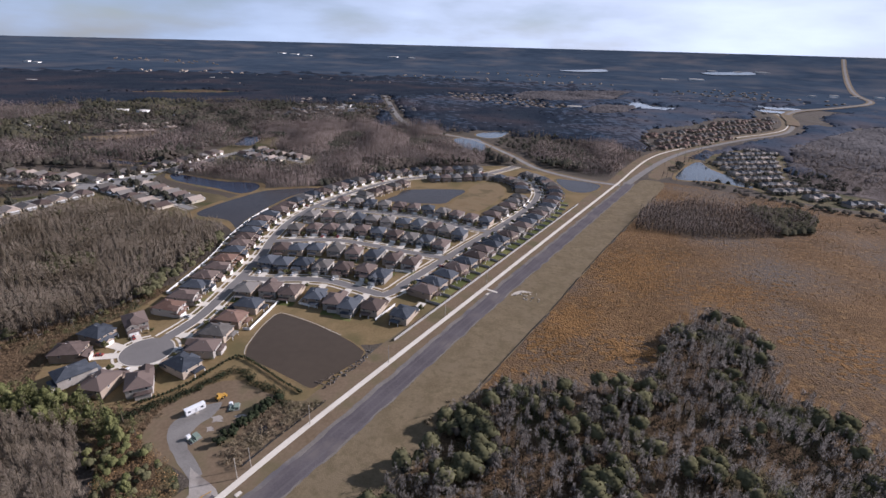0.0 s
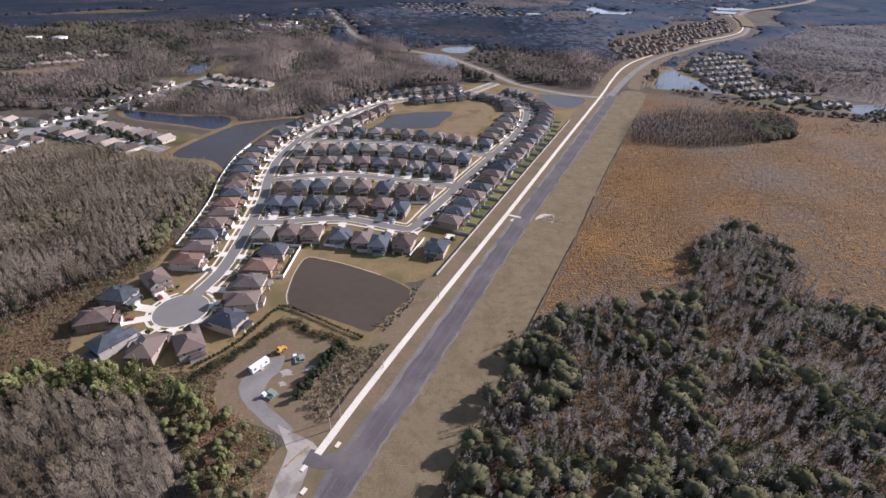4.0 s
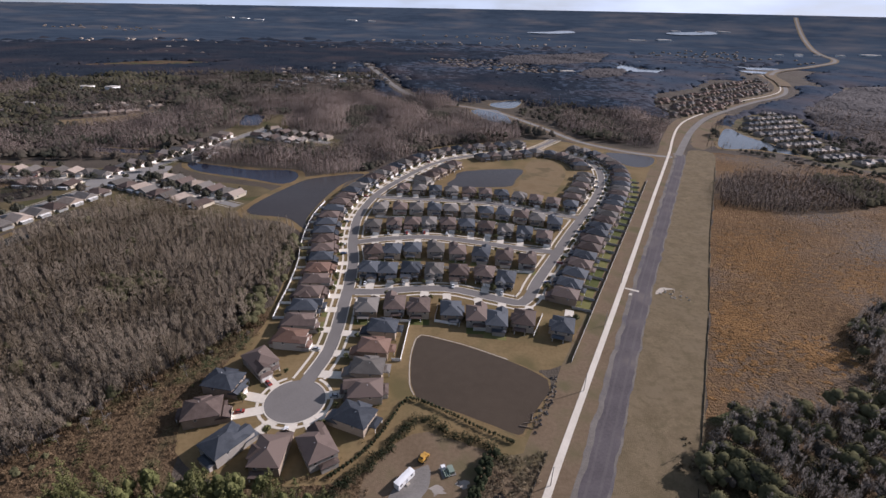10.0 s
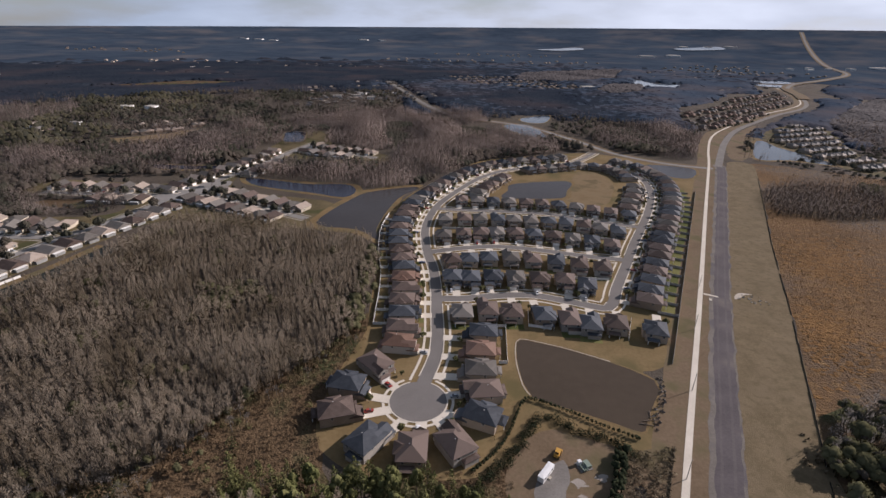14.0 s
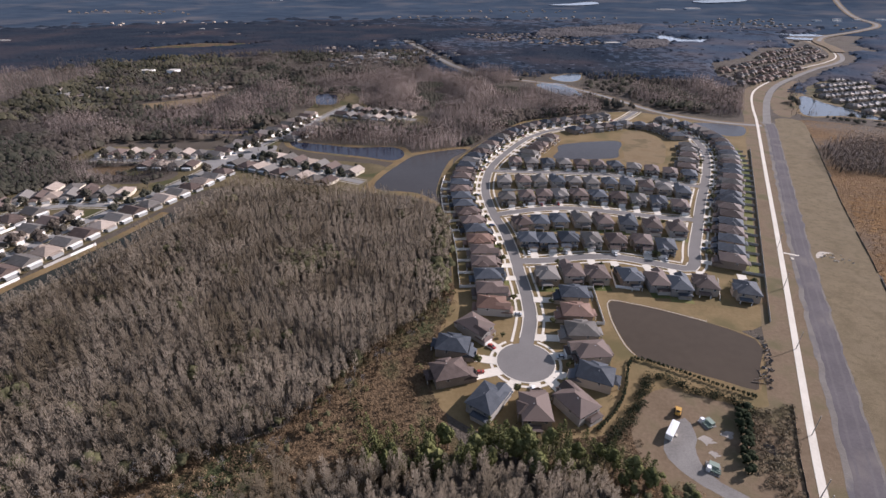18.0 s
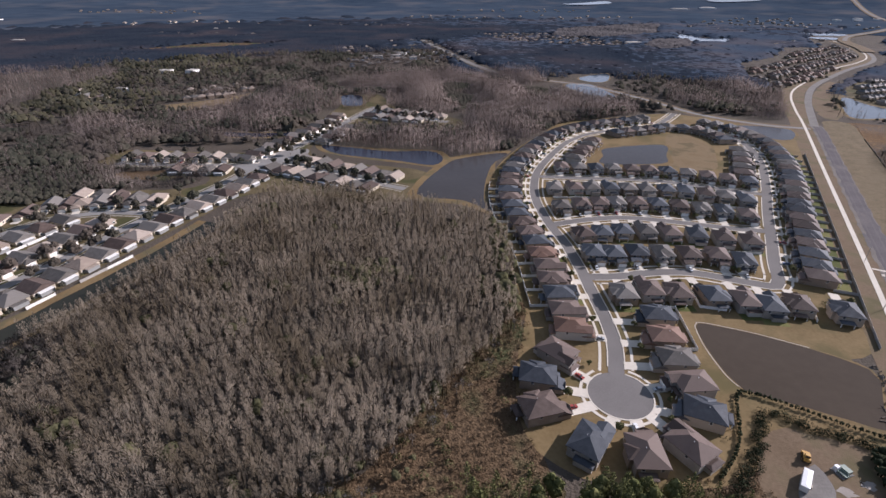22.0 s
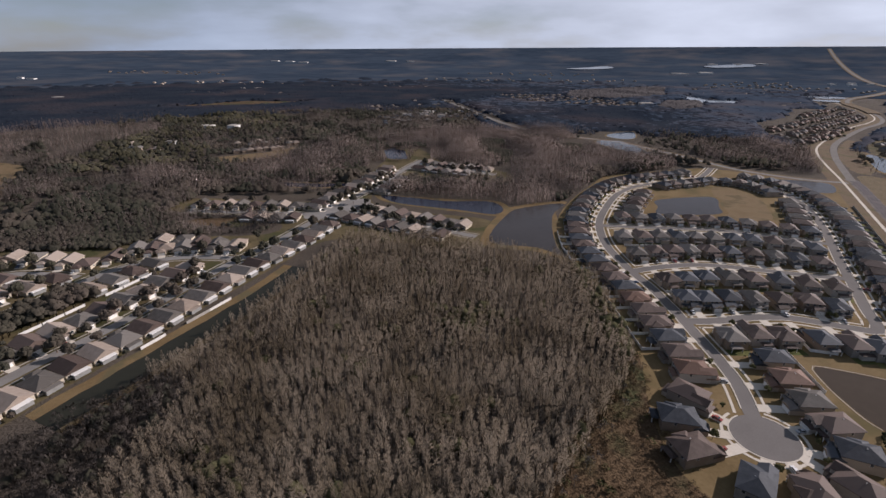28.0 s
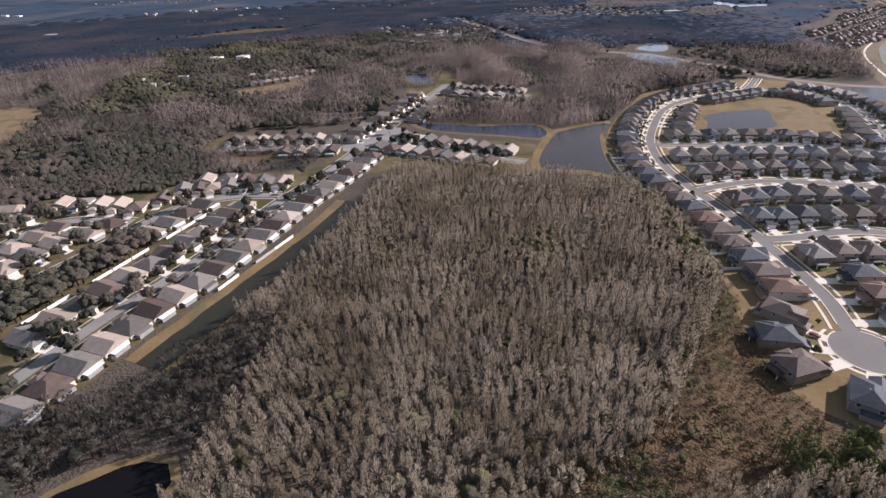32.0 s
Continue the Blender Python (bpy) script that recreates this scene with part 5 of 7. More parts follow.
CYP = [cypress(nrng, 100, 0.14) for _ in range(8)]
CYP_MID = [cypress(nrng, 62, 0.20) for _ in range(7)]
CYP_FINE = [cypress(nrng, 150, 0.105) for _ in range(6)]
CYP_FAR = [np.concatenate([stem(12, 0.2, 3), crown_twigs(25, 13.5 + k, 0.18, 2.0, 0.36, nrng)]) for k in range(6)]
CYP_WIDE = [puff(nrng, 8.0, 9 + 0.6 * k, 5, 1.6, 5, 0.35, 3.0) for k in range(5)]
BARE = [bare_tree(nrng, 170) for _ in range(6)]
OAK_FULL = [lumpy(nrng, 240, 9, 4.6, 0.42, 7) for _ in range(4)]
OAK = [lumpy(nrng, 320, 10, 4.8, 0.40, 6) for _ in range(6)]
OAK_FAR = [puff(nrng, 5.2, 9.5, 12, 1.0, 6, 0.3, 0.9) for _ in range(6)]
OAK_LOOSE = [puff(nrng, nrng.uniform(2.4, 4.4), nrng.uniform(7.5, 10.5), 20, 0.85, 5, 0.4, 0.5) for _ in range(8)]
PINE = [pine_tree(nrng, 330), lumpy(nrng, 210, 12, 3.8, 0.36, 7), pine_tree(nrng, 330), lumpy(nrng, 210, 11, 3.6, 0.36, 7)]
BUSH = [bush(nrng) for _ in range(4)]


def fall(x, y, span, seed=2.0, gain=12.0):
    """The slope of the domes' tops."""
    h = domes(x, y, span, seed)
    return gain * (domes(x + 4.0, y, span, seed) - h) / 4.0, gain * (domes(x, y + 4.0, span, seed) - h) / 4.0


def domes(x, y, span=46.0, seed=2.0):
    """How high the woods stand, 0 to 1: cypress grows in rounded domes, tall in the middle and low at the rim."""
    return np.clip(np.array([0.55 + 1.1 * noise.noise((a / span, b / (span * 0.8), seed)) for a, b in zip(x, y)]), 0.0, 1.0)


WEST_WOOD = [(-430, 60), (-430, 110), (-400, 122), (-372, 134), (-350, 156), (-334, 178), (-311, 188), (-296, 218), (-285, 248), (-272, 282), (-262, 320), (-254, 360), (-246, 395), (-200, 402), (-150, 380), (-120, 372), (-96, 362),
             (-72, 352), (-61, 330), (-59, 290), (-60, 245), (-68, 218), (-88, 188), (-108, 160), (-123, 138), (-150, 120), (-200, 90), (-340, 50)]
x, y = sown(WEST_WOOD, 3.75)
POOL = [(-345, 98), (-337, 110), (-331, 116), (-323, 121), (-315, 126), (-308, 128), (-299, 127), (-294, 120), (-296, 112), (-304, 98), (-325, 90)]
ok = ~inside(x, y, grown(POOL, 8))
for p in smooth(CANAL, 6):
    ok &= (x - p.x) ** 2 + (y - p.y) ** 2 > 26.5 ** 2
x, y = x[ok], y[ok]
# thickets of evergreens stand among the cypress
d1 = np.hypot((x + 150) / 22, (y - 268) / 16)
d2 = np.hypot((x + 64) / 9, (y - 285) / 75)
ever = ((d1 < 1) & (nrng.random(len(x)) < 0.42)) | ((d2 < 1) & (nrng.random(len(x)) < 0.34)) | (nrng.random(len(x)) < 0.018 + 0.03 * (y < 150))
high = 0.80 + 0.34 * domes(x, y, 38.0, 4.0)
# woods round the pool take darkened colours in place of deep shade
dim = (x < -288 + 0.12 * (y - 110)) & (y < 200)
ever &= ~dim
for protos, ok in ((CYP, ~ever & ~dim & (y < 215)), (CYP_MID, ~ever & ~dim & (y >= 215))):
    stuff("swamp_woods", protos, x[ok], y[ok], sizes(ok.sum(), 0.85, 1.2), M["cypress"], "dense grey-brown stand of bare swamp cypress", "woods", high[ok] * sizes(ok.sum(), 0.88, 1.1), soft=True, core=0.25)
shade = dim & (nrng.random(len(x)) < 0.22)
stuff("swamp_hardwoods", BARE, x[dim & ~shade], y[dim & ~shade], sizes((dim & ~shade).sum(), 0.7, 1.15), M["shade_bare"], "dark grey bare hardwoods round the black pool, coloured darker still for shade", "woods", soft=True)
stuff("swamp_evergreens", OAK_LOOSE, x[shade], y[shade], sizes(shade.sum(), 0.5, 0.95), M["mid_oak"], "dark evergreens among the hardwoods round the pool", "woods", soft=True)
ux, uy = sown([(-420, 70), (-400, 122), (-350, 160), (-312, 186), (-290, 190), (-284, 120), (-290, 60)], 4.4)
ok = ~inside(ux, uy, grown(POOL, 7))
stuff("swamp_understorey", [bush(nrng, 46, 3.4) for _ in range(3)], ux[ok], uy[ok], sizes(ok.sum(), 0.6, 1.3), M["shade_bare"], "undergrowth round the black pool, coloured dark for shade", "brush", soft=True)
stuff("evergreen_thicket", OAK, x[ever], y[ever], sizes(ever.sum(), 0.6, 0.95), M["oak"], "dark evergreen trees among bare cypress", "woods", soft=True)
x, y = sown([(-200, 10), (-150, 90), (-122, 112), (-62, 118), (-8, 112), (20, 82), (14, 10)], 3.4)
stuff("swamp_woods", CYP_FINE, x, y, sizes(len(x)), M["cypress"], "grey-brown stand of bare cypress south of the estate", "woods", soft=True, core=0.25)
# the mixed grove by the field
GROVE = [(136, 125), (146, 146), (159, 164), (175, 180), (203, 182), (228, 184), (252, 194), (262, 208), (266, 228), (284, 252), (312, 270), (334, 258), (329, 226), (322, 198), (336, 180), (342, 158), (354, 138), (362, 110), (386, 60), (405, 30), (104, 30), (113, 78), (126, 104)]
sheet("grove_floor", grown(GROVE, 2), 0.052, M["scrub"], "brown leaf litter under the mixed grove", "ground", 8, 2)
x, y = sown(GROVE, 4.5, 0.55, 0.95)
clump = np.array([noise.noise((a * 0.035, b * 0.035, 1.0)) for a, b in zip(x, y)])
glade = np.array([noise.noise((a * 0.03, b * 0.045, 9.0)) for a, b in zip(x, y)]) > 0.42
rim = np.clip((x - 225 - 0.25 * (y - 150)) / 60, 0, 1) * (y < 235) + 0.8 * ((x < 150) & (y < 75))
pick = nrng.random(len(x)) + 0.9 * clump + 0.28 * rim - 0.08 * ((y > 205) & (x < 315))
x, y, pick, rim = x[~glade], y[~glade], pick[~glade], rim[~glade]
ev = pick < 0.27
pale = ~ev & (nrng.random(len(x)) < np.where(rim > 0.3, 0.75, 0.45))
grey = ~ev & ~pale
dark = ev & (nrng.random(len(x)) < 0.2)
stuff("bare_grove", BARE, x[grey], y[grey], sizes(grey.sum(), 0.75, 1.3), M["bare"], "grey bare hardwood trees in a mixed grove", "woods", soft=True)
stuff("cypress_grove", CYP, x[pale], y[pale], sizes(pale.sum(), 0.7, 1.05), M["bare"], "grey bare cypress in a mixed grove", "woods", soft=True, core=0.25)
stuff("oak_grove", OAK, x[ev & ~dark], y[ev & ~dark], sizes((ev & ~dark).sum(), 0.75, 1.25), M["oak"], "rounded olive-green oaks in a mixed grove", "woods", soft=True)
stuff("oak_grove", OAK, x[dark], y[dark], sizes(dark.sum(), 0.6, 1.05), M["mid_oak"], "dark green evergreens in a mixed grove", "woods", soft=True)
x, y = sown(GROVE, 4.2, 0.55, 0.8)
low = nrng.random(len(x)) < 0.55
UNDER = [bush(nrng, 34, 2.0) for _ in range(4)]
stuff("grove_undergrowth", UNDER, x[low], y[low], sizes(low.sum(), 0.8, 2.1), M["hedge"], "dark green undergrowth in the grove", "brush", soft=True)
stuff("grove_undergrowth", UNDER, x[~low], y[~low], sizes((~low).sum(), 0.7, 1.7), M["brush"], "rust-brown undergrowth in the glades of the grove", "brush", soft=True)
x, y = sown([(308, 448), (322, 492), (345, 530), (395, 556), (479, 552), (511, 542), (520, 518), (490, 472), (430, 448), (363, 436)], 4.0)
ev = (x > 455) & (nrng.random(len(x)) < 0.6)
stuff("field_grove", CYP_FAR, x[~ev], y[~ev], sizes((~ev).sum(), 0.7, 1.0), M["dim_bare"], "bare grey-brown grove in the middle of the field", "woods", soft=True, core=0.25)
stuff("field_grove_evergreens", OAK_FAR, x[ev], y[ev], sizes(ev.sum(), 0.5, 0.85), M["mid_olive"], "green trees at the end of the field grove", "woods", soft=True)
x, y = sown([(308, 448), (345, 510), (395, 530), (479, 530), (518, 515), (488, 470), (430, 446), (363, 434)], 3.5)
stuff("grove_brush", [bush(nrng, 40, 3.0) for _ in range(3)], x, y, sizes(len(x), 0.6, 1.2), M["brush"], "brown brush under the field grove", "brush")
x, y = sown([(440, 665), (492, 612), (560, 573), (616, 545), (655, 580), (708, 587), (647, 530), (616, 532), (552, 556), (485, 598), (436, 655)], 6.5, 0.5, 0.6)
stuff("field_edge_trees", OAK_FAR, x, y, sizes(len(x), 0.3, 0.65), M["mid_oak"], "dark green trees along the field's far edge", "trees", soft=True)
x, y = sown([(647, 534), (708, 587), (798, 621), (830, 590), (668, 474), (595, 459)], 4.6, 0.5, 0.7)
stuff("field_edge_woods", CYP_FAR, x, y, sizes(len(x), 0.65, 1.0), M["dim_bare"], "bare grey-brown trees at the field's far edge", "woods", soft=True)
x, y = sown([(544, 496), (581, 528), (640, 524), (601, 473), (539, 481)], 6.0, 0.5, 0.5)
stuff("field_edge_scrub", [bush(nrng, 40, 3.0) for _ in range(3)], x, y, sizes(len(x), 0.6, 1.5), M["mid_olive"], "olive scrub along the field's far edge", "brush")
# woods north of the estate, left open at the clearings
CLEARING = [(-640, 476), (-664, 545), (-690, 605), (-735, 645), (-790, 655), (-840, 600), (-790, 500), (-700, 440)]
MEADOWS = [CLEARING, [(-516, 703), (-496, 735), (-440, 772), (-415, 830), (-398, 775), (-422, 700), (-468, 676)], GLADE,
           [(-920, 1270), (-820, 1401), (-750, 1475), (-570, 1470), (-656, 1361)], [(1010, 1735), (1091, 1708), (1085, 1630), (1000, 1650)]]
BOG_EDGE = [(-560, 340), (-520, 385), (-488, 400), (-456, 417), (-411, 435), (-387, 404), (-397, 386), (-432, 366)]
for poly, label in (
    ([(-238, 540), (-164, 524), (-116, 522), (-96, 502), (-44, 520), (-8, 570), (32, 634), (110, 668), (150, 690), (150, 750), (110, 795), (80, 830), (0, 860), (-60, 800), (-80, 700), (-88, 610), (-150, 596), (-215, 600)],
     "bare brown woods behind the curved pond"),
    ([(-90, 680), (-60, 800), (0, 860), (70, 920), (40, 1000), (-200, 1000), (-310, 860), (-260, 840), (-205, 800), (-100, 720)], "bare brown woods round the small cluster"),
    ([(-195, 718), (-110, 674), (-88, 690), (-100, 740), (-190, 800)], "bare brown woods behind the small cluster"),
    ([(-300, 545), (-272, 640), (-280, 740), (-330, 850), (-480, 780), (-420, 690), (-440, 660), (-560, 590), (-500, 540), (-420, 535)], "brown woods west of the older street"),
    ([(-540, 446), (-438, 456), (-430, 500), (-432, 530), (-540, 545)], "brown woods west of the narrow pond"),
    ([(215, 780), (235, 720), (300, 668), (330, 665), (365, 740), (410, 820), (380, 900), (240, 850)], "brown woods beside the cross road"),
    ([(-570, 335), (-518, 342), (-508, 360), (-470, 361), (-428, 368), (-406, 394), (-380, 404), (-332, 406), (-318, 424), (-318, 449), (-345, 460), (-420, 458), (-450, 456), (-570, 440)], "brown scrub woods between the older houses"),
    ([(690, 900), (620, 768), (606, 705), (618, 668), (672, 628), (700, 585), (800, 560), (1150, 560), (1700, 900), (1600, 1500), (1100, 1350), (900, 1150), (740, 1000)], "wide brown swamp woods beyond the field"),
    ([(-900, 380), (-640, 430), (-560, 560), (-660, 600), (-900, 700), (-1100, 600)], "pale brown woods at the edge of the clearing"),
    ([(700, 2170), (562, 1808), (354, 1664), (199, 1679), (271, 1950), (503, 2089)], "far brown woods behind the pale houses, with a mauve haze tint in their colour"),
    ([(608, 1630), (521, 1438), (428, 1365), (410, 1454), (503, 1632)], "far brown woods beside the lake, with a mauve haze tint in their colour"),
):
    near = -950 < poly[0][0] < 600
    x, y = sown(poly, (3.4 if "between the older" in label else 4.6) if near else (9.6 if poly[0][1] < 1300 else 13))
    dim = "west of the narrow" in label or "between the older" in label
    free = np.ones(len(x), bool)
    for hole in MEADOWS + [grown(p, 6) for p in PONDS]:
        free &= ~inside(x, y, hole)
    x, y = x[free], y[free]
    if dim:
        share = np.where(inside(x, y, BOG_EDGE), 0.65, np.where(x < -430, 0.5, 0.1))
        e = nrng.random(len(x)) < share
        stuff("mixed_woods", OAK_FAR, x[e], y[e], (0.55 if "between" in label else 1.0) * sizes(e.sum(), 0.6, 1.05), M["mid_oak"], "dark evergreen trees among bare woods", "woods", soft=True)
        x, y = x[~e], y[~e]
    low = 0.72 if "between the older" in label else 1.0
    rim = domes(x, y, 62.0 if near else 140.0)
    if near and not dim:
        # dark low trees are added to give the domes their shaded creases
        e = rim < (0.04 if "cross road" in label else 0.2)
        if e.any():
            stuff("crease_evergreens", OAK_FAR, x[e], y[e], sizes(e.sum(), 0.4, 0.7), M["mid_oak"], "low dark trees added for the shaded creases between domes of bare cypress", "woods", soft=True)
        x, y, rim = x[~e], y[~e], rim[~e]
    if "wide brown" in label:
        e = np.hypot(x - 250, y) + nrng.uniform(-160, 160, len(x)) < 1010
        ax, ay = sown(poly, 6.2)
        ok = np.hypot(ax - 250, ay) + nrng.uniform(-160, 160, len(ax)) < 1040
        ax, ay = ax[ok], ay[ok]
        stuff("brown_woods", CYP_FAR, ax, ay, sizes(len(ax), 1.1, 1.6), M["dim_bare"], label, "woods", (0.55 + 0.4 * domes(ax, ay, 140.0)) * sizes(len(ax), 0.9, 1.1), soft=True, slope=fall(ax, ay, 140.0, gain=9.0), deep=14.0)
        x, y, rim = x[~e], y[~e], rim[~e]
    high = 0.45 + 0.9 * rim if near else 0.4 + 0.45 * rim
    tilt = fall(x, y, 62.0 if near else 140.0, gain=14.0 if near else 9.0)
    stuff("brown_woods", CYP_FAR if near else CYP_WIDE, x, y, low * sizes(len(x), 0.8, 1.2), M["dim_bare" if dim or "clearing" in label else ("cypress_far" if near else "far_bare")], label, "woods", low * high * sizes(len(x), 0.88, 1.1), soft=True, slope=tilt, deep=8.0 if near else 26.0)

ring = [(-288, 700), (-222, 700), (-214, 800), (-236, 812), (-290, 808)]
x, y = sown(ring, 4.6)
ok = ~inside(x, y, grown([(-252, 722), (-228, 724), (-232, 760), (-240, 790), (-268, 792), (-262, 750)], 5))
for hx, hy, _ in HOUSES:
    ok &= (x - hx) ** 2 + (y - hy) ** 2 > 144
for line in OLD.values():
    for p in line:
        ok &= (x - p.x) ** 2 + (y - p.y) ** 2 > 64
stuff("pond_woods", CYP_FAR, x[ok], y[ok], sizes(ok.sum(), 0.6, 0.95), M["cypress_far"], "bare brown trees round a small dark pond", "woods", soft=True, core=0.1)
sheet("swamp_floor", [(690, 900), (620, 768), (606, 705), (618, 668), (672, 628), (700, 585), (800, 560), (1150, 560), (1700, 900), (1600, 1500), (1100, 1350), (900, 1150), (740, 1000)], 0.06, M["litter"], "leaf litter under the far swamp woods, coloured pale mauve-brown for haze", "ground", 30, 6)

# dark woods in the distance, left open for houses, roads, fields and waters
OPEN = [FIELD, ESTATE, [(-520, 180), (-395, 110), (-345, 190), (-288, 345), (-140, 380), (-115, 440), (-225, 510), (-215, 620), (-90, 600), (-80, 650), (-200, 810), (-270, 780), (-285, 540), (-430, 520), (-520, 400)],
        [(-62, 120), (60, 60), (420, -20), (760, 100), (760, 520), (395, 680), (150, 700), (-60, 560), (-260, 560), (-440, 100)],
        [(80, 780), (150, 780), (200, 1010), (120, 1000), (80, 900)],
        [(640, 580), (1200, 540), (1700, 900), (1600, 1500), (1100, 1380), (680, 900)], [(-90, 680), (150, 690), (90, 900), (40, 1000), (-200, 1000), (-310, 860), (-200, 780)],
        [(504, 800), (540, 875), (600, 930), (655, 960), (684, 905), (612, 765), (594, 705), (604, 662), (655, 622), (640, 560), (585, 578), (520, 612), (508, 690)],
        [(440, 850), (490, 890), (598, 1005), (700, 1108), (790, 1190), (880, 1330), (945, 1460), (779, 1450), (640, 1260), (510, 1150), (450, 1000)],
        [(700, 2170), (562, 1808), (354, 1664), (199, 1679), (271, 1950), (503, 2089)], [(608, 1630), (521, 1438), (428, 1365), (410, 1454), (503, 1632)]]
ROADS = [(smooth([(-15, 1000), (-66, 1131), (-133, 1360), (-195, 1573)], 15), 18), (smooth(ROAD_FAR, 15), 26), (smooth(ROAD_FAR[8:], 25), 92), (smooth(CROSS, 15), 22), (trail_line, 22)]


def wooded(x, y, gap):
    """Which places are free for distant trees."""
    ok = np.ones(len(x), bool)
    for poly in OPEN + MEADOWS + [grown(p, 9) for p in PONDS]:
        ok &= ~inside(x, y, [tuple(q) for q in poly])
    for line, d in ROADS:
        for p in line:
            ok &= (x - p.x) ** 2 + (y - p.y) ** 2 > d * d
    for hx, hy, _ in HOUSES:
        ok &= (x - hx) ** 2 + (y - hy) ** 2 > gap * gap
    return ok


tr_far = random.Random(31)


def mid_limit(x, y):
    return np.where(x < -0.1 * y, 1350.0, 1000.0)


n = int((1350 ** 2 - 330 ** 2) * 1.22 / 62)
ang, rad = nrng.uniform(-1.22, 1.22, n), np.sqrt(nrng.uniform(330 ** 2, 1350 ** 2, n))
x, y = rad * np.sin(ang), rad * np.cos(ang)
ok = (rad < mid_limit(x, y)) & wooded(x, y, 10)
x, y = x[ok], y[ok]
# more dark trees in the near west, added for the cloud shade there
kind = np.array([noise.noise((a * 0.006, b * 0.009, 3.0)) for a, b in zip(x, y)]) + nrng.uniform(-0.3, 0.3, len(x)) + 0.16 * ((x < -380) & (y < 720))
olive, light = np.zeros(len(x), bool), np.zeros(len(x), bool)
for zone, lean in (
        ([(-864, 847), (-939, 975), (-881, 1006), (-792, 960), (-794, 1042), (-705, 955), (-715, 868), (-718, 796), (-687, 695), (-716, 672)], -0.75),
        ([(-1400, 1300), (-1250, 1340), (-939, 1000), (-864, 847), (-790, 690), (-1000, 700)], -0.6),
        ([(-580, 533), (-591, 585), (-553, 597), (-508, 594), (-493, 643), (-398, 671), (-362, 580), (-397, 538), (-427, 512), (-518, 551)], -0.12),
        ([(-620, 440), (-620, 520), (-550, 531), (-452, 517), (-436, 477), (-401, 420), (-449, 409), (-560, 380)], 0.5),
        ([(-695, 705), (-722, 821), (-718, 881), (-713, 968), (-598, 867), (-525, 747), (-506, 651), (-578, 643), (-591, 609), (-627, 590)], 0.4),
        ([(-746, 1022), (-682, 1206), (-538, 1151), (-489, 965), (-555, 904), (-677, 973)], 0.3)):
    here = inside(x, y, zone)
    kind[here] += lean
    if lean < -0.5:
        light |= here
    if 0.0 < lean < 0.45:
        olive |= here & (nrng.random(len(x)) < 0.6)
high = 0.6 + 0.6 * domes(x, y, 70.0, 6.0)
tilt = fall(x, y, 70.0, 6.0)
for nm, protos, ok, m, label in (("mid_woods", OAK_LOOSE, (kind >= 0.0) & ~olive, "mid_oak", "dark green broadleaf woods"), ("mid_woods", OAK_LOOSE, (kind >= 0.0) & olive, "mid_olive", "olive-green broadleaf woods"), ("mid_woods", CYP_FAR, (kind < 0.0) & ~light, "mid_bare", "brown bare woods"), ("mid_woods", CYP_FAR, (kind < 0.0) & light, "cypress_far", "pale brown bare woods")):
    stuff(nm, protos, x[ok], y[ok], sizes(ok.sum(), 0.7, 1.35), M[m], label + " beyond the older houses", "woods", high[ok] * sizes(ok.sum(), 0.75, 1.2), soft=True, slope=(tilt[0][ok], tilt[1][ok]))


def canopy():
    """The closed crowns of the far woods: an uneven sheet, let down to the ground at its edges."""
    radii, cols = [940.0], 300
    while radii[-1] < 2760:
        radii.append(radii[-1] + max(8.0, radii[-1] * 0.0083))
    rows = len(radii)
    ang = np.linspace(-1.25, 1.25, cols)
    rr = np.repeat(np.array(radii), cols) * (1 + nrng.uniform(-0.0035, 0.0035, rows * cols))
    aa = np.tile(ang, rows) + nrng.uniform(-0.0035, 0.0035, rows * cols)
    vx, vy = rr * np.sin(aa), rr * np.cos(aa)
    keep = np.zeros((rows + 1, cols + 1), bool)
    ix = np.arange(rows * cols).reshape(rows, cols)
    cx = (vx[ix[:-1, :-1]] + vx[ix[1:, 1:]]).ravel() / 2
    cy = (vy[ix[:-1, :-1]] + vy[ix[1:, 1:]]).ravel() / 2
    ca = np.arctan2(cx, cy)
    ok = wooded(cx, cy, 11) & (np.hypot(cx, cy) > mid_limit(cx, cy) - 25) & (np.hypot(cx, cy) < 2500 + nrng.uniform(-250, 250, len(cx)))
    keep[1:-1, 1:-1] = ok.reshape(rows - 1, cols - 1)
    full = keep[:-1, :-1] & keep[1:, :-1] & keep[:-1, 1:] & keep[1:, 1:]
    lift = np.where(full.ravel(), 3.6 + nrng.uniform(0, 1.3, rows * cols) + np.minimum(rr, 2200) * 0.0012, 0.2)
    vz = lift + np.array([rise(a, b) for a, b in zip(vx, vy)])
    faces = [(int(p), int(p + 1), int(p + cols + 1), int(p + cols)) for p, k in zip(ix[:-1, :-1].ravel(), ok) if k]
    # two tones by bearing: shaded and hazy left, brighter haze right
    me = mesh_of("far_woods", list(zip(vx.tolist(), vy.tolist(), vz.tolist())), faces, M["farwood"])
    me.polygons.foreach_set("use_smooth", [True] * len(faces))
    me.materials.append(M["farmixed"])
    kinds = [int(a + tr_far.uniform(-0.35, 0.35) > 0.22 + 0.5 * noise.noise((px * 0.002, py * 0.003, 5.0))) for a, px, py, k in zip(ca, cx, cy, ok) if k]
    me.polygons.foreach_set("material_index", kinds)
    tagged(new("far_woods", me), "woods stretching into the distance, coloured dark and blue for cloud shade and haze", "woods", "", "stuff")


canopy()
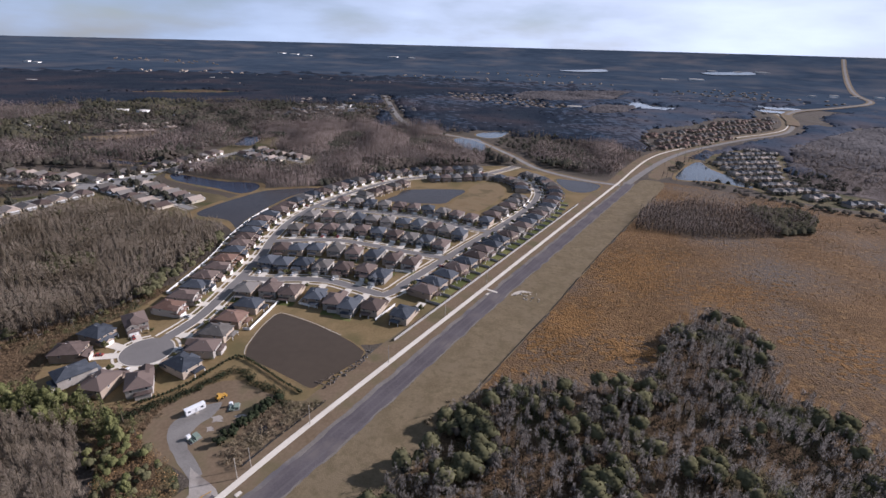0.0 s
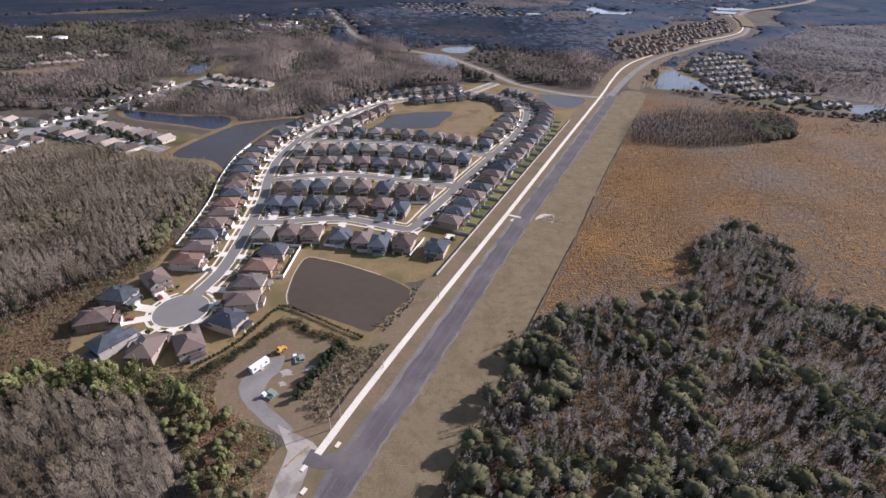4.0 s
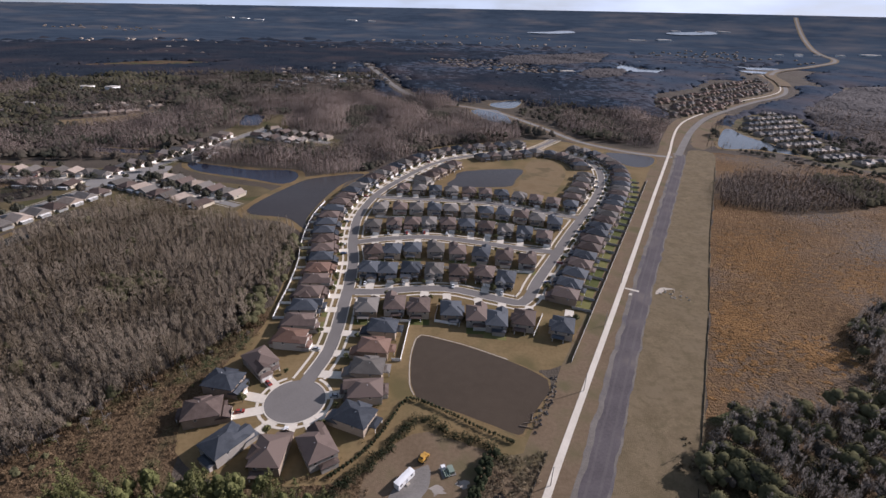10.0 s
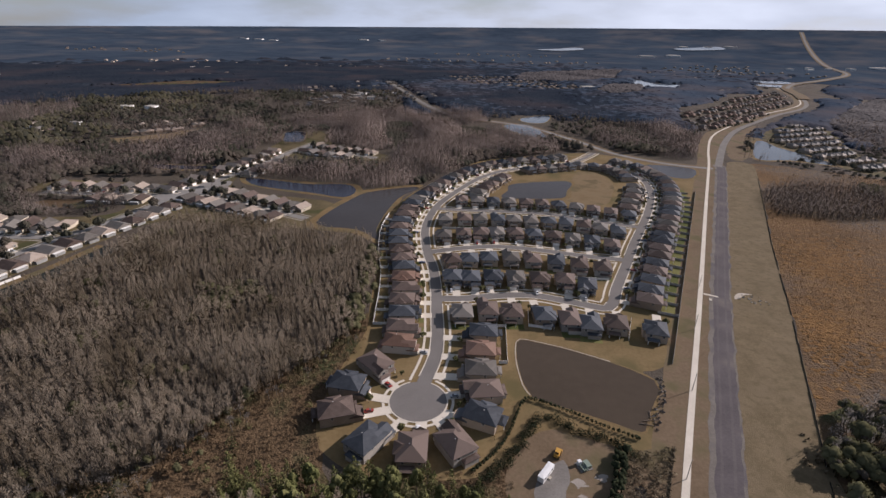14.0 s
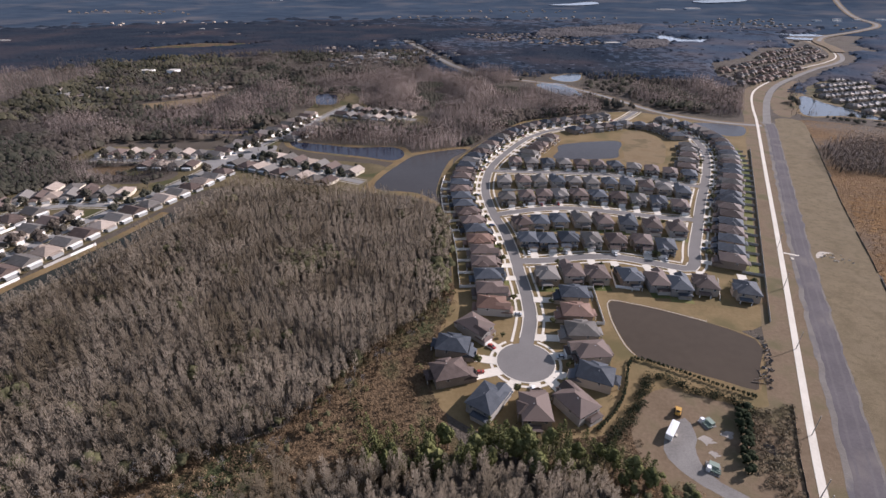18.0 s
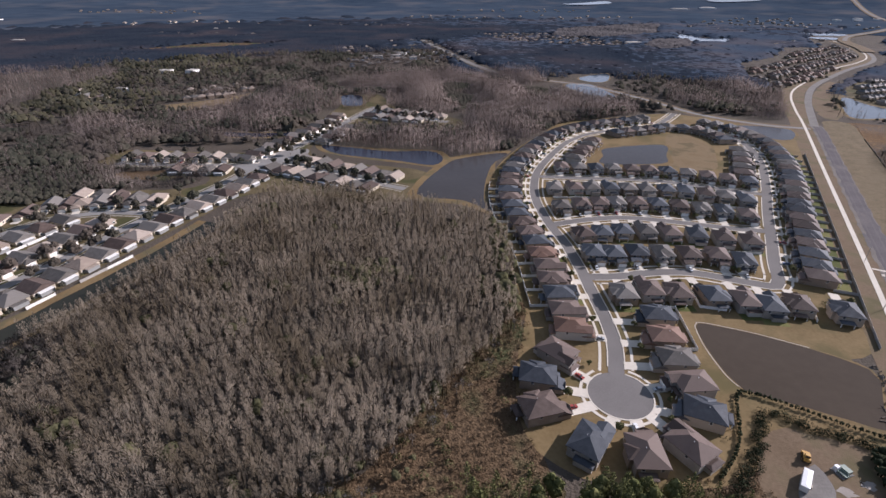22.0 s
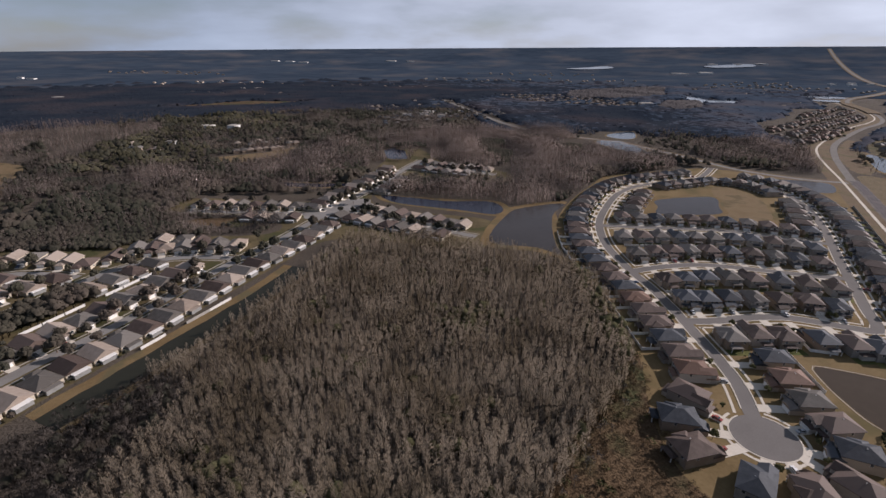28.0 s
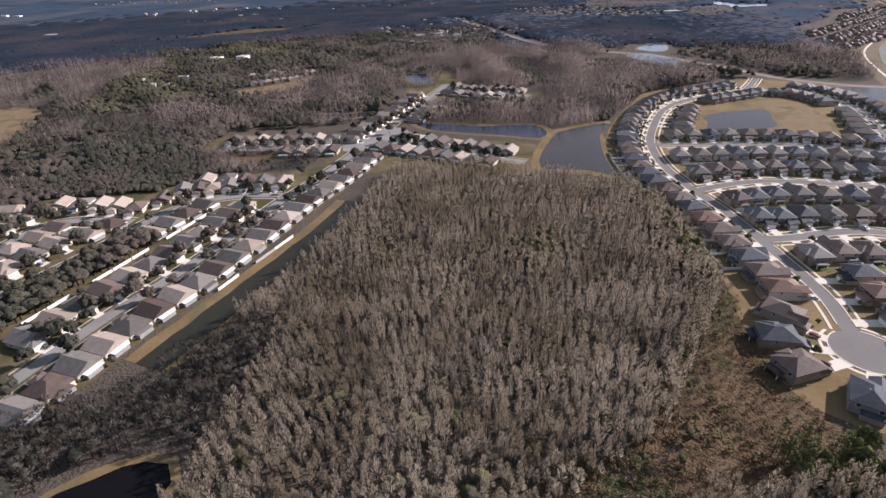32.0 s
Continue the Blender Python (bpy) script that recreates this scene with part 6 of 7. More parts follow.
# crowns standing above the far canopy
n = int((2300 ** 2 - 960 ** 2) * 1.2 / 400)
ang, rad = nrng.uniform(-1.15, 1.15, n), np.sqrt(nrng.uniform(960 ** 2, 2300 ** 2, n))
x, y = rad * np.sin(ang), rad * np.cos(ang)
ok = (rad > mid_limit(x, y) - 15) & wooded(x, y, 13)
x, y, ang = x[ok], y[ok], ang[ok]
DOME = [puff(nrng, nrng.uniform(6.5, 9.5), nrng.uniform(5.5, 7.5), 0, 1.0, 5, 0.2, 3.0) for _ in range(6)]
# crowns towards the sun take the colour with the brighter haze
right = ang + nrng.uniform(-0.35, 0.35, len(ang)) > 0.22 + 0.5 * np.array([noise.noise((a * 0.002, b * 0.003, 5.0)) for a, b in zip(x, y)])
for ok, m, label in ((~right, "farwood", "distant tree crowns, coloured dark for cloud shade and blue for haze"), (right, "farmixed", "distant tree crowns towards the sun, coloured lighter for haze")):
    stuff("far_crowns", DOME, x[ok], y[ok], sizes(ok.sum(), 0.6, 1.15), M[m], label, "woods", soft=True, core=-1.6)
tx, ty = [], []
for hx, hy, f in HOUSES:
    if f is None and hx > 420 and hy < 1500:
        for _ in range(3):
            tx.append(hx + tr_far.uniform(-11, 11))
            ty.append(hy + tr_far.choice((-1, 1)) * tr_far.uniform(8, 11))
stuff("far_garden_trees", OAK_FAR, np.array(tx), np.array(ty), sizes(len(tx), 0.25, 0.6), M["mid_oak"], "small trees between the distant houses", "trees", soft=True)


# single evergreens by the estate and among the older houses
def tree_protos(name, tris, material, label, group):
    t = thing(name, 0, 0, 0, 0, label, "tree", group)
    k = 5
    for nm, arr, m in (("trunk", tris[:k], M["bark"]), ("crown", tris[k:], material)):
        me = mesh_of(nm, [tuple(v) for v in arr.reshape(-1, 3)], [(3 * i, 3 * i + 1, 3 * i + 2) for i in range(len(arr))], m)
        if nm == "crown":
            own = CENTRES.get(id(tris), (None, None))[1]
            soften(me, arr.reshape(-1, 3), np.array([0, 0, arr[:, :, 2].max() * 0.5]) if own is None else own[k:][:, None, :])
        o = new(nm, me)
        o.parent = t
    return t


def plant(key, builder, places):
    for i, (px, py, s) in enumerate(places):
        m = pose(px, py, 0.04, 0, 0, (i * 77) % 360)
        k = (key, i % 3)
        if k not in PLACED:
            PLACED[k] = builder(i % 3)
            PLACED[k].matrix_world = m
            PLACED[k].scale = (s, s, s)
        else:
            o = copy_thing(PLACED[k], m)
            o.scale = (s, s, s)


tr = random.Random(9)
bx = np.linspace(0, 1, 34)
bx = np.concatenate([bx, bx, bx])
x, y = -430 + bx * 37 + nrng.uniform(-2, 2, len(bx)) + np.repeat([-9, -2, 5], 34), 188 + bx * 104 + nrng.uniform(-2, 2, len(bx)) + np.repeat([3, 0, -3], 34)
stuff("oak_belt", OAK_FULL, x, y, sizes(len(x), 0.8, 1.25), M["mid_oak"], "thick dark green belt of trees behind a white wall", "trees", soft=True)
belt = [(tr.uniform(-92, 12), 0, tr.uniform(0.65, 1.1)) for _ in range(120)]
belt = [(a, 123 - 0.0015 * (a + 30) ** 2 * (1 if a > -30 else -0.4) + tr.uniform(-9, 7), s) for a, _, s in belt]
belt = [b for b in belt if not (b[1] > 131 and b[0] > -72)]
plant("pine", lambda i: tree_protos("pine_tree", PINE[i], M["pine"], "bright green pine at the edge of the estate", "pines beside the estate"), belt)
edge = [(tr.uniform(20, 44), tr.uniform(76, 108), tr.uniform(0.4, 0.75)) for _ in range(30)]
edge = [e for e in edge if e[1] < 122 - e[0] * 0.5 and not (e[0] > 22 and e[1] > 92)]
plant("pine", lambda i: tree_protos("pine_tree", PINE[i], M["pine"], "bright green pine at the edge of the estate", "pines beside the estate"), edge)
oaks = [(-434, 244), (-428, 238), (-423, 246), (-418, 252), (-413, 261), (-408, 268), (-402, 276), (-398, 284), (-373, 239), (-345, 334), (-472, 366), (-493, 328), (-384, 217), (-388, 178), (-379, 197),
        (-367, 228), (-355, 297), (-362, 269), (-406, 315), (-395, 196), (-410, 225), (-440, 232), (-340, 320), (-322, 395), (-300, 470), (-262, 500), (-240, 470), (-215, 450), (-185, 440), (-160, 428)]
oaks = [(a, b, tr.uniform(0.7, 1.15)) for a, b in oaks]
for hx, hy, f in HOUSES:
    if f and hx < -120 and tr.random() < 0.62:
        q = tr.choice((-1, 1)) * 6.8
        oaks.append((hx + f[0] * 11.5 - f[1] * q, hy + f[1] * 11.5 + f[0] * q, tr.uniform(0.8, 1.25)))
        if tr.random() < 0.22:
            oaks.append((hx + f[0] * 15 + f[1] * q, hy + f[1] * 15 - f[0] * q, tr.uniform(0.6, 0.95)))
        if hy > 480:
            for w in (-1, 1):
                oaks.append((hx + w * f[0] * 12.5 + f[1] * q * 0.9, hy + w * f[1] * 12.5 - f[0] * q * 0.9, tr.uniform(0.6, 1.0)))
        if tr.random() < 0.4:
            oaks.append((hx - f[0] * 12.5 - f[1] * q, hy - f[1] * 12.5 + f[0] * q, tr.uniform(0.3, 0.55)))
plant("oak", lambda i: tree_protos("oak_tree", OAK_FULL[i], M["mid_oak"], "rounded dark green oak among the older houses", "oaks among the older houses"), oaks)

street_trees = []
for hx, hy, f in HOUSES:
    if f and hx > -70 and tr.random() < 0.75:
        q = tr.choice((-1, 1)) * 6.4
        street_trees.append((hx + f[0] * 12 - f[1] * q, hy + f[1] * 12 + f[0] * q, tr.uniform(0.30, 0.52)))
plant("street_tree", lambda i: tree_protos("street_tree", OAK[i + 1], M["shrub"], "small round young tree in a front garden", "street trees of the estate"), street_trees)

gs = []
for hx, hy, f in HOUSES:
    if not f:
        continue
    fv = Vector(f).normalized()
    sd = Vector((-fv.y, fv.x))
    front, wide = (8.6, 7.2) if hx > -70 else (7.4, 6.6)
    for k in range(5):
        u, w = (front + tr.uniform(0, 1.5), tr.uniform(0.5, wide - 1) * tr.choice((-1, 1))) if k < 3 else (-tr.uniform(2, 10), tr.choice((-1, 1)) * (wide + tr.uniform(0, 0.4)))
        p = Vector((hx, hy)) + fv * u + sd * w
        gs.append((p.x, p.y))
gs = np.array(gs)
stuff("garden_shrubs", [bush(nrng, 26, 1.3) for _ in range(4)], gs[:, 0], gs[:, 1], sizes(len(gs), 0.6, 1.5), M["shrub"], "small green shrubs round the houses", "shrubs", soft=True)

x, y = sown([(-60, 225), (-70, 232), (-92, 205), (-112, 178), (-130, 152), (-152, 134), (-205, 104), (-240, 84), (-236, 62), (-196, 74), (-150, 98), (-118, 128), (-104, 152), (-84, 184)], 4.6, 0.5, 0.85)
ev = nrng.random(len(x))
stuff("edge_thicket", [lumpy(nrng, 130, 7, 2.8, 0.34, 5) for _ in range(3)], x[ev < 0.15], y[ev < 0.15], sizes((ev < 0.15).sum(), 0.4, 0.85), M["oak"], "olive-green thicket at the edge of the swamp woods", "woods", soft=True)
stuff("edge_thicket", BARE, x[(ev >= 0.15) & (ev < 0.62)], y[(ev >= 0.15) & (ev < 0.62)], sizes(((ev >= 0.15) & (ev < 0.62)).sum(), 0.4, 0.8), M["bare"], "grey bare saplings at the edge of the swamp woods", "woods")
stuff("edge_brush", BUSH, x[ev >= 0.62], y[ev >= 0.62], sizes((ev >= 0.62).sum(), 0.9, 1.8), M["rust_brush"], "rusty brush at the edge of the swamp woods", "brush")
x, y = sown([(-245, 86), (-236, 58), (-196, 70), (-150, 92), (-110, 108), (-60, 116), (-60, 130), (-110, 122), (-150, 130), (-205, 108)], 3.0)
stuff("scrub_brush", BUSH, x, y, sizes(len(x), 0.6, 1.6), M["rust_brush"], "tangled brown brush between two stands of cypress", "brush")
x, y = sown(SCRUB, 7.0, 0.5, 0.45)
stuff("scrub_shrubs", BUSH, x, y, sizes(len(x), 1.0, 2.2), M["shrub"], "scattered green shrubs on the open scrub", "brush")

# brush on the open ground
x, y = sown([(24, 78), (-4, 112), (8, 124), (30, 110), (46, 98), (52, 74), (56, 40), (20, 40)], 3.4)
ev = nrng.random(len(x))
px_, py_ = sown([(-6, 104), (0, 122), (20, 116), (34, 104), (26, 92)], 5.6)
stuff("corner_pines", [lumpy(nrng, 180, 9, 3.2, 0.34, 6) for _ in range(3)], px_, py_, sizes(len(px_), 0.4, 0.75), M["pine"], "olive-green pines behind the works yard", "woods", soft=True)
stuff("corner_thicket", OAK, x[ev < 0.22], y[ev < 0.22], sizes((ev < 0.22).sum(), 0.3, 0.6), M["oak"], "green thicket in the corner by the road's end", "woods", soft=True)
stuff("corner_brush", [bush(nrng, 60, 2.6) for _ in range(3)], x[ev >= 0.22], y[ev >= 0.22], sizes((ev >= 0.22).sum(), 0.6, 1.3), M["sedge"], "rusty brush in the corner by the road's end", "brush")
cb = np.array([(p.x, p.y) for off in (25.0, 27.5, 30.0) for p in offsets(smooth(CANAL, 2.4), off)]) + nrng.uniform(-1.2, 1.2, (3 * len(smooth(CANAL, 2.4)), 2))
stuff("canal_brush", [bush(nrng, 60, 3.2) for _ in range(3)], cb[:, 0], cb[:, 1], sizes(len(cb), 0.6, 1.3), M["brush"], "brown brush along the wooded canal side", "brush")
x, y = sown(SCRUB, 3.0)
stuff("scrub_brush", BUSH, x, y, sizes(len(x), 0.4, 1.2), M["rust_brush"], "low brown brush on open ground", "brush")
x, y = sown(CORNER, 2.6)
stuff("scrub_brush", BUSH, x, y, sizes(len(x), 0.4, 1.0), M["rust_brush"], "low rusty brush behind the gardens", "brush")
shade = np.array([(p.x, p.y) for p in smooth([(64, 151), (61, 146), (59, 140), (57, 135), (54.5, 130), (52.5, 124), (51, 119)], 0.7)])
x, y = (shade + nrng.uniform(-1.9, 1.9, shade.shape)).T
stuff("yard_thicket", [lumpy(nrng, 100, 4.2, 1.7, 0.30, 4) for _ in range(4)], x, y, sizes(len(x), 0.6, 1.25), M["hedge"], "dark evergreen thicket beside the works yard", "brush", soft=True)
x, y = sown([(54, 112), (63, 108), (84, 146), (86, 153), (70, 152), (64, 143), (57, 126)], 2.4)
stuff("scrub_brush", BUSH, x, y, sizes(len(x), 0.7, 1.5), M["brush"], "tall rusty brush between the yard and the trail", "brush")
ditch = smooth([(-4, 126), (6, 136), (12, 143), (22, 155), (29, 167), (37, 170), (44, 164), (51, 160), (60, 157), (65, 153), (68, 149)], 1.5)
ditch = np.array([(p.x, p.y) for p in ditch for _ in range(3)])
x, y = (ditch + nrng.uniform(-2.2, 2.2, ditch.shape)).T
stuff("green_brush", [bush(nrng, 60, 2.0) for _ in range(4)], x, y, sizes(len(x), 0.7, 1.5), M["hedge"], "dark green bushes along the old ditch", "brush")

# the planted hedge round the pond's end
def hedge_plant(i):
    t = thing("hedge_shrub", 0, 0, 0, 0, "small dark green clipped hedge shrub", "shrub", "hedge shrubs by the pond")
    arr = leaves(60, (0, 0, 1.0), (0.75, 0.75, 1.1), 0.36, np.random.default_rng(i))
    me = mesh_of("crown", [tuple(v) for v in arr.reshape(-1, 3)], [(3 * k, 3 * k + 1, 3 * k + 2) for k in range(len(arr))], M["hedge"])
    o = new("crown", me)
    o.parent = t
    return t


hl = smooth([(0, 139), (10, 149), (17, 160), (22, 172), (27, 181), (34, 180), (47, 173), (60, 165), (73, 158)], 1.75)
plant("hedge", hedge_plant, [(p.x, p.y, tr.uniform(0.85, 1.15)) for p in hl])

# ---- utility poles ----
def pole(i):
    t = thing("utility_pole", 0, 0, 0, 0, "weathered grey wooden utility pole beside the trail", "pole", "utility poles")
    bm = bmesh.new()
    bmesh.ops.create_cone(bm, cap_ends=True, segments=10, radius1=0.19, radius2=0.13, depth=10.5, matrix=Matrix.Translation((0, 0, 5.25)))
    part("shaft", bm, M["wood"], t)
    part("cap", block(-0.2, -0.2, 10.5, 0.2, 0.2, 10.62), M["wood"], t)
    return t


plant("pole", pole, [(67, 104, 1), (70, 110, 1), (85, 138, 1), (111, 191, 1), (137, 246, 1), (163, 297, 1)])


# ---- the works yard ----
CM = {k: mat(k + "_paint", tuple(0.9 * v for v in c), c, 1.0, 6.0, rough=0.4, spec=0.5) for k, c in
      (("white", (0.78, 0.78, 0.77)), ("silver", (0.45, 0.46, 0.47)), ("dark", (0.05, 0.055, 0.06)), ("red", (0.30, 0.04, 0.03)), ("blue", (0.06, 0.10, 0.2)),
       ("yellow", (0.50, 0.28, 0.05)), ("green", (0.20, 0.25, 0.20)))}
trailer = thing("office_trailer", 29, 138, 0.1, 52, "long white office trailer in the works yard", "trailer")
part("body", block(-4.5, -1.3, 0.5, 4.5, 1.3, 3.1), CM["white"], trailer)
part("roof", hip(-4.5, -1.3, 4.5, 1.3, 3.1, 0.12, 0.1, 0.1), CM["white"], trailer)
part("skirt", block(-4.3, -1.2, 0.0, 4.3, 1.2, 0.5), M["grey_fence"], trailer)
door = part("door", block(-0.5, -1.36, 0.6, 0.5, -1.3, 2.6), CM["silver"], trailer)
part("handle", block(0.3, -1.42, 1.5, 0.42, -1.36, 1.7), M["dark"], door)
for px in (-3.0, 2.8):
    part("window", block(px - 0.6, -1.35, 1.6, px + 0.6, -1.3, 2.5), M["glass"], trailer)
part("step", block(-0.8, -2.4, 0, 0.8, -1.36, 0.4), M["wood"], trailer)

digger = thing("loader", 35.5, 148, 0.1, 62, "yellow loader parked in the works yard", "loader")
part("body", block(-1.6, -1.1, 0.7, 1.8, 1.1, 1.9), CM["yellow"], digger)
cab = part("cab", block(-0.9, -0.8, 1.9, 0.6, 0.8, 3.1), CM["yellow"], digger)
part("cab_glass", block(-0.94, -0.7, 2.1, 0.64, 0.7, 2.9), M["glass"], cab)
part("bucket", block(2.6, -1.3, 0.1, 3.5, 1.3, 1.1), CM["yellow"], digger)
for py in (-0.8, 0.8):
    part("arm", block(0.9, py - 0.12, 1.0, 2.7, py + 0.12, 1.3), CM["yellow"], digger)
for px in (-1.0, 1.2):
    for py in (-1.15, 1.15):
        bm = bmesh.new()
        bmesh.ops.create_cone(bm, cap_ends=True, segments=16, radius1=0.7, radius2=0.7, depth=0.5, matrix=pose(px, py, 0.7, 90))
        w = part("wheel", bm, M["dark"], digger)
        bm = bmesh.new()
        bmesh.ops.create_cone(bm, cap_ends=True, segments=12, radius1=0.34, radius2=0.34, depth=0.54, matrix=pose(px, py, 0.7, 90))
        part("rim", bm, CM["yellow"], w)


def pump(x, y, rz):
    t = thing("pump_station", x, y, 0.1, rz, "pale green pump station on a concrete slab", "pump", "pump stations")
    part("slab", block(-2.8, -2.5, 0, 2.8, 2.6, 0.2), M["gravel"], t)
    part("cabinet", block(-2.2, 0.8, 0.2, -0.6, 2.2, 2.2), CM["white"], t)
    part("tank", block(0.2, -1.8, 0.2, 2.4, 1.6, 1.6), CM["green"], t)
    for k in range(3):
        bm = bmesh.new()
        bmesh.ops.create_cone(bm, cap_ends=True, segments=12, radius1=0.28, radius2=0.28, depth=4.2, matrix=pose(-1.6 + k * 0.9, -0.6, 0.7, 90))
        part("pipe", bm, CM["green"], t)


pump(45.5, 143, 20)
pump(38, 121.5, 60)
for px, py, w in ((42, 134.5, 3.6), (42, 128, 2.4), (51, 138, 3.2)):
    sheet("sand_heap", [(px + w * (0.8 + 0.35 * math.sin(3.7 * k + px)) * math.cos(k), py + 0.7 * w * (0.8 + 0.35 * math.sin(2.9 * k + py)) * math.sin(k)) for k in (0.0, 0.5, 1.1, 1.6, 2.1, 2.7, 3.2, 3.7, 4.2, 4.8, 5.3, 5.8)], 0.12, M["apron"], "spread pale sand on the yard", "sand", 2, 0.3)
for px, py, rz in ((71, 97, 62), (60, 87, 60), (62, 78, 60), (164, 282, 60)):
    t = thing("concrete_slab", px, py, 0.13, rz, "small pale concrete slab lying beside the road", "slab", "slabs by the road")
    part("slab", block(-1.3, -0.8, 0, 1.3, 0.8, 0.18), M["concrete"], t)
bar = thing("road_barrier", 57, 92, 0.14, 52, "low yellow barrier across the road's end", "barrier")
part("rail", block(-5.5, -0.05, 0.5, 5.5, 0.05, 0.75), CM["yellow"], bar)
for px in (-5, -1.7, 1.7, 5):
    part("post", block(px - 0.1, -0.1, 0, px + 0.1, 0.1, 0.9), CM["yellow"], bar)
ribbon("road_stub", smooth([(80, 92), (68, 90), (60, 92)], 4), -3.5, 3.5, 0.122, M["base"], "short dark stub at the road's end", "road")
ribbon("trail_spur", smooth([(163, 290), (171, 286)], 3), -0.9, 0.9, 0.125, M["concrete"], "short concrete spur off the trail", "path")
sheet("sand_drift", [(181, 283), (184, 289), (190, 292), (197, 290), (190, 289), (185, 285)], 0.13, M["sand"], "white curved streak of sand beside the road", "sand", 2, 0.3)

# ---- cars ----
def wheel_mesh():
    bm = bmesh.new()
    bmesh.ops.create_cone(bm, cap_ends=True, segments=14, radius1=0.33, radius2=0.33, depth=0.22, matrix=pose(0, 0, 0, 90))
    return bm


def car(paint, label):
    t = thing("car", 0, 0, 0, 0, label, "car", "parked cars")
    bm = block(-2.25, -0.9, 0.35, 2.25, 0.9, 0.95)
    bmesh.ops.bevel(bm, geom=bm.edges[:], offset=0.14, segments=2, affect="EDGES")
    part("body", bm, paint, t)
    bm = bmesh.new()
    lo = [bm.verts.new(c) for c in ((-1.7, -0.82, 0.93), (1.1, -0.82, 0.93), (1.1, 0.82, 0.93), (-1.7, 0.82, 0.93))]
    hi = [bm.verts.new(c) for c in ((-1.25, -0.66, 1.47), (0.4, -0.66, 1.47), (0.4, 0.66, 1.47), (-1.25, 0.66, 1.47))]
    for i in range(4):
        bm.faces.new((lo[i], lo[(i + 1) % 4], hi[(i + 1) % 4], hi[i]))
    bm.faces.new(hi)
    bm.faces.new(lo[::-1])
    part("cabin", bm, M["glass"], t, "dark car windows")
    part("roof", block(-1.22, -0.64, 1.46, 0.37, 0.64, 1.51), paint, t)
    for px in (-1.4, 1.4):
        for py in (-0.82, 0.82):
            bm = wheel_mesh()
            bmesh.ops.translate(bm, vec=(px, py, 0.33), verts=bm.verts[:])
            part("wheel", bm, M["dark"], t)
    return t


CAR_KINDS = [("white", "white parked car on a driveway"), ("silver", "silver parked car on a driveway"), ("dark", "black parked car on a driveway"), ("red", "dark red parked car on a driveway"), ("blue", "dark blue parked car on a driveway")]
cr = random.Random(21)
for hx, hy, f in HOUSES:
    if not f or cr.random() > 0.36:
        continue
    k, label = cr.choice(CAR_KINDS)
    fv = Vector(f).normalized()
    p = Vector((hx, hy)) + fv * (13.4 if hx > -70 else 11.6) - Vector((-fv.y, fv.x)) * (cr.choice((-1.2, 1.2)) + 2.3)
    rz = math.degrees(math.atan2(fv.y, fv.x))
    key = ("car", k)
    m = pose(p.x, p.y, 0.19, 0, 0, rz)
    if key not in PLACED:
        PLACED[key] = car(CM[k], label)
        PLACED[key].matrix_world = m
    else:
        copy_thing(PLACED[key], m)


# ---- far sheds and lakes ----
def shed(x, y, w, d, h, rz, label):
    t = thing("far_shed", x, y, rise(x, y) + 0.3, rz, label, "building", "far white buildings")
    part("wall", block(-w / 2, -d / 2, 0, w / 2, d / 2, h), M["white"], t)
    part("roof", hip(-w / 2, -d / 2, w / 2, d / 2, h, 0.08, 0.6, 0.4), M["wall_grey"], t)


fr = random.Random(5)
for px, py, w, k in ((391, 1489, 60, 1), (1139, 3065, 130, 2), (1563, 2430, 60, 2), (1676, 2447, 70, 3), (2010, 2482, 110, 2), (1560, 3561, 120, 3), (-640, 960, 46, 3), (-671, 782, 22, 3),
                     (-272, 1202, 34, 3), (-222, 1260, 30, 3), (-1440, 3700, 90, 3), (-2024, 2180, 50, 2), (-1335, 1414, 40, 2), (-638, 3900, 120, 2), (-962, 1858, 40, 3)):
    for j in range(k):
        shed(px + j * w * 1.2, py + fr.uniform(-30, 30), w * fr.uniform(0.35, 0.7), w * 0.4, fr.uniform(4, 7), fr.uniform(-15, 15), "white low building far off in the woods")
for pts in ([(550, 3400), (700, 3480), (844, 3560), (860, 3440), (700, 3360)], [(1454, 3480), (1600, 3520), (1764, 3540), (1740, 3400), (1500, 3380)], [(1010, 1725), (1091, 1698), (1085, 1640), (1000, 1660)]):
    sheet("far_lake", pts, 5.0 if pts[0][1] > 3000 else 1.5, M["far_water"], "bright far lake near the horizon", "lake", 30, 3)

# ---- along the verge and the pond ----
SILT = [(128, 106), (142, 138), (158, 169), (183, 218), (211, 273), (235, 323), (267, 388), (320, 491), (365, 580)]
silt = smooth(SILT, 8)
silt_fence = thing("silt_fence", silt[0].x, silt[0].y, 0.05, 0, "low black silt fence between the verge and the sedge field", "fence")
for p, q in zip(silt, silt[1:]):
    v = (q - p)
    if fr.random() < 0.06:
        continue
    o = part("fabric", block(-0.05, -v.length / 2 - 0.1, 0, 0.05, v.length / 2 + 0.1, fr.uniform(0.5, 0.75)), M["dark"], silt_fence)
    mid = (p + q) / 2 - silt[0]
    o.matrix_basis = pose(mid.x, mid.y, 0, 0, fr.uniform(-12, 12), -math.degrees(math.atan2(v.x, v.y)))
    o = part("stake", block(-0.05, -0.05, 0, 0.05, 0.05, 1.0), M["wood"], silt_fence)
    o.matrix_basis = pose(p.x - silt[0].x, p.y - silt[0].y, 0)


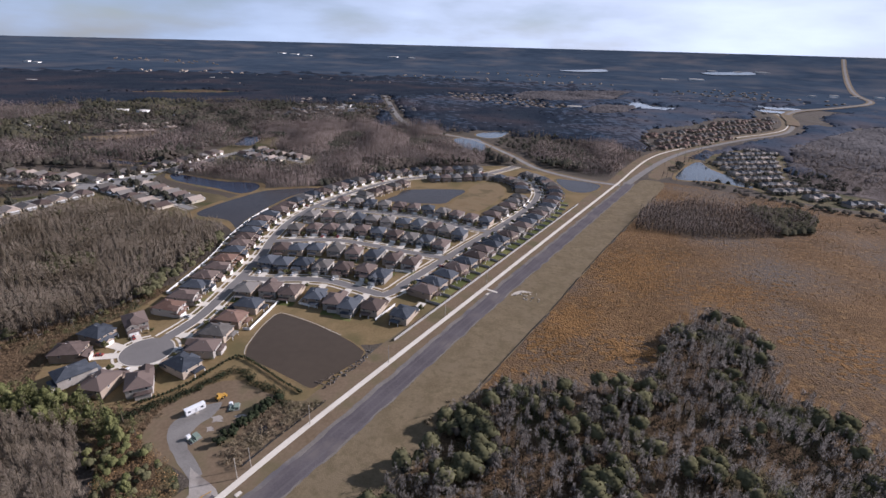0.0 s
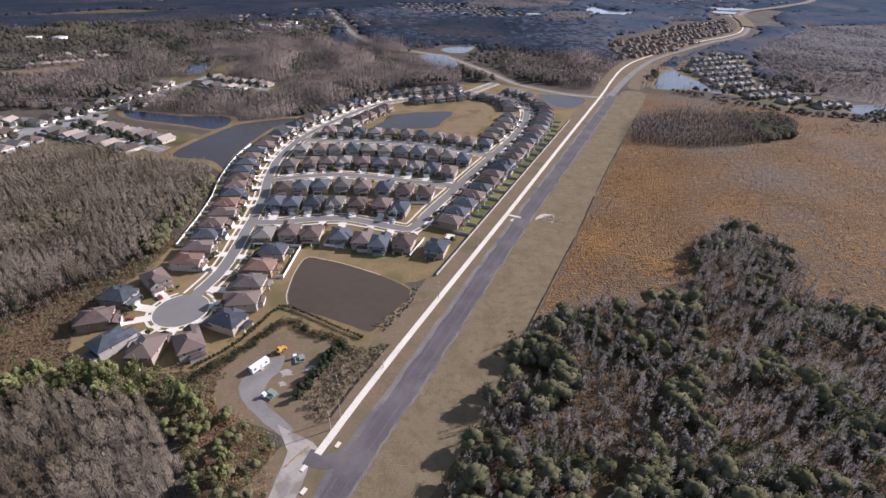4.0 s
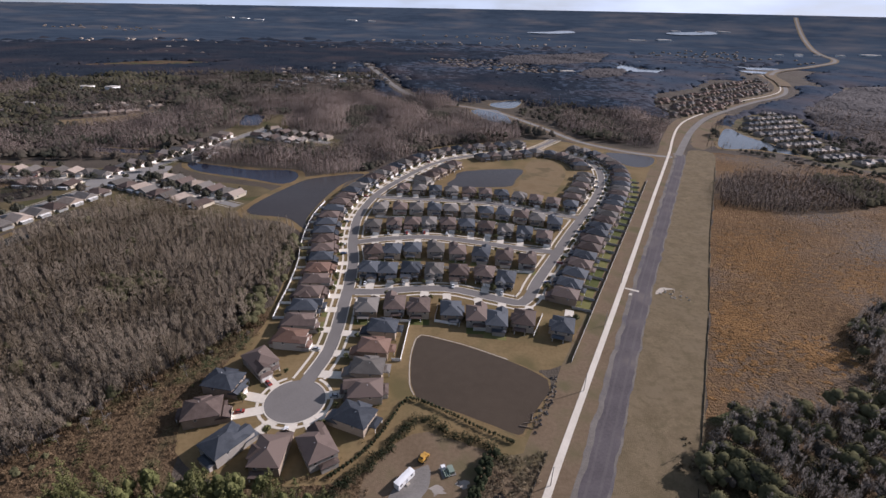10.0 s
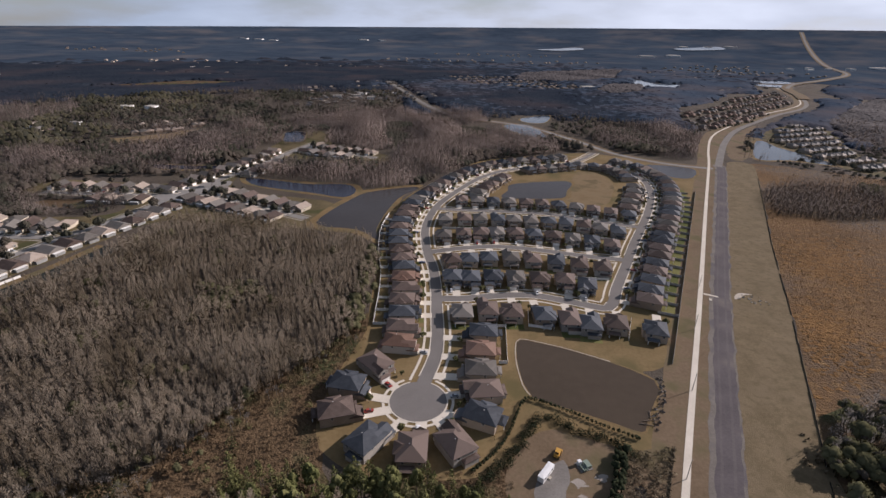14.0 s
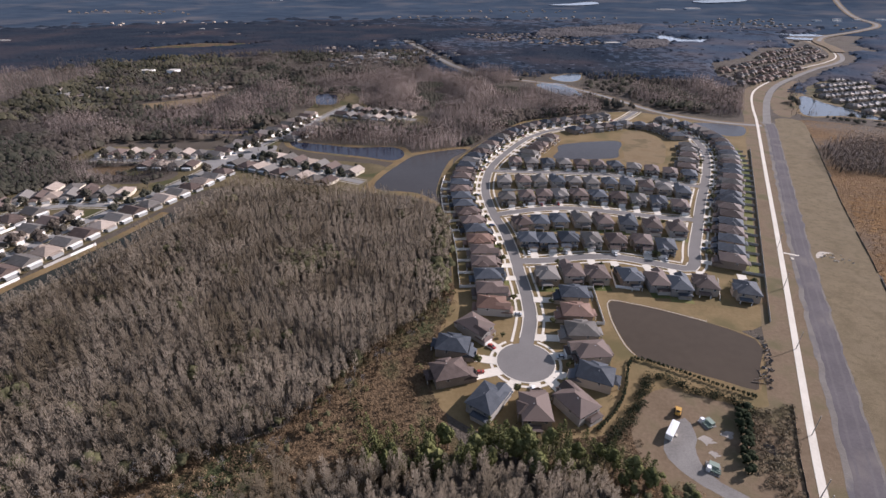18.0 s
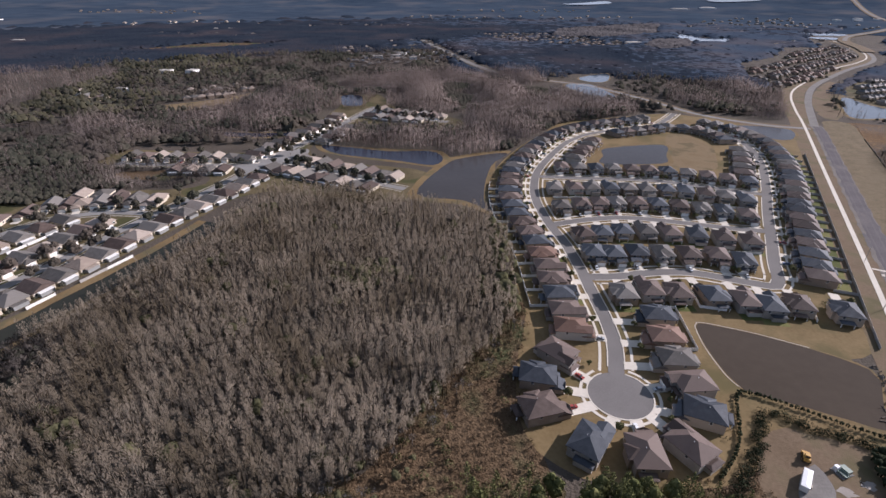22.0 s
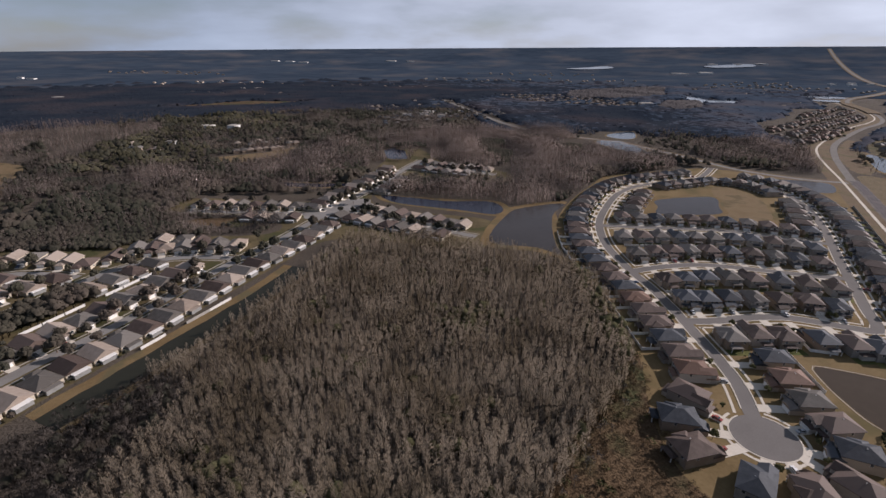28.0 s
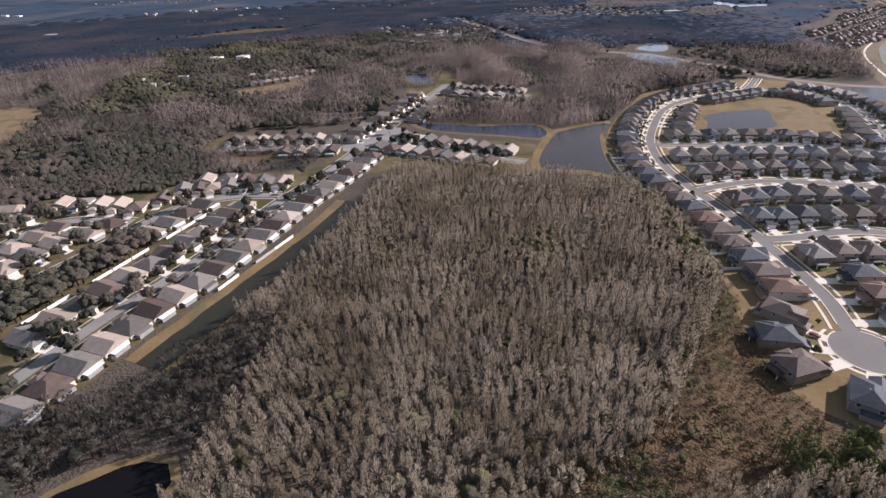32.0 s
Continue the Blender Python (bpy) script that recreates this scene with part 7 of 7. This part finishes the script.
edge_fence = smooth([(66, 110), (70, 119), (72.5, 125), (80, 140), (87, 154)], 3)
brush_fence = thing("silt_fence", edge_fence[0].x, edge_fence[0].y, 0.05, 0, "low black silt fence between the brush and the trail", "fence")
for p, q in zip(edge_fence, edge_fence[1:]):
    v, mid = q - p, (p + q) / 2 - edge_fence[0]
    o = part("fabric", block(-0.05, -v.length / 2 - 0.05, 0, 0.05, v.length / 2 + 0.05, 0.9), M["dark"], brush_fence)
    o.matrix_basis = pose(mid.x, mid.y, 0, 0, fr.uniform(-10, 10), -math.degrees(math.atan2(v.x, v.y)))
    o = part("stake", block(-0.05, -0.05, 0, 0.05, 0.05, 1.2), M["wood"], brush_fence)
    o.matrix_basis = pose(p.x - edge_fence[0].x, p.y - edge_fence[0].y, 0)
sheet("puddle", [(63, 133), (66, 134.5), (67, 131), (65, 128), (63, 129.5)], 0.10, M["grey_water"], "small grey puddle in the rusty brush", "puddle", 1.5, 0.2)


def fallen_tree(x, y, rz, length):
    """A bare trunk lying down, with its broken limbs."""
    t = thing("fallen_tree", x, y, 0.15, rz, "dark fallen tree lying in the pond's corner", "tree", "fallen trees by the pond")
    bm = bmesh.new()
    bmesh.ops.create_cone(bm, cap_ends=True, segments=7, radius1=0.25, radius2=0.10, depth=length, matrix=pose(length / 2, 0, 0.25, 0, 90))
    part("trunk", bm, M["bark"], t)
    for k in range(5):
        bm = bmesh.new()
        s_ = 1 if k % 2 else -1
        bmesh.ops.create_cone(bm, cap_ends=True, segments=5, radius1=0.09, radius2=0.03, depth=2.4, matrix=pose(length * (0.35 + 0.13 * k), s_ * 0.9, 0.6, s_ * -60, 30))
        part("limb", bm, M["bark"], t)


fallen_tree(77, 167.5, -12, 7.0)
fallen_tree(79, 169, 14, 6.0)
fallen_tree(83, 171, 75, 5.0)


def fence_line(a, b):
    v = Vector(b) - Vector(a)
    c = (Vector(b) + Vector(a)) / 2
    yard_fence(c.x, c.y, -math.degrees(math.atan2(v.x, v.y)), True, v.length / 12)


for a, b in (((40, 262), (38, 245)), ((38, 245), (51, 242)), ((14.5, 244), (24, 243.5)), ((24, 243.5), (21.5, 209)), ((21.5, 209), (17, 209)), ((102, 254), (93.5, 233))):
    fence_line(a, b)
ribbon("pond_rim", smooth([(30, 185), (27.4, 192), (26.4, 212), (28.5, 228.6), (31, 231.8), (35, 231.3), (53, 224.8), (66, 218.5), (77, 212.8)], 3), -0.25, 0.25, 0.11, M["sand"], "pale worn rim of the brown pond", "edge")


def rubble(poly, spacing, lo, hi, material, label):
    x, y = sown(poly, spacing, 0.6, 0.8)
    stones = [leaves(14, (0, 0, 0.35), (0.8, 0.7, 0.5), 0.5, nrng, 1.0) for _ in range(3)]
    stuff("rubble", stones, x, y, sizes(len(x), lo, hi), material, label, "rubble")


rubble([(97, 202), (95, 190), (86, 175), (80, 164), (83, 163), (92, 177), (98, 190), (100, 202)], 1.5, 0.4, 1.0, M["gravel"], "broken grey stone along the pond's shore")
rubble([(136, 144), (142, 160), (150, 166), (152, 160), (144, 142)], 3.2, 0.5, 1.4, M["brush"], "brush and broken branches heaped on the verge")
rubble([(183, 284), (190, 292), (204, 286), (200, 276), (190, 278)], 3.4, 0.4, 1.0, M["concrete"], "broken pale concrete lying on the verge")
rubble([(133, 105), (146, 135), (150, 132), (140, 108)], 2.6, 0.6, 1.6, M["brush"], "heaped brush at the grove's edge")
# tussocks of the sedge field
x, y = sown([(145, 130), (193, 237), (267, 387), (345, 540), (420, 570), (560, 520), (600, 300), (470, 140), (430, 120)], 4.6, 0.5)
ok = ~inside(x, y, GROVE) & (np.array([noise.noise((a * 0.025, b * 0.025, 7.0)) for a, b in zip(x, y)]) + nrng.uniform(-0.4, 0.4, len(x)) > -0.02)
x, y = x[ok], y[ok]
stuff("sedge_tussocks", [leaves(12, (0, 0, 0.08), (1.5, 1.2, 0.22), 0.4, nrng) for _ in range(4)], x, y, sizes(len(x), 0.35, 0.95), M["sedge"], "rust-brown tussocks of sedge in the field", "grass", soft=True)
# broad drifts of brighter sedge: low matted swells of uneven outline
dx, dy = [], []
for cx, cy, rx, ry, turn, count in ((282, 338, 26, 40, 20, 620), (216, 246, 14, 40, 30, 420), (348, 318, 44, 22, -25, 300), (388, 236, 24, 50, -40, 300), (250, 224, 22, 14, 0, 200), (316, 380, 32, 20, -20, 160)):
    u, v = nrng.normal(0, 0.55, count) * rx, nrng.normal(0, 0.55, count) * ry
    c, n = math.cos(radians(turn)), math.sin(radians(turn))
    dx += list(cx + c * u + n * v)
    dy += list(cy - n * u + c * v)
x, y = np.array(dx), np.array(dy)
ok = ~inside(x, y, grown(GROVE, 3)) & inside(x, y, grown(FIELD, -4))
verts, faces = [], []
for px, py in zip(x[ok], y[ok]):
    n, z, size = len(verts), nrng.uniform(0.06, 0.26), nrng.uniform(0.6, 2.3)
    verts.append((px, py, z + 0.07))
    for k in range(9):
        d = size * nrng.uniform(0.45, 1.35)
        verts.append((px + 1.25 * d * math.cos(k * 0.698), py + 0.8 * d * math.sin(k * 0.698), z))
    faces += [(n, n + 1 + k, n + 1 + (k + 1) % 9) for k in range(9)]
tagged(new("sedge_drift", mesh_of("sedge_drift", verts, faces, M["bright_sedge"])), "orange drifts of matted sedge in the field", "grass", "", "stuff")
